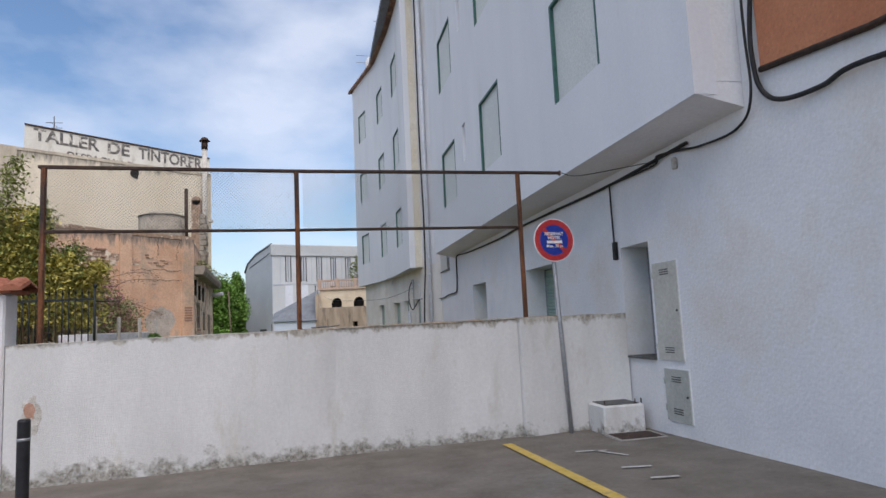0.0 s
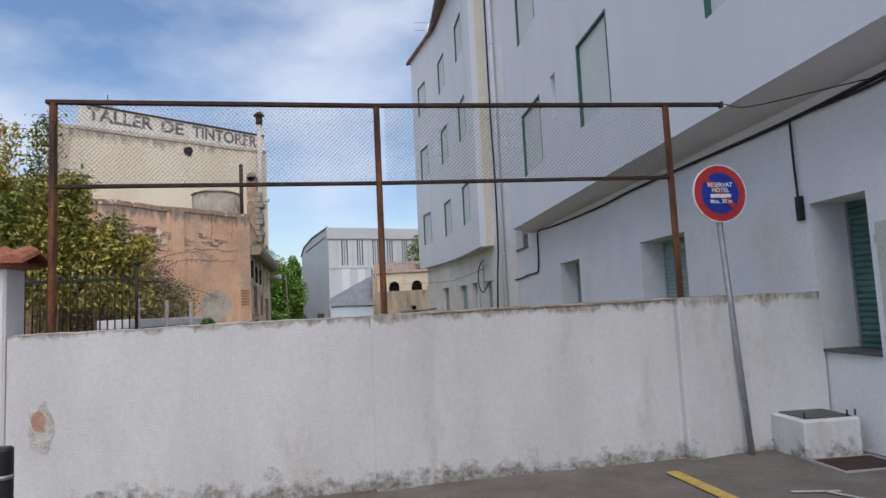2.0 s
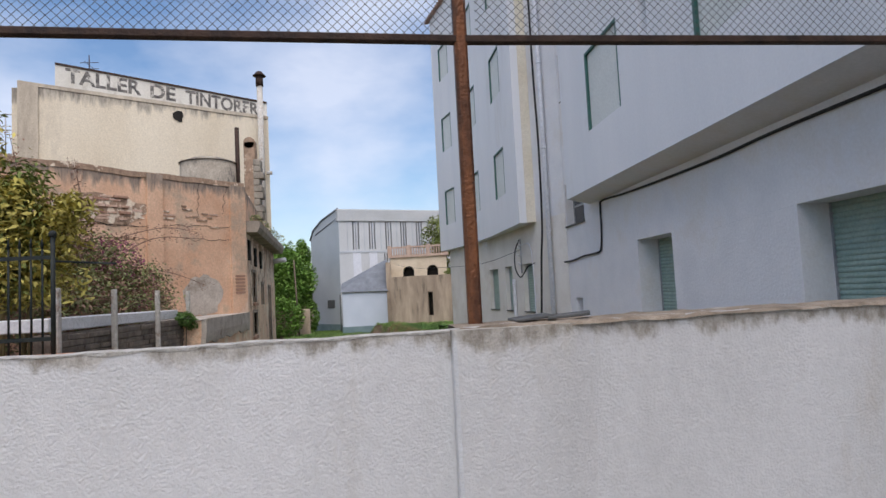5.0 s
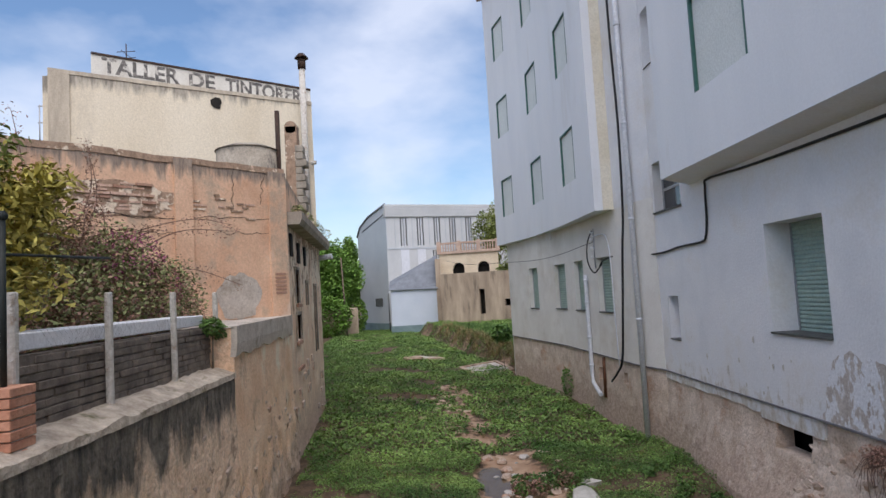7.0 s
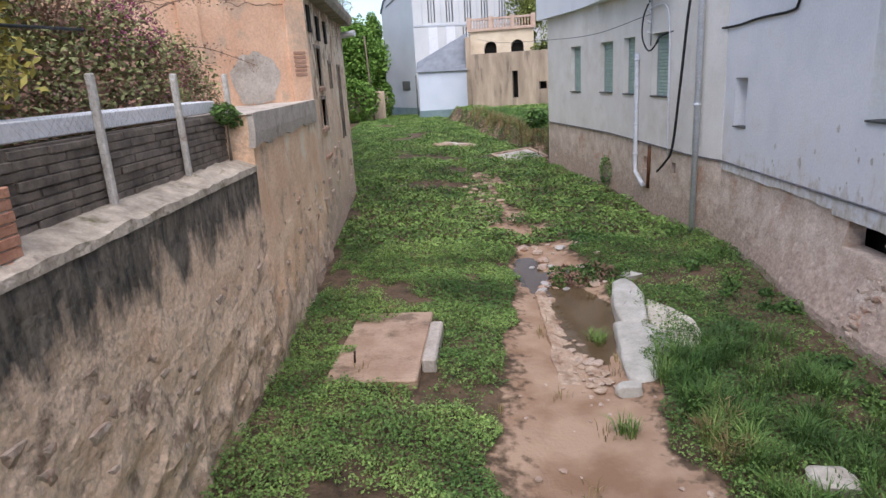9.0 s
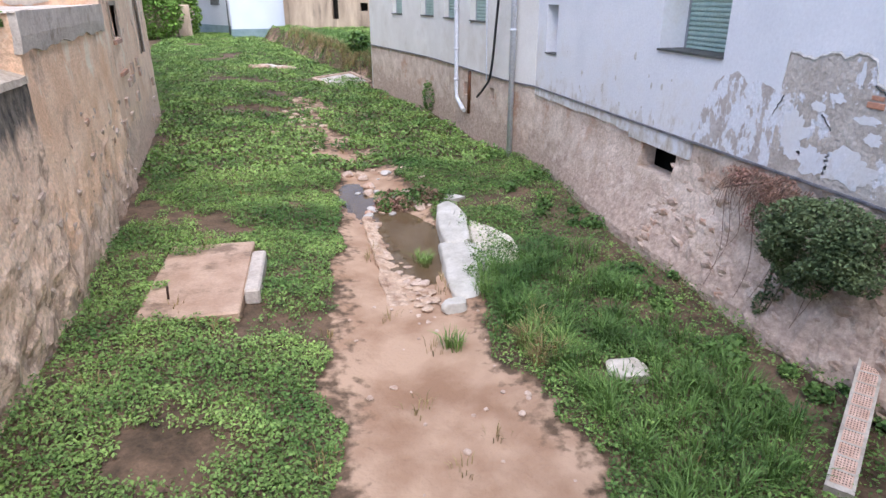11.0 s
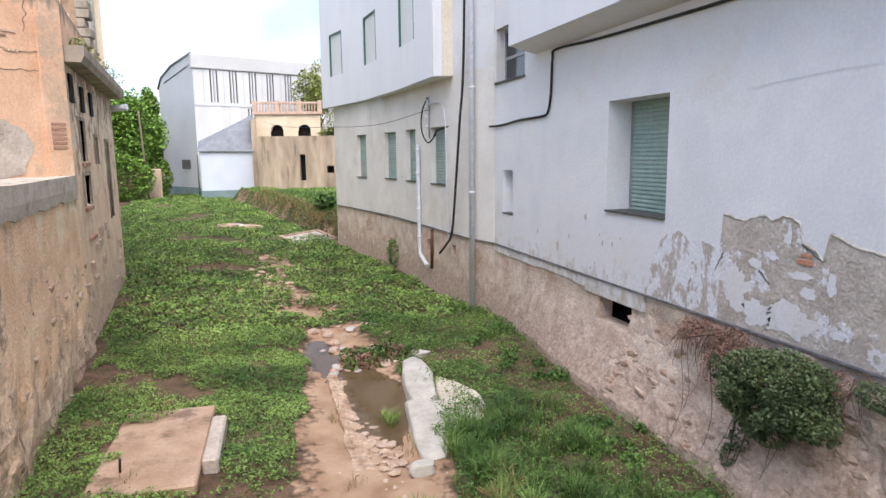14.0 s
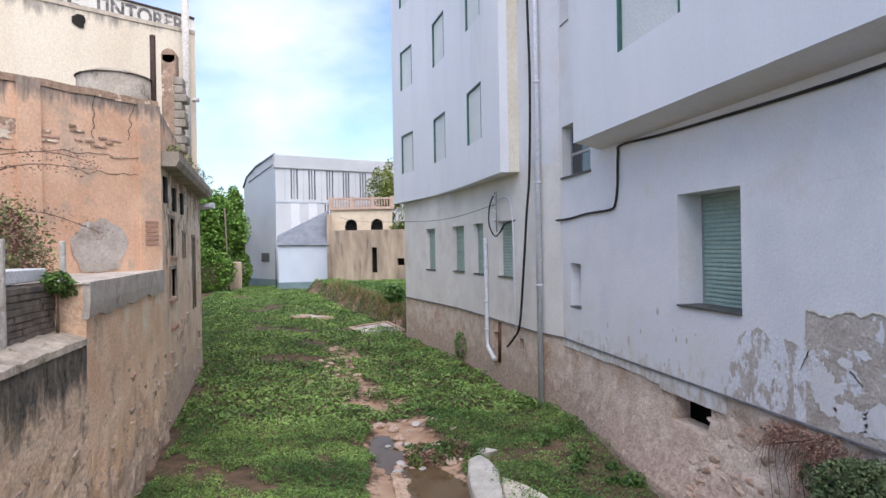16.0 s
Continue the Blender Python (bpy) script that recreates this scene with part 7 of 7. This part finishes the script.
tree("tree", (-8.3, 59, -1.45), 7.4, (2.3, 2.2, 3.3), "broad green tree beside the ruin", n=14000, seed=2)
tree("tree", (-10.6, 55, -1.5), 6.4, (1.9, 2.0, 2.8), "broad green tree behind the ruin", n=12000, seed=3)
tree("tree", (-7.7, 66, -1.4), 8.0, (1.8, 2.0, 3.6), "tall green tree beside the clad building", n=8000, seed=4)
tree("tree", (-12, 64, -1.4), 9.0, (3, 3, 4), "large green tree in the distance", n=9000, seed=8)
tree("tree", (4.9, 59.5, -0.5), 10.4, (1.5, 1.5, 2.7), "slender pale tree beside the villa", BAMBOOG, 5200, 0.22, 5)
tree("tree", (6.4, 56.5, -0.5), 5.8, (1.6, 1.6, 1.8), "low tree behind the garden wall", BAMBOOG, 4000, 0.22, 6)
shrub("garden_shrub", [((-8.8, 56.5, 0.4), (2.2, 1.4, 1.7), 3.0), ((-6.9, 60.5, 0.3), (1.0, 1.2, 1.6), 1.8), ((-10.5, 53, 0.6), (1.8, 1.4, 2.0), 2.0)], 0.26, TREE, "rough green undergrowth below the trees", [((-8.8, 56.5, -1.6), (-8.8, 56.5, 0))])
shrub("potted_palm", [((2.35, 35.2, -0.1), (0.45, 0.5, 0.4), 0.4)], 0.22, GRASS2, "small dark bush at the corner of the curved building", [((2.4, 35.3, -1.6), (2.35, 35.2, -0.1))])
single("pole", tube([(-7.2, 57.0, -1.6), (-7.5, 57.3, 5.0)], 0.06, 8), BARK, "leaning bare trunk among the trees", "pole")
lowwall = single("wall_far", box(-9.5, 57.5, -1.9, -6.4, 57.9, 1.0, 0.05), GARDENW, "low brown ruined wall below the trees", "wall", kind="structure")


# ---- plants of the stream bed ----
def sow(n, x0, x1, y0, y1, seed, test, height):
    r = np.random.default_rng(seed)
    p = np.stack([r.uniform(x0, x1, n), r.uniform(y0, y1, n), np.zeros(n)], 1)
    out = []
    for x, y, _ in p:
        if test(x, y, r.random()):
            h = height * max(0.05, 0.55 + 0.9 * noise.noise((x * 0.9, y * 0.9, 4)) + 0.4 * noise.noise((x * 2.6, y * 2.6, 1)))
            out.append((x, y, bed_z(x, y) + 0.01 + h * r.random()))
    return np.array(out)


def inside(x, y):
    left = wx(y) if y < 21.4 else -3.76 - SX * (y - 21.3)
    right = 4.36 if y < 21.5 else float(np.interp(y, CY, CX)) - 0.05
    if y > 36:
        left, right = -9 - 0.1 * (y - 36), 6
    if y > 30.2:
        left = -8
    on_slab = -2.62 + 0.3 * noise.noise((y * 3, 0, 7)) < x < -1.32 + 0.12 * noise.noise((y * 5, 0, 2)) and 15.6 + 0.25 * noise.noise((x * 3, 2, 7)) < y < 17.45 + 0.5 * noise.noise((x * 2.5, 5, 7))
    return left + 0.05 < x < right and not on_slab


def lush(x, y, q):
    s = sandiness(x, y)
    bald = noise.noise((x * 0.75 + 5, y * 0.75, 11)) + 0.35 * noise.noise((x * 3.2, y * 3.2, 13))
    return inside(x, y) and s < -0.08 and bald > -0.42 + 0.25 * q and (x < path_x(y) + 0.2 or q < 0.35)


def shady(x, y, q):
    return inside(x, y) and sandiness(x, y) < -0.05 and (x < 3.35 + 0.5 * noise.noise((x, y * 1.5, 30)) - 0.3 or q > 0.95 or y > 20) and noise.noise((x * 0.8, y * 0.8, 17)) > -0.30 + 0.25 * q and (x > path_x(y) - 0.2 or q < 0.25)


pt = sow(260000, -3.5, 4.4, 8.6, 22, 1, lush, 0.17)
leaves("ground_cover", pt, rng.uniform(0.024, 0.055, len(pt)), GRASS, "low bright green weeds covering the stream bed", "weeds", up=0.9, kind="stuff")
# right-bank weeds take the darker greens, so its shade sits in their colour
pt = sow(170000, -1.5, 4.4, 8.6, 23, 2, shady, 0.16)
leaves("ground_cover", pt, rng.uniform(0.022, 0.052, len(pt)), GRASS2, "green weeds along the bank, darkened in colour for its shade", "weeds", up=0.7, kind="stuff")
pt = sow(230000, -8, 6, 22, 62, 3, lambda x, y, q: inside(x, y) and sandiness(x, y) < -0.03 and noise.noise((x * 0.45, y * 0.45, 17)) > -0.5 + 0.25 * q and not (y > 33.5 and 0.0 < (x - 0.7 - 0.21 * (45 - y)) / 0.55 < 0.9 and q > 0.6), 0.2)
leaves("ground_cover", pt, rng.uniform(0.05, 0.12, len(pt)), GRASS, "bright green grass and weeds further up the stream", "grass", up=0.9, kind="stuff")


def tufts(name, spots, mat, label, h=0.3, blades=60, spread=0.14):
    r = np.random.default_rng(len(spots))
    bm = bmesh.new()
    for x, y in spots:
        for k in range(blades):
            a, d = r.uniform(0, 6.28), r.uniform(0, spread)
            bx, by = x + d * math.cos(a), y + d * math.sin(a)
            z, l, o = bed_z(bx, by) - 0.01, h * r.uniform(0.5, 1.1), r.uniform(0.2, 0.8)
            w = Vector((-math.sin(a), math.cos(a), 0)) * 0.005
            p0, p1, p2 = Vector((bx, by, z)), Vector((bx + 0.25 * l * o * math.cos(a), by + 0.25 * l * o * math.sin(a), z + 0.6 * l)), Vector((bx + l * o * math.cos(a), by + l * o * math.sin(a), z + l * (1 - 0.3 * o)))
            v = [bm.verts.new(q) for q in (p0 - w, p0 + w, p1 + w, p1 - w, p2)]
            bm.faces.new((v[0], v[1], v[2], v[3]))
            bm.faces.new((v[3], v[2], v[4]))
    return single(name, bm, mat, label, "grass", kind="stuff")


rnd = random.Random(2)
tufts("grass_tufts", [(rnd.uniform(1.7, 3.3), rnd.uniform(11.6, 16.6)) for k in range(110)], GRASS2, "long green grass on the bank", 0.30, 55, 0.18)
tufts("grass_tufts", [(rnd.uniform(1.45, 1.95), rnd.uniform(14.0, 16.2)) for k in range(22)], GRASS, "bright grass overhanging the sand", 0.34, 60, 0.12)
tufts("dry_grass", [(rnd.uniform(1.5, 1.85), rnd.uniform(13.9, 14.9)) for k in range(9)], DRY, "dry straw hanging over the sand", 0.30, 50, 0.10)
tufts("grass_tufts", [(0.72, 14.75), (0.80, 14.65), (1.0, 17.2), (1.08, 17.35), (0.95, 17.45)], GRASS, "green tuft growing in the wet sand", 0.26, 50, 0.09)
tufts("grass_tufts", [(0.9 + 0.21 * (45 - q) + rnd.uniform(0.3, 2.5), q) for q in [rnd.uniform(36, 50) for k in range(160)]], GRASS2, "long grass on the far bank", 0.5, 30, 0.4)
tufts("dry_grass", [(0.7 + 0.21 * (45 - q) + rnd.uniform(0.2, 0.9), q) for q in [rnd.uniform(35, 51) for k in range(130)]], DRY, "dry grass hanging over the far earth bank", 0.5, 26, 0.25)
tufts("dry_grass", [(rnd.uniform(-3.3, 4.2), rnd.uniform(11, 34)) for k in range(90)], DRY, "dry straw scattered over the stream bed", 0.16, 14, 0.15)

rnd = random.Random(31)
for k in range(26):
    x, y = rnd.uniform(3.1, 4.05), rnd.uniform(11.8, 20.5)
    r = rnd.uniform(0.08, 0.2)
    z = bed_z(x, y)
    shrub("weed", [((x, y, z + r * 0.5), (r, r, r * 0.6), 0.14)], 0.075, GRASS2, "small dark green weed on bare earth", [((x, y, z - 0.02), (x, y, z + r * 0.5))])["group"] = "weeds on the bank"
